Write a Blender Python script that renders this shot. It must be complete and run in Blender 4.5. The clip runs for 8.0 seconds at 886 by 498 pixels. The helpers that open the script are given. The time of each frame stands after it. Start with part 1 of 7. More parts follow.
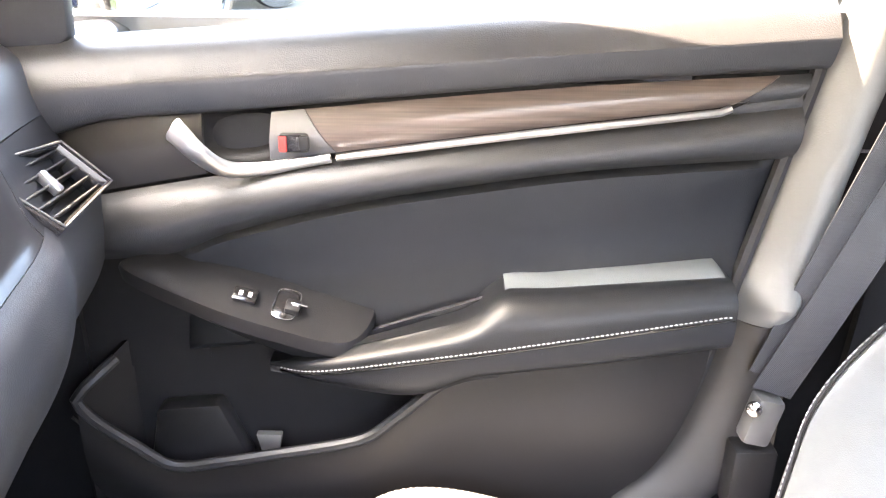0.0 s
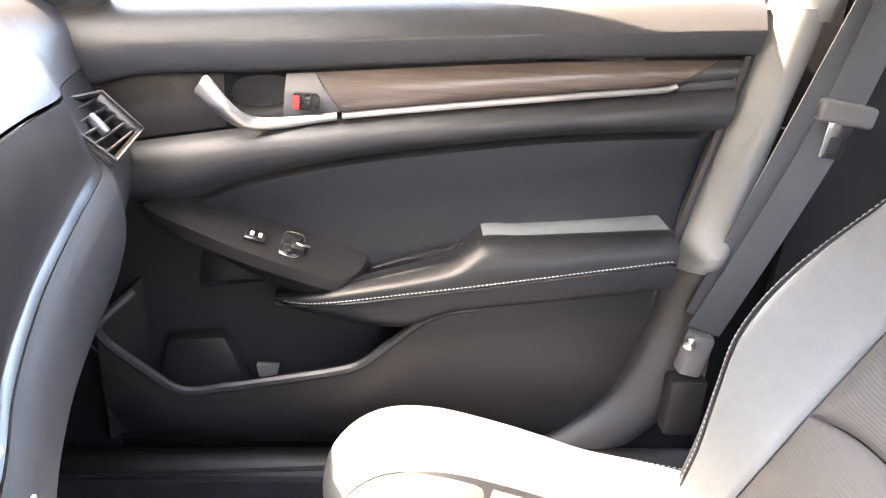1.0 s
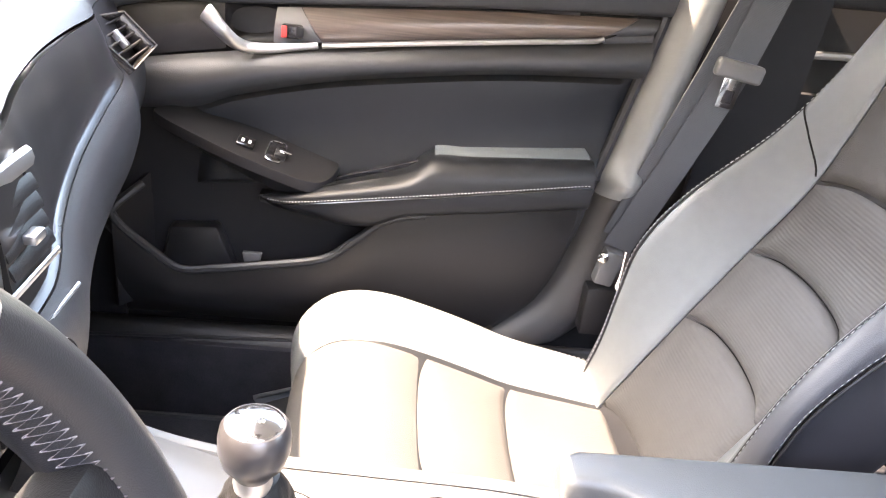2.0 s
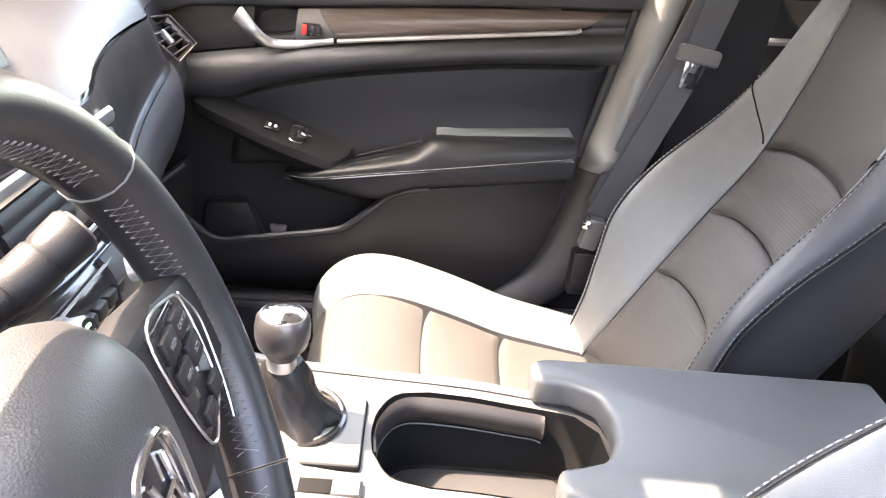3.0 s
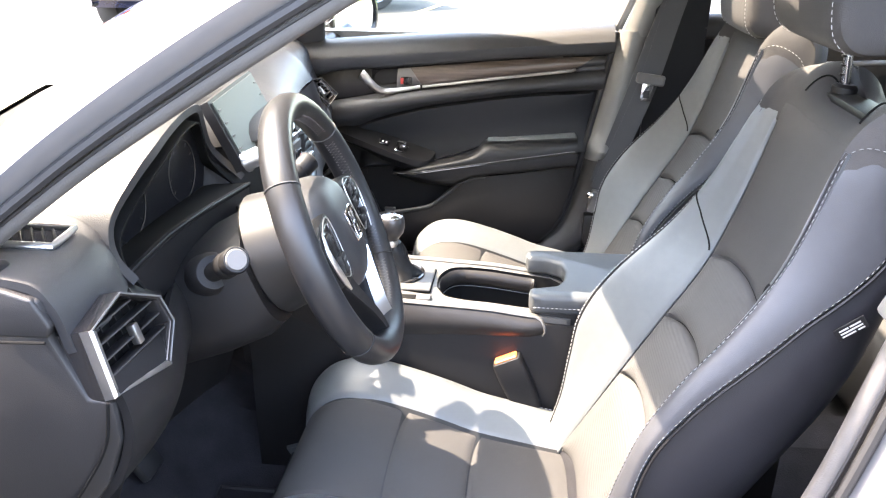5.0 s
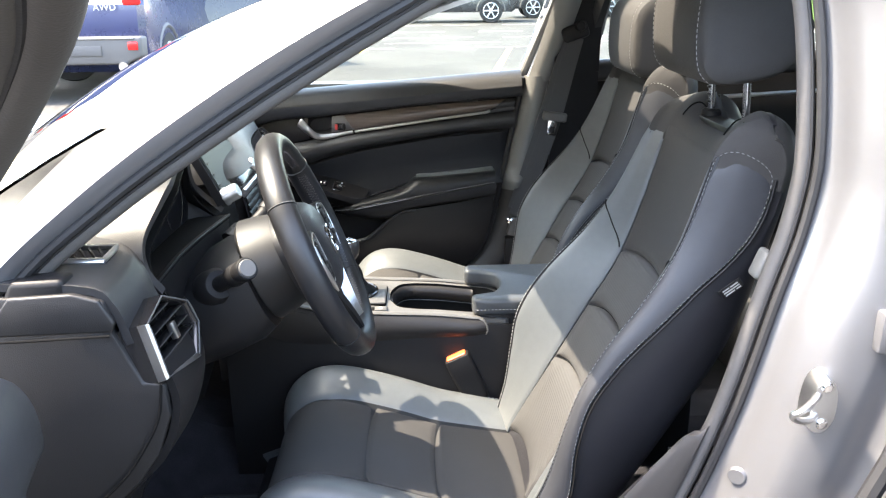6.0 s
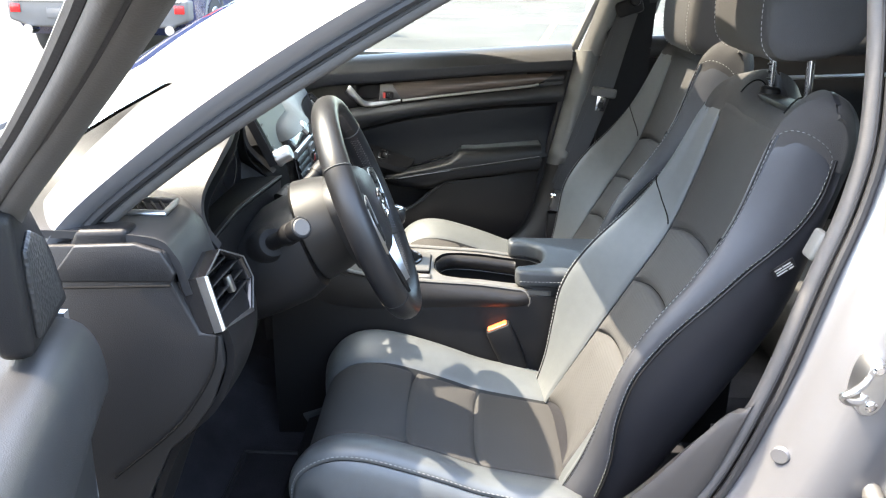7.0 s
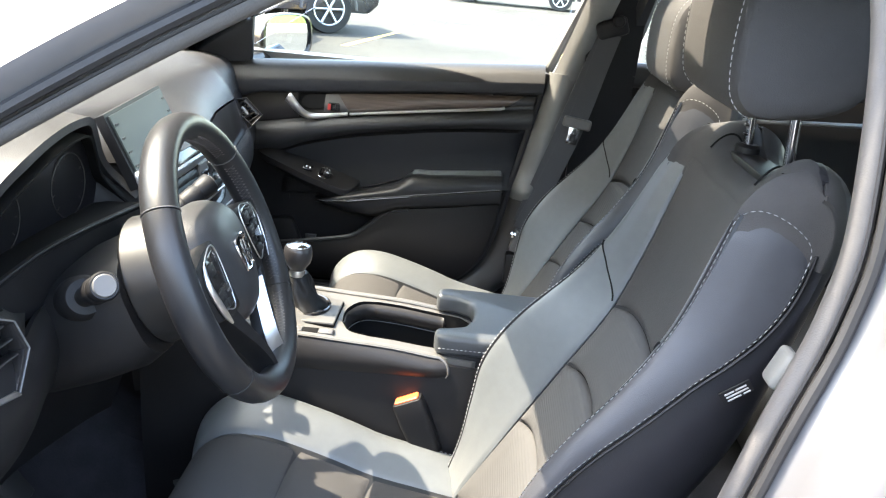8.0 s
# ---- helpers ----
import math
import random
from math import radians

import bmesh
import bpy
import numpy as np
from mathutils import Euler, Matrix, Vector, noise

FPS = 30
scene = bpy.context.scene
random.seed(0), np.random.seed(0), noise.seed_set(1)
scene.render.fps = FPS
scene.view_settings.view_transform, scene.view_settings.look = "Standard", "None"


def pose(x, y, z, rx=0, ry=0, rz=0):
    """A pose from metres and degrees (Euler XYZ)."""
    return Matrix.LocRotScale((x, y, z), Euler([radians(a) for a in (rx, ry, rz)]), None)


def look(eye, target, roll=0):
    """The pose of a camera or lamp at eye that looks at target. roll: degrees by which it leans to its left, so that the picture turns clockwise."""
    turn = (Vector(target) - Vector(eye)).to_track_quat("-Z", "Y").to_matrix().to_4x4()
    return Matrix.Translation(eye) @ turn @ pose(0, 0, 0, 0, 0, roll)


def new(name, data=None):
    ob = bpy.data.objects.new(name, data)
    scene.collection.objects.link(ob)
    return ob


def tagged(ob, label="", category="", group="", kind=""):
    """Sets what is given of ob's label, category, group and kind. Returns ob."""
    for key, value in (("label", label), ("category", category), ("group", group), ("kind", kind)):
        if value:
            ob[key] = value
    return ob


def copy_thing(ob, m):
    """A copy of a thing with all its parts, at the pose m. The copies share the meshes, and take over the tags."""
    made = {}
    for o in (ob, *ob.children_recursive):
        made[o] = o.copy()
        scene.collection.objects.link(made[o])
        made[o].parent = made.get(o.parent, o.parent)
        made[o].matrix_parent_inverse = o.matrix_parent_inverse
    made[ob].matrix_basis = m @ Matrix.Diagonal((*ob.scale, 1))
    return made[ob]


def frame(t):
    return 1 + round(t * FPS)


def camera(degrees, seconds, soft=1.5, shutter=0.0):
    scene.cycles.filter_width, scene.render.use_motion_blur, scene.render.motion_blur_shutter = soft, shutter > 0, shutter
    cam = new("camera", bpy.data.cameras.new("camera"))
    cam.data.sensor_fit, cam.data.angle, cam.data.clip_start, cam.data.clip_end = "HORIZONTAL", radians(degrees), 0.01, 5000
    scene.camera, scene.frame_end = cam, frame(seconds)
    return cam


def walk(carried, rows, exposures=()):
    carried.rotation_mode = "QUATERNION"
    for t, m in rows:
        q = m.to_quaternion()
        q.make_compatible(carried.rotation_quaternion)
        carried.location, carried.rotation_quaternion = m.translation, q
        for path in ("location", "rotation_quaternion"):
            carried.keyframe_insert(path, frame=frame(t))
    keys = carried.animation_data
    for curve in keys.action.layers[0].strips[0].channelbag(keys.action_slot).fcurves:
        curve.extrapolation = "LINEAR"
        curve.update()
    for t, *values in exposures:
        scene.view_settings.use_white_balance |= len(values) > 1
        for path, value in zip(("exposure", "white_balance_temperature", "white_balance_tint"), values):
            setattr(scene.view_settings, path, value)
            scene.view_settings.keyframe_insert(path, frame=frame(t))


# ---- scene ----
cam = camera(58.59, 8.0, 1.2)
PATH = [
    (0, (-0.0162, -0.1031, 1.0580), (-0.0060, 1.7471, 0.2988), 0.72),
    (0.5, (-0.0405, -0.1556, 1.0570), (0.0234, 1.7295, 0.3920), 1.14),
    (1, (-0.0725, -0.2462, 1.0484), (0.0885, 1.6006, 0.2979), 3.84),
    (1.5, (-0.0436, -0.3629, 1.0805), (0.1325, 1.4246, 0.2008), 7.50),
    (3, (0.0121, -0.6340, 1.1021), (0.1154, 1.1703, 0.2453), 6.17),
    (3.5, (0.0485, -0.8017, 1.1299), (0.0173, 1.0162, 0.2967), 3.22),
    (4, (0.1170, -0.9962, 1.1694), (-0.0633, 0.8190, 0.3494), 1.16),
    (4.2, (0.1395, -1.0568, 1.1820), (-0.0822, 0.7581, 0.3716), 0.80),
    (5.3, (0.1520, -1.4941, 1.2454), (0.0059, 0.3616, 0.5140), -0.58),
    (5.5, (0.1346, -1.5515, 1.2483), (0.0823, 0.3196, 0.5440), -0.73),
    (6, (0.0739, -1.6217, 1.2518), (0.1213, 0.2714, 0.6083), -0.72),
    (6.5, (0.0430, -1.6427, 1.2442), (0.0385, 0.2449, 0.5831), -0.23),
    (7, (0.0466, -1.6344, 1.2413), (0.0121, 0.2386, 0.5408), 0.89),
    (7.5, (0.1051, -1.5471, 1.2390), (0.0405, 0.3157, 0.5137), 2.36),
    (8, (0.2117, -1.3347, 1.2366), (0.1535, 0.5412, 0.5454), 5.23),
]
EXPOSURES = [(0.0, 6.7, 8400, 20), (0.5, 6.35, 8400, 21), (1.5, 6.1, 8450, 22), (3.0, 5.5, 8450, 22), (4.2, 5.2, 8050, 20), (5.3, 4.85, 7700, 14), (6.0, 4.1, 7500, 11), (8.0, 4.35, 7450, 9)]
walk(cam, [(t, look(eye, target, roll)) for t, eye, target, roll in PATH], EXPOSURES)

# ---------------------------------------------------------------- light
SUN_FROM = Vector((-0.60, 0.035, 1.0)).normalized()      # towards the sun
world = bpy.data.worlds.new("sky")
scene.world = world
world.use_nodes = True
wn = world.node_tree
sky = wn.nodes.new("ShaderNodeTexSky")
sky.sky_type = 'NISHITA'
sky.sun_disc = False
sky.sun_elevation = math.asin(SUN_FROM.z)
sky.sun_rotation = math.atan2(SUN_FROM.x, SUN_FROM.y)
sky.air_density, sky.dust_density, sky.ozone_density = 1.0, 2.0, 1.0
wn.links.new(sky.outputs["Color"], wn.nodes["Background"].inputs["Color"])
wn.nodes["Background"].inputs["Strength"].default_value = 0.15
sun = new("sun", bpy.data.lights.new("sun", 'SUN'))
sun.data.energy, sun.data.angle, sun.data.color = 1.40, radians(0.6), (1.0, 0.95, 0.87)
sun.matrix_world = look(SUN_FROM * 30, (0, 0, 0))


# ---------------------------------------------------------------- materials
def mat(name, col, rough=0.5, metal=0.0, vary=0.15, scale=6.0, grain=0.0, gscale=600.0, kind='noise', spec=0.5, coat=0.0, rvary=0.08):
    """A procedural surface: colour that drifts at two scales, uneven gloss and a fine relief."""
    m = bpy.data.materials.new(name)
    m.use_nodes = True
    nt = m.node_tree
    b = nt.nodes["Principled BSDF"]
    b.inputs["Roughness"].default_value = rough
    b.inputs["Metallic"].default_value = metal
    b.inputs["Specular IOR Level"].default_value = spec
    b.inputs["Coat Weight"].default_value = coat
    b.inputs["Coat Roughness"].default_value = 0.08
    tc = nt.nodes.new("ShaderNodeTexCoord")
    n1 = nt.nodes.new("ShaderNodeTexNoise")
    n1.inputs["Scale"].default_value = scale
    n1.inputs["Detail"].default_value = 6
    n2 = nt.nodes.new("ShaderNodeTexNoise")
    n2.inputs["Scale"].default_value = scale * 14
    n2.inputs["Detail"].default_value = 3
    mx = nt.nodes.new("ShaderNodeMath")
    mx.operation = 'MULTIPLY_ADD'
    mx.inputs[1].default_value = 0.35
    for n in (n1, n2):
        nt.links.new(tc.outputs["Object"], n.inputs["Vector"])
    nt.links.new(n2.outputs["Fac"], mx.inputs[0])
    nt.links.new(n1.outputs["Fac"], mx.inputs[2])
    cr = nt.nodes.new("ShaderNodeValToRGB")
    cr.color_ramp.elements[0].position, cr.color_ramp.elements[1].position = 0.35, 1.0
    cr.color_ramp.elements[0].color = (*[max(0.0, c * (1 - vary)) for c in col], 1)
    cr.color_ramp.elements[1].color = (*[min(1.0, c * (1 + vary)) for c in col], 1)
    nt.links.new(mx.outputs[0], cr.inputs["Fac"])
    nt.links.new(cr.outputs["Color"], b.inputs["Base Color"])
    if rvary:
        mr = nt.nodes.new("ShaderNodeMapRange")
        mr.inputs["To Min"].default_value, mr.inputs["To Max"].default_value = max(0.02, rough - rvary), min(1.0, rough + rvary)
        nt.links.new(mx.outputs[0], mr.inputs["Value"])
        nt.links.new(mr.outputs["Result"], b.inputs["Roughness"])
    if grain:
        if kind == 'voronoi':
            g = nt.nodes.new("ShaderNodeTexVoronoi")
            g.inputs["Scale"].default_value = gscale
            out = g.outputs["Distance"]
        elif kind in ('weave', 'ribs'):
            g = nt.nodes.new("ShaderNodeTexWave")
            g.wave_type, g.bands_direction = 'BANDS', 'DIAGONAL' if kind == 'weave' else 'Z'
            g.inputs["Scale"].default_value = gscale
            g.inputs["Distortion"].default_value = 0.4
            g.inputs["Detail"].default_value = 1
            out = g.outputs["Fac"]
        else:
            g = nt.nodes.new("ShaderNodeTexNoise")
            g.inputs["Scale"].default_value = gscale
            g.inputs["Detail"].default_value = 2
            out = g.outputs["Fac"]
        nt.links.new(tc.outputs["Object"], g.inputs["Vector"])
        bp = nt.nodes.new("ShaderNodeBump")
        bp.inputs["Strength"].default_value = grain
        bp.inputs["Distance"].default_value = 0.001
        nt.links.new(out, bp.inputs["Height"])
        nt.links.new(bp.outputs["Normal"], b.inputs["Normal"])
    return m


def glass_mat(name, tint, rough=0.0, mix=0.92):
    """Thin car glass: light goes straight through, with a mirror-like sheen that grows at a slant."""
    m = bpy.data.materials.new(name)
    m.use_nodes = True
    nt = m.node_tree
    out = nt.nodes["Material Output"]
    tr = nt.nodes.new("ShaderNodeBsdfTransparent")
    tr.inputs["Color"].default_value = (*tint, 1)
    gl = nt.nodes.new("ShaderNodeBsdfGlossy")
    gl.inputs["Roughness"].default_value = rough
    fr = nt.nodes.new("ShaderNodeFresnel")
    fr.inputs["IOR"].default_value = 1.5
    mx = nt.nodes.new("ShaderNodeMixShader")
    nt.links.new(fr.outputs["Fac"], mx.inputs["Fac"])
    nt.links.new(tr.outputs[0], mx.inputs[1])
    nt.links.new(gl.outputs[0], mx.inputs[2])
    nt.links.new(mx.outputs[0], out.inputs["Surface"])
    return m


def glow(name, col, power):
    m = mat(name, col, 0.4)
    b = m.node_tree.nodes["Principled BSDF"]
    b.inputs["Emission Color"].default_value = (*col, 1)
    b.inputs["Emission Strength"].default_value = power
    return m


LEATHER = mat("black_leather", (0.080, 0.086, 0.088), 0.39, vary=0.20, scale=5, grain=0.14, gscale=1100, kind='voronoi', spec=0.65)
RIM = mat("black_rim_leather", (0.013, 0.013, 0.014), 0.36, vary=0.2, scale=8, grain=0.10, gscale=1200, kind='voronoi', spec=0.45, rvary=0.03)
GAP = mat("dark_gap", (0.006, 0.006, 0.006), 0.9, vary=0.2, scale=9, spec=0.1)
FABRIC = mat("seat_fabric", (0.037, 0.0350, 0.0335), 0.82, vary=0.20, scale=7, grain=0.35, gscale=900, kind='voronoi', spec=0.4)
RIBBED = mat("ribbed_seat_fabric", (0.047, 0.0452, 0.0435), 0.80, vary=0.20, scale=7, grain=0.30, gscale=78, kind='ribs', spec=0.4)
SOFT = mat("soft_dash_plastic", (0.022, 0.022, 0.023), 0.42, vary=0.16, scale=5, grain=0.2, gscale=800, kind='voronoi', spec=0.48)
HARD = mat("hard_black_plastic", (0.0100, 0.0096, 0.0100), 0.45, vary=0.18, scale=6, grain=0.16, gscale=900, kind='voronoi', spec=0.24)
TRIM = mat("brown_black_trim", (0.013, 0.0115, 0.011), 0.42, vary=0.18, scale=6, grain=0.10, gscale=1100, kind='voronoi', spec=0.35)
PILLAR = mat("grey_pillar_trim", (0.155, 0.155, 0.147), 0.50, vary=0.10, scale=4, grain=0.2, gscale=500)
HEADLINER = mat("headliner_cloth", (0.42, 0.41, 0.38), 0.95, vary=0.08, scale=5, grain=0.4, gscale=500)
GLOSS = mat("piano_black", (0.014, 0.013, 0.013), 0.14, vary=0.1, scale=4, coat=0.5, rvary=0.04)
SATIN = mat("satin_silver", (0.62, 0.62, 0.62), 0.30, metal=1.0, vary=0.06, scale=12)
BRUSHED = mat("pale_satin_trim", (0.115, 0.111, 0.104), 0.46, metal=0.4, vary=0.07, scale=14)
CHROME = mat("chrome", (0.82, 0.82, 0.83), 0.10, metal=1.0, vary=0.04, scale=9, rvary=0.05)
RUBBER = mat("black_rubber", (0.016, 0.016, 0.017), 0.55, vary=0.2, scale=9, grain=0.2, gscale=300)
SEAL = mat("grey_flock_seal", (0.070, 0.066, 0.063), 0.6, vary=0.2, scale=9, grain=0.3, gscale=500)
CARPET = mat("black_carpet", (0.026, 0.025, 0.028), 0.95, vary=0.35, scale=20, grain=1.0, gscale=420, spec=0.1)
PAINT = mat("silver_paint", (0.185, 0.185, 0.192), 0.34, metal=0.6, vary=0.05, scale=5, grain=0.05, gscale=1500, coat=0.6)
SCREEN = mat("screen_glass", (0.050, 0.058, 0.053), 0.50, vary=0.1, scale=4, rvary=0.03, spec=0.35)
CLUSTER = mat("cluster_glass", (0.006, 0.006, 0.007), 0.30, vary=0.2, scale=5, rvary=0.04, spec=0.35)
THREAD = mat("white_thread", (0.27, 0.27, 0.265), 0.8, vary=0.1, scale=30)
WEB = mat("seat_belt_webbing", (0.045, 0.045, 0.046), 0.55, vary=0.12, scale=9, grain=0.7, gscale=300, kind='weave')
GREYPLASTIC = mat("grey_plastic", (0.080, 0.078, 0.076), 0.45, vary=0.12, scale=9)
RED = mat("red_marking", (0.36, 0.025, 0.022), 0.4, vary=0.1, scale=12)
ORANGE = mat("orange_red_button", (0.75, 0.13, 0.04), 0.4, vary=0.1, scale=12)
WHITE = mat("white_print", (0.75, 0.75, 0.73), 0.6, vary=0.05, scale=20)
PERF = mat("perforated_black_plastic", (0.014, 0.0135, 0.0135), 0.5, vary=0.2, scale=9, grain=0.9, gscale=230, kind='voronoi')
# pale blue-grey carries the sheen on the armrest top
PAD = mat("sheen_armrest_vinyl", (0.115, 0.128, 0.132), 0.32, vary=0.10, scale=6, grain=0.25, gscale=1000, kind='voronoi', spec=0.8)
GLASS = glass_mat("car_glass", (0.86, 0.90, 0.88))
MIRROR = mat("mirror_glass", (0.86, 0.87, 0.87), 0.02, metal=1.0, vary=0.01, scale=3, rvary=0.0)
ASPHALT = mat("worn_asphalt", (0.060, 0.058, 0.054), 0.92, vary=0.42, scale=0.55, grain=0.6, gscale=60, spec=0.2)
LINE_WHITE = mat("worn_white_line", (0.62, 0.61, 0.57), 0.8, vary=0.3, scale=6)
LINE_YELLOW = mat("worn_yellow_line", (0.62, 0.45, 0.12), 0.8, vary=0.3, scale=6)
BLUE = mat("blue_car_paint", (0.018, 0.026, 0.080), 0.25, metal=0.3, vary=0.1, scale=3, coat=0.6)
DARKPAINT = mat("dark_grey_car_paint", (0.035, 0.036, 0.04), 0.25, metal=0.4, vary=0.1, scale=3, coat=0.6)
BUMPER = mat("grey_bumper_plastic", (0.085, 0.082, 0.08), 0.55, vary=0.15, scale=5, grain=0.2, gscale=200)
TYRE = mat("tyre_rubber", (0.020, 0.020, 0.020), 0.8, vary=0.2, scale=8, grain=0.3, gscale=90)
LAMP_RED = mat("red_lamp_lens", (0.55, 0.015, 0.015), 0.15, vary=0.15, scale=20)
GRASS = mat("grass", (0.075, 0.13, 0.025), 0.9, vary=0.45, scale=3, grain=1.0, gscale=40, spec=0.1)
KERB = mat("concrete_kerb", (0.42, 0.41, 0.38), 0.9, vary=0.15, scale=4, grain=0.4, gscale=80)


def wood_mat():
    """Dark brown trim foil with fine lines along its length and a satin lacquer."""
    m = mat("brown_wood_trim", (0.085, 0.058, 0.045), 0.30, vary=0.2, scale=4, coat=0.5)
    nt = m.node_tree
    b = nt.nodes["Principled BSDF"]
    tc = nt.nodes.new("ShaderNodeTexCoord")
    mp = nt.nodes.new("ShaderNodeMapping")
    mp.inputs["Scale"].default_value = (2.0, 30.0, 90.0)
    nz = nt.nodes.new("ShaderNodeTexNoise")
    nz.inputs["Scale"].default_value = 4.0
    nz.inputs["Detail"].default_value = 5
    cr = nt.nodes.new("ShaderNodeValToRGB")
    cr.color_ramp.elements[0].position, cr.color_ramp.elements[1].position = 0.32, 0.68
    cr.color_ramp.elements[0].color, cr.color_ramp.elements[1].color = (0.040, 0.028, 0.022, 1), (0.085, 0.061, 0.048, 1)
    nt.links.new(tc.outputs["Object"], mp.inputs["Vector"])
    nt.links.new(mp.outputs["Vector"], nz.inputs["Vector"])
    nt.links.new(nz.outputs["Fac"], cr.inputs["Fac"])
    nt.links.new(cr.outputs["Color"], b.inputs["Base Color"])
    wv = nt.nodes.new("ShaderNodeTexWave")
    wv.bands_direction = 'X'
    wv.inputs["Scale"].default_value = 190
    bp = nt.nodes.new("ShaderNodeBump")
    bp.inputs["Strength"].default_value, bp.inputs["Distance"].default_value = 0.07, 0.001
    nt.links.new(tc.outputs["Object"], wv.inputs["Vector"])
    nt.links.new(wv.outputs["Fac"], bp.inputs["Height"])
    nt.links.new(bp.outputs["Normal"], b.inputs["Normal"])
    return m


WOOD = wood_mat()
BOOT = mat("black_boot_leather", (0.0065, 0.0062, 0.0062), 0.42, vary=0.25, scale=14, grain=0.2, gscale=700, kind='voronoi', spec=0.25)
# seat leather darkened for bolster edge and backrest sides: shade put into the colour
SIDESHADE = mat("shaded_side_leather", (0.036, 0.037, 0.041), 0.44, vary=0.18, scale=5, grain=0.14, gscale=1000, kind='voronoi', spec=0.40)
BACKSHADE = mat("shaded_seat_back", (0.0170, 0.0165, 0.0190), 0.45, vary=0.18, scale=5, grain=0.14, gscale=1000, kind='voronoi', spec=0.35)
GREYDARK = mat("dark_grey_trim", (0.040, 0.037, 0.035), 0.48, vary=0.12, scale=6, grain=0.10, gscale=900, spec=0.4)
COLLAR = mat("satin_dark_collar", (0.014, 0.0135, 0.0135), 0.46, vary=0.1, scale=9, spec=0.4)
DASHTRIM = mat("dark_satin_dash_trim", (0.012, 0.0110, 0.0105), 0.27, vary=0.12, scale=4, spec=0.45, rvary=0.04)
LID = mat("blue_grey_lid_vinyl", (0.044, 0.048, 0.051), 0.40, vary=0.12, scale=5, grain=0.14, gscale=1100, kind='voronoi', spec=0.45)
VINYL = mat("black_door_vinyl", (0.0090, 0.0096, 0.0108), 0.42, vary=0.16, scale=5, grain=0.15, gscale=900, kind='voronoi', spec=0.30)

ENDCAP = mat("dash_end_plastic", (0.0145, 0.0140, 0.0142), 0.45, vary=0.2, scale=6, grain=0.2, gscale=800, kind='voronoi', spec=0.40)
STITCHGREY = mat("stitch_grey", (0.13, 0.11, 0.11), 0.7)
KNOB = mat("knob_black", (0.020, 0.019, 0.020), 0.30, vary=0.15, scale=20, coat=0.15)

# ---------------------------------------------------------------- building helpers
ORIGIN = {}


def thing(name, label, category, at=(0, 0, 0), group="", kind="", m=None):
    """A top-level thing: an Empty at its base. Parts are built in world places unless a pose m is given."""
    ob = new(name)
    ob.empty_display_size = 0.05
    ORIGIN[ob.name] = Vector((0, 0, 0)) if m else Vector(at)
    ob.matrix_world = m if m else Matrix.Translation(at)
    return tagged(ob, label, category, group, kind)


def to_mesh(name, geo, origin, material, sharp=38):
    me = bpy.data.meshes.new(name)
    if isinstance(geo, tuple):
        me.from_pydata([Vector(v) - origin for v in geo[0]], [], geo[1])
    else:
        bmesh.ops.translate(geo, verts=geo.verts, vec=-origin)
        geo.to_mesh(me)
        geo.free()
    bm = bmesh.new()
    bm.from_mesh(me)
    bmesh.ops.recalc_face_normals(bm, faces=bm.faces)
    bm.to_mesh(me)
    bm.free()
    me.materials.append(material)
    me.shade_smooth()
    me.set_sharp_from_angle(angle=radians(sharp))
    return me


def part(name, geo, material, parent=None, label="", sharp=38):
    """One mesh under a thing or a part."""
    origin = ORIGIN[parent.name] if parent else Vector((0, 0, 0))
    ob = new(name, to_mesh(name, geo, origin, material, sharp))
    if parent:
        ob.parent = parent
    ORIGIN[ob.name] = origin
    if label:
        ob["label"] = label
    return ob


def solid(name, geo, material, label, category, kind="", group="", sharp=38):
    """A thing that is one mesh."""
    return tagged(part(name, geo, material, None, "", sharp), label, category, group, kind)


def tab(*pairs):
    """A smooth curve through (x, value) pairs."""
    xs = [p[0] for p in pairs]
    ys = [p[1] for p in pairs]
    n = len(xs)
    tg = []
    for i in range(n):
        a, b = max(0, i - 1), min(n - 1, i + 1)
        tg.append((ys[b] - ys[a]) / (xs[b] - xs[a]))

    def f(x):
        if x <= xs[0]:
            return ys[0]
        if x >= xs[-1]:
            return ys[-1]
        i = 0
        while x > xs[i + 1]:
            i += 1
        h = xs[i + 1] - xs[i]
        t = (x - xs[i]) / h
        return ((2 * t**3 - 3 * t**2 + 1) * ys[i] + (t**3 - 2 * t**2 + t) * h * tg[i]
                + (-2 * t**3 + 3 * t**2) * ys[i + 1] + (t**3 - t**2) * h * tg[i + 1])
    return f


def spl(pts, n, closed=False):
    """n + 1 points (n if closed) along a smooth curve through pts."""
    p = [Vector(q) for q in pts]
    k = len(p)
    out = []
    spans = k if closed else k - 1
    for j in range(n if closed else n + 1):
        t = j / n * spans
        i = min(int(t), spans - 1)
        t -= i
        if closed:
            a, b, c, d = p[(i - 1) % k], p[i % k], p[(i + 1) % k], p[(i + 2) % k]
        else:
            b, c = p[i], p[i + 1]
            a = p[i - 1] if i > 0 else b * 2 - c
            d = p[i + 2] if i + 2 < k else c * 2 - b
        out.append(0.5 * (2 * b + (c - a) * t + (2 * a - 5 * b + 4 * c - d) * t * t + (3 * b - a - 3 * c + d) * t**3))
    return out


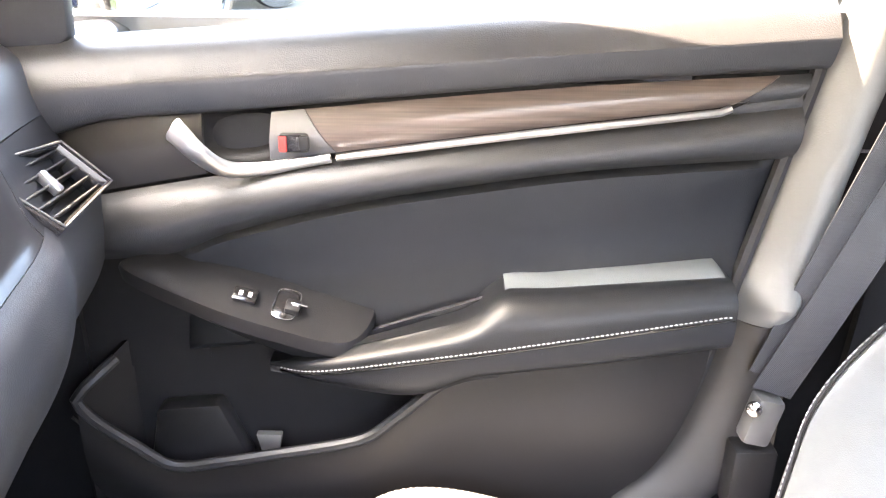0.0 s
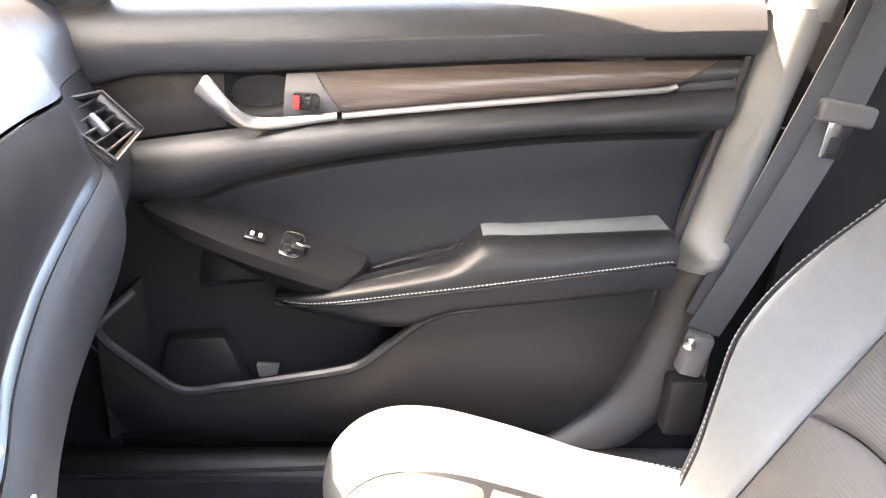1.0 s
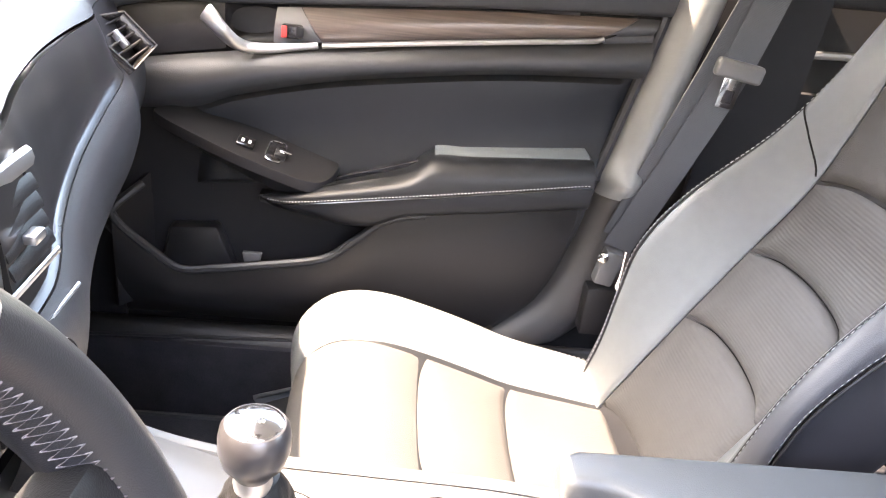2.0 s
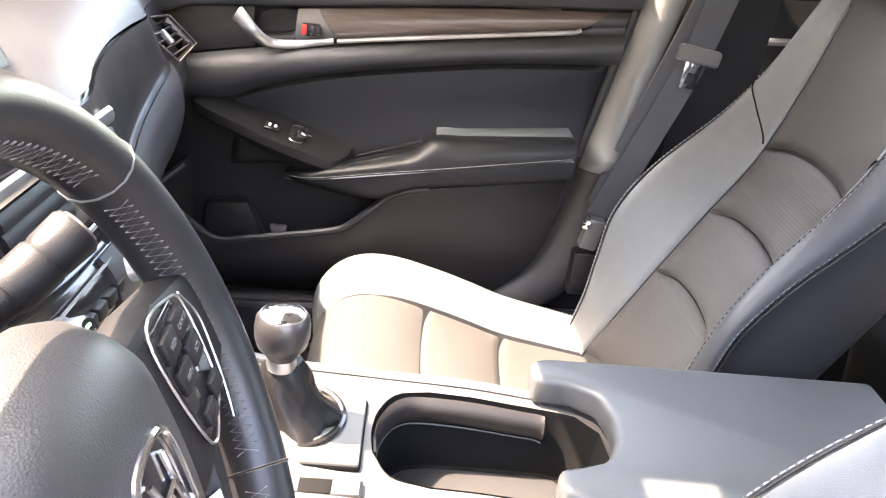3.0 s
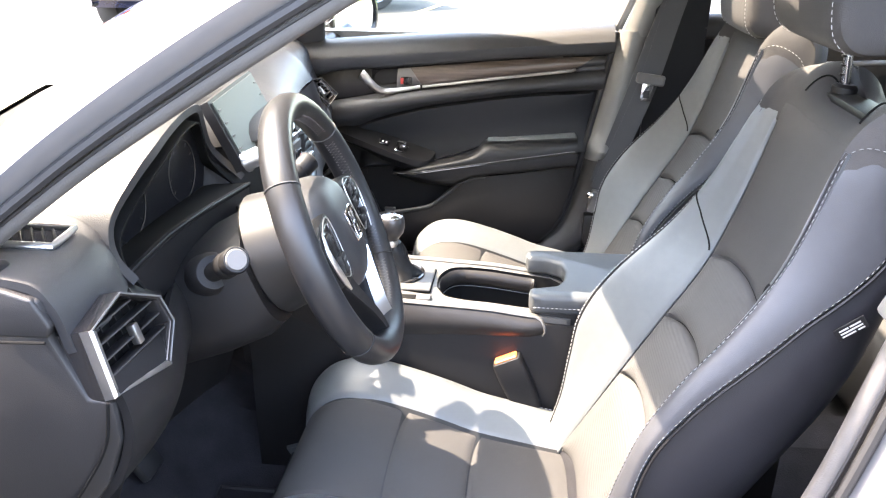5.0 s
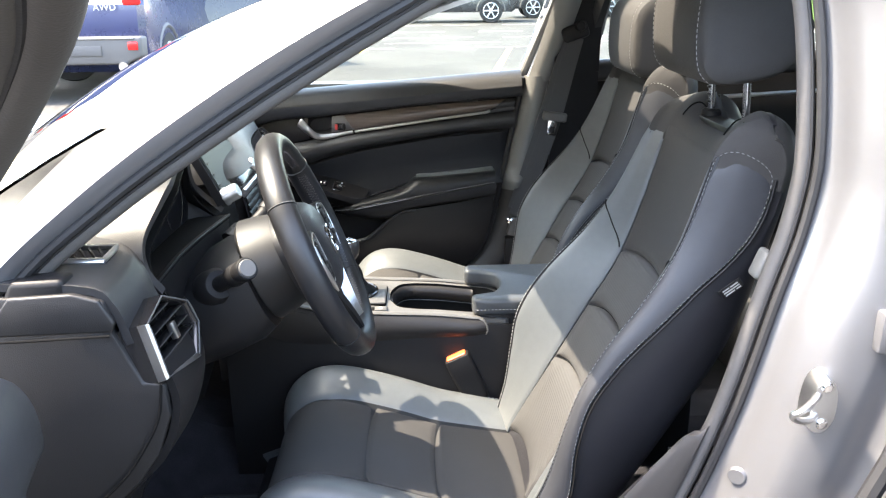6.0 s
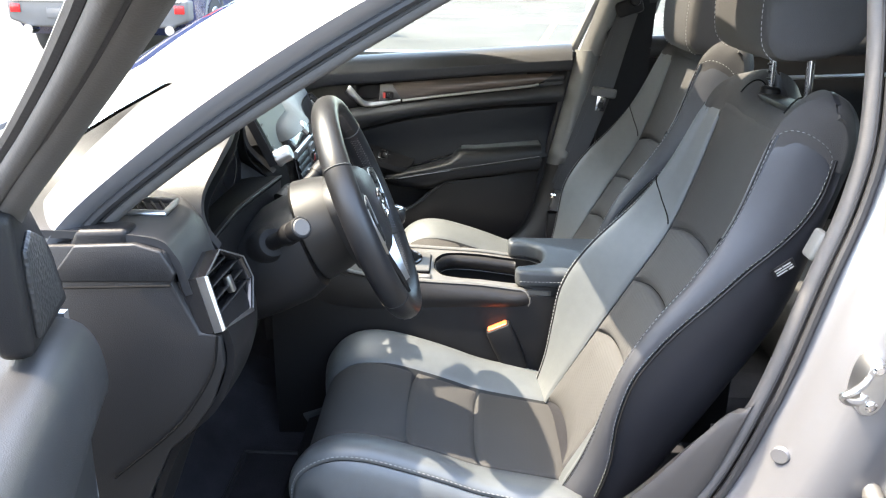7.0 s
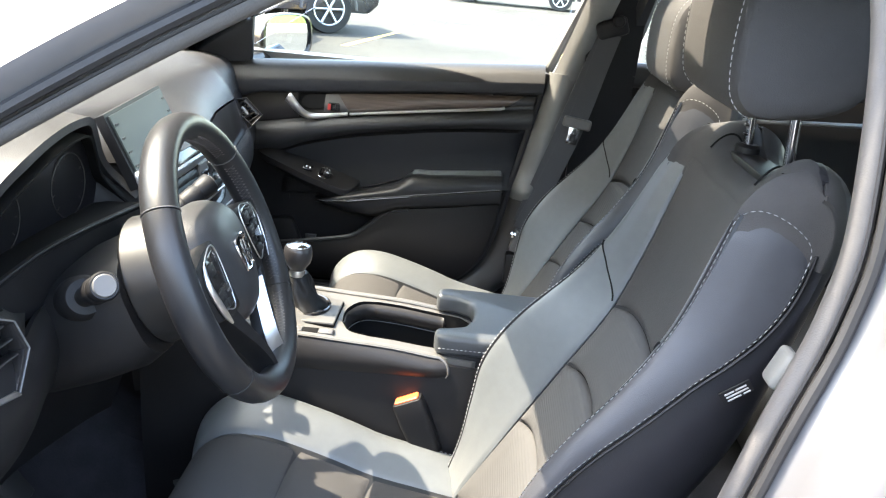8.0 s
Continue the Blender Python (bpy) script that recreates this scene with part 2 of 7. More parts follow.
def shell(f, nu, nv, t=0.004, puff=0.0, sink=0.0, face=None):
    """A curved sheet f(u, v) of thickness t. puff swells its middle, sink draws its rim in, as on a sewn panel.
    face: the side that is seen; the thickness lies behind it."""
    g = [[Vector(f(i / nu, j / nv)) for j in range(nv + 1)] for i in range(nu + 1)]
    nrm = [[None] * (nv + 1) for _ in range(nu + 1)]
    for i in range(nu + 1):
        for j in range(nv + 1):
            du = g[min(i + 1, nu)][j] - g[max(i - 1, 0)][j]
            dv = g[i][min(j + 1, nv)] - g[i][max(j - 1, 0)]
            n = du.cross(dv)
            nrm[i][j] = n.normalized() if n.length > 1e-12 else Vector((0, 0, 1))
    if face:
        total = sum((n for row in nrm for n in row), Vector())
        if total.dot(Vector(face)) < 0:
            nrm = [[-n for n in row] for row in nrm]
    top, bot = [], []
    for i in range(nu + 1):
        for j in range(nv + 1):
            e = min(min(i, nu - i) / nu, min(j, nv - j) / nv) * 2
            edge = 1 - max(abs(2 * i / nu - 1), abs(2 * j / nv - 1))
            rise = puff * (1 - (1 - min(1, e)) ** 3) - sink * max(0.0, 1 - edge * 13) ** 2
            top.append(g[i][j] + nrm[i][j] * rise)
            bot.append(g[i][j] - nrm[i][j] * (t + sink))
    w = nv + 1
    m = len(top)
    faces = []
    for i in range(nu):
        for j in range(nv):
            q = (i * w + j, (i + 1) * w + j, (i + 1) * w + j + 1, i * w + j + 1)
            faces.append(q)
            faces.append(tuple(m + k for k in reversed(q)))
    rim = [i * w for i in range(nu + 1)] + [nu * w + j for j in range(1, nv + 1)] + [i * w + nv for i in range(nu - 1, -1, -1)] + [j for j in range(nv - 1, 0, -1)]
    for a, b in zip(rim, rim[1:] + rim[:1]):
        faces.append((b, a, m + a, m + b))
    return top + bot, faces


def loft(loops, cap=True, ring=False):
    """A body through closed loops of equal length."""
    n = len(loops[0])
    verts = [Vector(p) for lp in loops for p in lp]
    faces = []
    k = len(loops)
    for i in range(k if ring else k - 1):
        for j in range(n):
            a, b = i * n + j, i * n + (j + 1) % n
            c, d = ((i + 1) % k) * n + (j + 1) % n, ((i + 1) % k) * n + j
            faces.append((a, b, c, d))
    if cap and not ring:
        faces.append(tuple(range(n - 1, -1, -1)))
        faces.append(tuple((k - 1) * n + j for j in range(n)))
    return verts, faces


def tube(pts, r, n=8, closed=False, flat=1.0, up=(0, 0, 1)):
    """A round or flattened bar along a path; r may be a function of the way along it."""
    p = [Vector(q) for q in pts]
    k = len(p)
    loops = []
    side = None
    for i in range(k):
        a = p[(i - 1) % k] if closed or i else p[i]
        b = p[(i + 1) % k] if closed or i < k - 1 else p[i]
        d = (b - a).normalized()
        if side is None:
            side = d.cross(Vector(up))
            if side.length < 1e-4:
                side = d.cross(Vector((0, 1, 0)))
        side = (side - d * side.dot(d)).normalized()
        o = side.cross(d)
        rr = r(i / max(1, k - 1)) if callable(r) else r
        loops.append([p[i] + side * (math.cos(t) * rr) + o * (math.sin(t) * rr * flat) for t in (2 * math.pi * j / n for j in range(n))])
    return loft(loops, True, closed)


def prism(poly, lo, hi, axis='y', bevel=0.0, seg=2):
    """A plate with the outline poly, given in the two other axes, from lo to hi along axis."""
    bm = bmesh.new()

    def at(a, b, c):
        return {'x': (c, a, b), 'y': (a, c, b), 'z': (a, b, c)}[axis]
    lo_v = [bm.verts.new(at(a, b, lo)) for a, b in poly]
    hi_v = [bm.verts.new(at(a, b, hi)) for a, b in poly]
    bm.faces.new(lo_v)
    bm.faces.new(hi_v[::-1])
    n = len(poly)
    for i in range(n):
        bm.faces.new((lo_v[i], hi_v[i], hi_v[(i + 1) % n], lo_v[(i + 1) % n]))
    bmesh.ops.recalc_face_normals(bm, faces=bm.faces)
    if bevel:
        bmesh.ops.bevel(bm, geom=list(bm.edges), offset=bevel, segments=seg, affect='EDGES', profile=0.5, clamp_overlap=True)
    return bm


def rbox(c, s, r=0.004, seg=2, rot=None):
    """A box with rounded edges: centre, size, radius, and a turn (degrees about x, y, z)."""
    bm = bmesh.new()
    bmesh.ops.create_cube(bm, size=1.0)
    bmesh.ops.scale(bm, vec=s, verts=bm.verts)
    if r:
        bmesh.ops.bevel(bm, geom=list(bm.edges), offset=min(r, min(s) * 0.49), segments=seg, affect='EDGES', profile=0.5)
    if rot:
        bmesh.ops.transform(bm, matrix=pose(0, 0, 0, *rot), verts=bm.verts)
    bmesh.ops.translate(bm, vec=c, verts=bm.verts)
    return bm


def lathe(profile, m, n=24):
    """A turned body: (radius, height) pairs round the z axis of the pose m."""
    loops = [[m @ Vector((r * math.cos(t), r * math.sin(t), h)) for t in (2 * math.pi * j / n for j in range(n))] for r, h in profile]
    return loft(loops)


def axis_pose(at, d, up=(0, 0, 1)):
    """A pose at a place whose z axis points along d."""
    z = Vector(d).normalized()
    x = Vector(up).cross(z)
    if x.length < 1e-4:
        x = Vector((1, 0, 0))
    x.normalize()
    y = z.cross(x)
    m = Matrix((x, y, z)).transposed().to_4x4()
    m.translation = at
    return m


def stitches(pts, normal_pts, r=0.0008, dash=0.0050, gap=0.0028):
    """A run of short thread dashes just above a line."""
    verts, faces = [], []
    path = [Vector(p) for p in pts]
    acc = 0.0
    pos = [0.0]
    for a, b in zip(path, path[1:]):
        acc += (b - a).length
        pos.append(acc)

    def at(s):
        i = 0
        while i < len(pos) - 2 and pos[i + 1] < s:
            i += 1
        t = (s - pos[i]) / max(1e-9, pos[i + 1] - pos[i])
        return path[i].lerp(path[i + 1], t), Vector(normal_pts[i]) if isinstance(normal_pts, list) else Vector(normal_pts)
    s = 0.0
    while s + dash < acc:
        a, n = at(s)
        b, _ = at(s + dash)
        d = (b - a).normalized()
        side = d.cross(n).normalized()
        k = len(verts)
        for p, q in ((a, 0.3), (a.lerp(b, 0.5), 1.0), (b, 0.3)):
            verts += [p + side * r * q, p + n * r * 1.3 * q + n * 0.0004, p - side * r * q, p - n * r * 0.6]
        for o in (0, 4):
            for j in range(4):
                faces.append((k + o + j, k + o + (j + 1) % 4, k + o + 4 + (j + 1) % 4, k + o + 4 + j))
        faces.append((k, k + 3, k + 2, k + 1))
        faces.append((k + 8, k + 9, k + 10, k + 11))
        s += dash + gap
    return verts, faces


def writing(text, size, m, material, parent, name="writing"):
    """Raised print: built-in font at the pose m (text in its xy plane)."""
    cu = bpy.data.curves.new(name, 'FONT')
    cu.body, cu.size, cu.extrude = text, size, 0.0002
    cu.align_x, cu.align_y = 'CENTER', 'CENTER'
    tmp = bpy.data.objects.new("tmp", cu)
    scene.collection.objects.link(tmp)
    dg = bpy.context.evaluated_depsgraph_get()
    me = bpy.data.meshes.new_from_object(tmp.evaluated_get(dg))
    bpy.data.objects.remove(tmp)
    me.transform(m)
    me.transform(Matrix.Translation(-ORIGIN[parent.name]))
    me.materials.clear()
    me.materials.append(material)
    ob = new(name, me)
    ob.parent = parent
    return ob

D = -0.372                       # the driver's centre line
# ---------------------------------------------------------------- ground and car shell
bm = bmesh.new()
bmesh.ops.create_grid(bm, x_segments=2, y_segments=2, size=400)
solid("ground", bm, ASPHALT, "sunlit worn grey asphalt of a car park", "ground", "structure")


# unseen plain wall beside the car, added to cut skylight on the driver's side
solid("shade_wall", rbox((0.5, -5.6, 1.3), (26, 0.3, 2.6), 0.02), KERB, "unseen plain grey wall added to cut skylight from the side", "wall", "structure")

# floor pan and carpet
def floor_sheet(u, v):
    y = -0.70 + 1.40 * v
    x = -0.75 + 2.45 * u
    toe = max(0.0, -0.42 - x) * 1.0
    tunnel = 0.10 * math.exp(-(y / 0.11) ** 4)
    return x, y, 0.215 + toe + tunnel


solid("floor", shell(floor_sheet, 40, 24, 0.03), CARPET, "black carpeted floor pan of the car", "car floor", "structure")
for i, (x0, x1, y0, y1) in enumerate(((-0.40, -0.02, 0.20, 0.60), (-0.40, -0.02, -0.60, -0.20))):
    mat_ob = thing("floor_mat", "black carpet floor mat with a bound edge", "floor mat", ((x0 + x1) / 2, (y0 + y1) / 2, 0.216), "floor mats")
    part("mat_body", rbox(((x0 + x1) / 2, (y0 + y1) / 2, 0.222), (x1 - x0, y1 - y0, 0.010), 0.004), CARPET, mat_ob)
    edge = [(x0, y0, 0.226), (x1, y0, 0.226), (x1, y1, 0.226), (x0, y1, 0.226)]
    part("binding", tube(sum([[Vector(a).lerp(Vector(b), k / 6) for k in range(6)] for a, b in zip(edge, edge[1:] + edge[:1])], []), 0.006, 6, True), RUBBER, mat_ob, "black edge binding")

# door opening on the driver's side: one closed curve
OPENING = [(-0.515, -0.720, 0.50), (-0.495, -0.715, 0.62), (-0.476, -0.710, 0.72), (-0.457, -0.705, 0.805), (-0.412, -0.700, 0.903), (-0.296, -0.690, 0.998), (-0.150, -0.670, 1.094), (0.026, -0.640, 1.197),
           (0.20, -0.610, 1.285), (0.36, -0.595, 1.330), (0.48, -0.600, 1.325), (0.535, -0.625, 1.24), (0.555, -0.650, 1.06), (0.548, -0.655, 0.957), (0.520, -0.660, 0.847), (0.480, -0.660, 0.674),
           (0.420, -0.660, 0.505), (0.330, -0.670, 0.41), (0.20, -0.680, 0.370), (-0.10, -0.690, 0.360), (-0.38, -0.710, 0.385), (-0.48, -0.720, 0.43)]
body = thing("car_body", "silver painted sedan body with black window trim", "car body", (0.3, 0, 0.16))
seal = thing("door_seal", "soft black rubber weatherstrip round the door opening", "weatherstrip", (0.0, -0.75, 0.385))
ring = spl(OPENING, 160, True)
part("seal_bulb", tube(ring, 0.011, 10, True), SEAL, seal)
part("seal_lip", tube([p + Vector((0, -0.017, 0)) + (p - Vector((0.05, p.y, 0.85))).normalized() * 0.013 for p in ring], 0.0065, 8, True), RUBBER, seal)
part("seal_groove", tube([p + Vector((0, -0.010, 0)) + (p - Vector((0.05, p.y, 0.85))).normalized() * 0.0035 for p in ring], 0.0022, 6, True), RUBBER, seal)
# painted flange that runs round the opening, outside the seal
cen = Vector((0.05, 0, 0.85))


def flange(k0, k1, wide, depth, lip=0.0):
    def f(u, v):
        i = k0 + (k1 - k0) * u
        a = int(i) % 160
        p = ring[a].lerp(ring[(a + 1) % 160], i - int(i))
        o = Vector((p.x - cen.x, 0, p.z - cen.z)).normalized()
        w = wide(u) if callable(wide) else wide
        e = v ** 0.8
        return p + o * (0.012 + w * e) + Vector((0, -0.012 - depth * math.sin(min(1, e * 2.0) * math.pi / 2) + lip * max(0.0, e - 0.30) ** 1.2, 0))
    return f


part("a_pillar", shell(flange(4, 58, lambda u: 0.100 - 0.02 * u, 0.030, 0.16), 60, 12, 0.02, face=(0, -1, 0.2)), PAINT, body, "silver painted windscreen pillar")
part("roof_rail", shell(flange(58, 80, 0.10, 0.03), 24, 6, 0.02, face=(0, -1, 0.2)), PAINT, body)
part("sill", shell(flange(120, 164, 0.10, 0.06), 50, 6, 0.03, face=(0, -1, 0.2)), PAINT, body, "silver painted door sill")


# pillar behind the driver's door, with its step and the rear door beyond it
def bpillar(u, v):
    i = 78 + 44 * u
    a = int(i)
    p = ring[a % 160].lerp(ring[(a + 1) % 160], i - a)
    steps = tab((0, 0.0), (0.10, 0.018), (0.16, 0.042), (0.26, 0.066), (0.32, 0.080), (0.42, 0.088), (0.62, 0.094), (0.90, 0.100), (1, 0.14))
    w = 0.155
    return p + Vector((0.012 + w * v, -0.010 - steps(v), -0.02 * v))


part("b_pillar", shell(bpillar, 50, 30, 0.015, face=(0, -1, 0.2)), PAINT, body, "silver painted centre pillar")


def rear_door(u, v):
    z = 0.25 + 0.75 * u
    lean = tab((0, 0.44), (0.35, 0.575), (0.6, 0.645), (1, 0.715))
    y = -0.895 + 0.06 * (1 - math.sin(math.pi * min(1.0, u * 0.9 + 0.1)))
    return lean(u) + 0.9 * v, y, z


rear_door_ob = thing("rear_door", "closed silver rear side door of the car", "car door", (0.9, -0.88, 0.25))
part("outer_skin", shell(rear_door, 20, 10, 0.03), PAINT, rear_door_ob)
part("inner_panel", shell(lambda u, v: (0.62 + 1.0 * u, -0.705 + 0.02 * math.sin(v * math.pi), 0.22 + 0.76 * v), 8, 8, 0.02, face=(0, 1, 0)), HARD, rear_door_ob, "black rear door trim")
part("edge_seal", tube([(0.45, -0.815, 0.27), (0.555, -0.82, 0.50), (0.63, -0.82, 0.70), (0.69, -0.81, 0.92), (0.71, -0.78, 1.10), (0.70, -0.72, 1.25)], 0.012, 8), RUBBER, rear_door_ob)
part("window_frame", tube([(0.70, -0.84, 0.97), (0.71, -0.80, 1.10), (0.70, -0.71, 1.28), (0.95, -0.66, 1.36), (1.35, -0.66, 1.28), (1.55, -0.75, 1.02)], 0.024, 10), RUBBER, rear_door_ob)
part("window_glass", shell(lambda u, v: (0.69 + 0.82 * u, -0.84 + 0.17 * v, 0.99 + 0.34 * v * (1 - 0.5 * max(0, u - 0.6))), 8, 6, 0.004), GLASS, rear_door_ob).visible_shadow = False

# striker, plugs and hinge on the pillar
striker = thing("door_striker", "bright metal door striker loop on the pillar", "door striker", (0.56, -0.755, 0.744))
part("plate", loft([[(0.561 + p.x * k, y, 0.748 + p.z * k) for p in spl([(0.004, 0, 0.038), (0.017, 0, 0.022), (0.018, 0, -0.016), (0.006, 0, -0.037), (-0.010, 0, -0.034), (-0.015, 0, -0.010), (-0.010, 0, 0.026)], 36, True)] for y, k in ((-0.745, 1.0), (-0.772, 1.0), (-0.776, 0.94))]), SATIN, striker)
part("loop", tube(spl([(0.556, -0.772, 0.764), (0.540, -0.791, 0.764), (0.522, -0.803, 0.760), (0.513, -0.799, 0.751), (0.522, -0.795, 0.742), (0.540, -0.787, 0.737), (0.556, -0.772, 0.736)], 24), 0.0046, 8), SATIN, striker)
for z in (0.724, 0.775):
    part("screw", lathe([(0.0, 0.004), (0.005, 0.004), (0.0075, 0.002), (0.0075, 0.0)], axis_pose((0.563, -0.775, z), (0, -1, 0)), 14), CHROME, striker)
plug = thing("body_plug", "small round silver plug pressed in the pillar", "plug", (0.493, -0.712, 0.608))
part("cap", lathe([(0.0, 0.003), (0.011, 0.003), (0.0125, 0.001), (0.0125, -0.004)], axis_pose((0.493, -0.714, 0.608), (-0.75, -1, 0)), 18), PAINT, plug)
grommet = thing("wiring_boot", "ribbed black rubber wiring boot in the door jamb", "cable boot", (0.60, -0.755, 0.60))
part("socket", lathe([(0.0, -0.002), (0.022, -0.002), (0.028, 0.004), (0.033, 0.004), (0.035, 0.0), (0.035, -0.006)], axis_pose((0.590, -0.757, 0.600), (-0.1, -1, 0)), 24), RUBBER, grommet)
part("bellows", tube([(0.597, -0.757 - 0.004 * k, 0.592 - 0.002 * k) for k in range(14)], lambda t: 0.013 + 0.003 * math.sin(t * 40), 12), BRUSHED, grommet)
hinge = thing("hinge_bracket", "silver rear door hinge on the centre pillar", "hinge", (0.635, -0.775, 0.84))
part("leaf", rbox((0.632, -0.768, 0.845), (0.03, 0.02, 0.055), 0.006), PAINT, hinge)
part("knuckle", lathe([(0.0, -0.03), (0.009, -0.03), (0.009, 0.03), (0.0, 0.03)], axis_pose((0.642, -0.790, 0.845), (0, 0, 1)), 12), PAINT, hinge)


# roof with a glass sunroof opening, rear window, bulkheads
def roof_z(x, y):
    t = tab((-0.13, 1.268), (0.0, 1.300), (0.12, 1.340), (0.25, 1.376), (0.45, 1.412), (0.75, 1.425), (1.15, 1.385), (1.45, 1.31))
    return t(x) - 0.075 * (y / 0.60) ** 2 * (0.5 + 0.5 * abs(y / 0.60))


SR = (0.33, 0.72, -0.36, 0.36)      # the sunroof's clear opening


def roof_at(x0, x1, y0, y1, u, v, drop=0.0):
    """A point of the roof; its front edge bows forward in the middle."""
    y = y0 + (y1 - y0) * v
    a = -0.06 + 0.08 * (y / 0.58) ** 2 if x0 < 0 else x0
    x = a + (x1 - a) * u
    return x, y, roof_z(x, y) - drop


def roof_strip(x0, x1, y0, y1, nu, nv):
    return shell(lambda u, v: roof_at(x0, x1, y0, y1, u, v), nu, nv, 0.03)


for q, (x0, x1, y0, y1) in enumerate(((-0.13, SR[0], -0.61, 0.61), (SR[1], 1.45, -0.60, 0.60), (SR[0], SR[1], -0.60, SR[2]), (SR[0], SR[1], SR[3], 0.60))):
    part("roof_panel", roof_strip(x0, x1, y0, y1, 14, 14), PAINT, body)
    part("headliner", shell(lambda u, v, a=x0, b=x1, c=y0, d=y1: roof_at(a, b, c, d, u, v, 0.034), 10, 10, 0.006), HEADLINER, body, "pale grey cloth headliner")
part("sunroof_glass", roof_strip(SR[0] - 0.01, SR[1] + 0.01, SR[2] - 0.01, SR[3] + 0.01, 8, 8), GLASS, body, "tinted glass sunroof").visible_shadow = False


# windscreen, from the cowl up to the roof
def screen_pt(u, v):
    y = -1 + 2 * u
    w = 0.70 + (0.575 - 0.70) * v
    bow = 0.16 * (1 - y * y)
    x = -0.60 + 0.66 * v - bow * (1 - 0.20 * v)
    z = 0.905 + (1.205 - 0.905) * v + 0.05 * math.sin(v * math.pi) + 0.06 * (1 - y * y) * v
    return x, y * w, z


part("windscreen", shell(screen_pt, 20, 12, 0.004), GLASS, body, "raked curved windscreen").visible_shadow = False


def hood(u, v):
    y = -1 + 2 * v
    x = -0.74 - 1.05 * u
    return x, y * (0.80 - 0.08 * u), 0.945 - 0.16 * u ** 1.7 - 0.10 * abs(y) ** 2.6


part("bonnet", shell(hood, 20, 20, 0.02), PAINT, body, "silver bonnet")
part("cowl", shell(lambda u, v: (-0.62 - 0.16 * u, -0.72 + 1.44 * v, 0.885 + 0.03 * u - 0.02 * (2 * v - 1) ** 2), 4, 16, 0.02), HARD, body, "black cowl below the windscreen")
for s in (-1, 1):
    part("front_wing", shell(lambda u, v, s=s: (-0.60 - 1.2 * u, s * (0.78 + 0.11 * math.sin(min(1, v * 1.1) * math.pi / 2)), 0.90 - 0.10 * u - 0.62 * v), 14, 12, 0.02), PAINT, body)
part("nose", shell(lambda u, v: (-1.80 - 0.08 * math.sin(v * math.pi), -0.78 + 1.56 * u, 0.80 - 0.55 * v), 10, 6, 0.03), PAINT, body)
part("bulkhead", shell(lambda u, v: (-0.80, -0.78 + 1.56 * u, 0.22 + 0.66 * v), 4, 4, 0.03), HARD, body)
part("tail", shell(lambda u, v: (1.72 + 0.55 * u, -0.80 + 1.60 * v, 0.98 - 0.05 * u), 6, 8, 0.03), PAINT, body)
part("tail_panel", shell(lambda u, v: (2.28, -0.80 + 1.6 * u, 0.25 + 0.68 * v), 6, 6, 0.03), PAINT, body)
part("rear_window", shell(lambda u, v: (1.45 + 0.35 * u, (-1 + 2 * v) * (0.56 + 0.08 * u), 1.295 - 0.31 * u), 6, 10, 0.005), GLASS, body).visible_shadow = False
for s in (-1, 1):
    part("rear_quarter", shell(lambda u, v, s=s: (1.50 + 0.78 * u, s * (0.86 - 0.06 * v), 0.25 + 0.75 * v), 6, 6, 0.03), PAINT, body)
    part("rear_pillar", shell(lambda u, v, s=s: (1.46 + 0.32 * u, s * (0.58 + 0.20 * v), 1.29 - 0.30 * u + (-0.05 - 0.22 * (1 - u)) * v), 6, 6, 0.03), PAINT, body)
part("parcel_shelf", shell(lambda u, v: (1.30 + 0.45 * u, -0.60 + 1.2 * v, 0.93), 4, 4, 0.02), HARD, body)
for x in (-1.15, 1.62):
    for s in (-1, 1):
        w = part("wheel", lathe([(0.0, -0.10), (0.20, -0.10), (0.22, -0.11), (0.31, -0.11), (0.33, -0.08), (0.33, 0.08), (0.31, 0.11), (0.22, 0.11), (0.20, 0.09), (0.0, 0.07)], axis_pose((x, s * 0.78, 0.33), (0, s, 0)), 32), TYRE, body)
        part("rim", lathe([(0.0, 0.095), (0.05, 0.10), (0.18, 0.105), (0.205, 0.112), (0.21, 0.09)], axis_pose((x, s * 0.78, 0.33), (0, s, 0)), 24), SATIN, w)

# ---------------------------------------------------------------- passenger side: pillars and door
zg = lambda x: 0.977 + 0.0735 * x
zs = tab((-0.50, 0.836), (-0.423, 0.850), (-0.351, 0.869), (-0.231, 0.879), (-0.140, 0.888), (0.107, 0.911), (0.37, 0.929))
rear_x = tab((0.30, 0.07), (0.37, 0.145), (0.41, 0.192), (0.463, 0.242), (0.554, 0.277), (0.696, 0.307), (0.836, 0.336), (0.923, 0.354), (1.01, 0.367))
pcurve = tab((-0.50, 0.712), (-0.36, 0.720), (-0.298, 0.728), (-0.247, 0.749), (-0.125, 0.782), (0.011, 0.806), (0.148, 0.825), (0.34, 0.840))
strip_z = tab((-0.50, 0.772), (-0.363, 0.797), (-0.258, 0.816), (-0.230, 0.821), (-0.125, 0.837), (0.074, 0.864), (0.273, 0.889), (0.37, 0.902))

pdoor = thing("passenger_door", "closed black front passenger door trim with a brown wood strip and stitched armrest", "car door", (0.0, 0.72, 0.40))


def door_base(u, v):
    z = 0.36 + 0.55 * v
    x1 = rear_x(z) - 0.004
    x = -0.52 + (x1 + 0.52) * u
    return x, 0.702, z


part("inner_skin", shell(lambda u, v: door_base(1 - u, v), 24, 24, 0.03, face=(0, -1, 0.2)), HARD, pdoor)


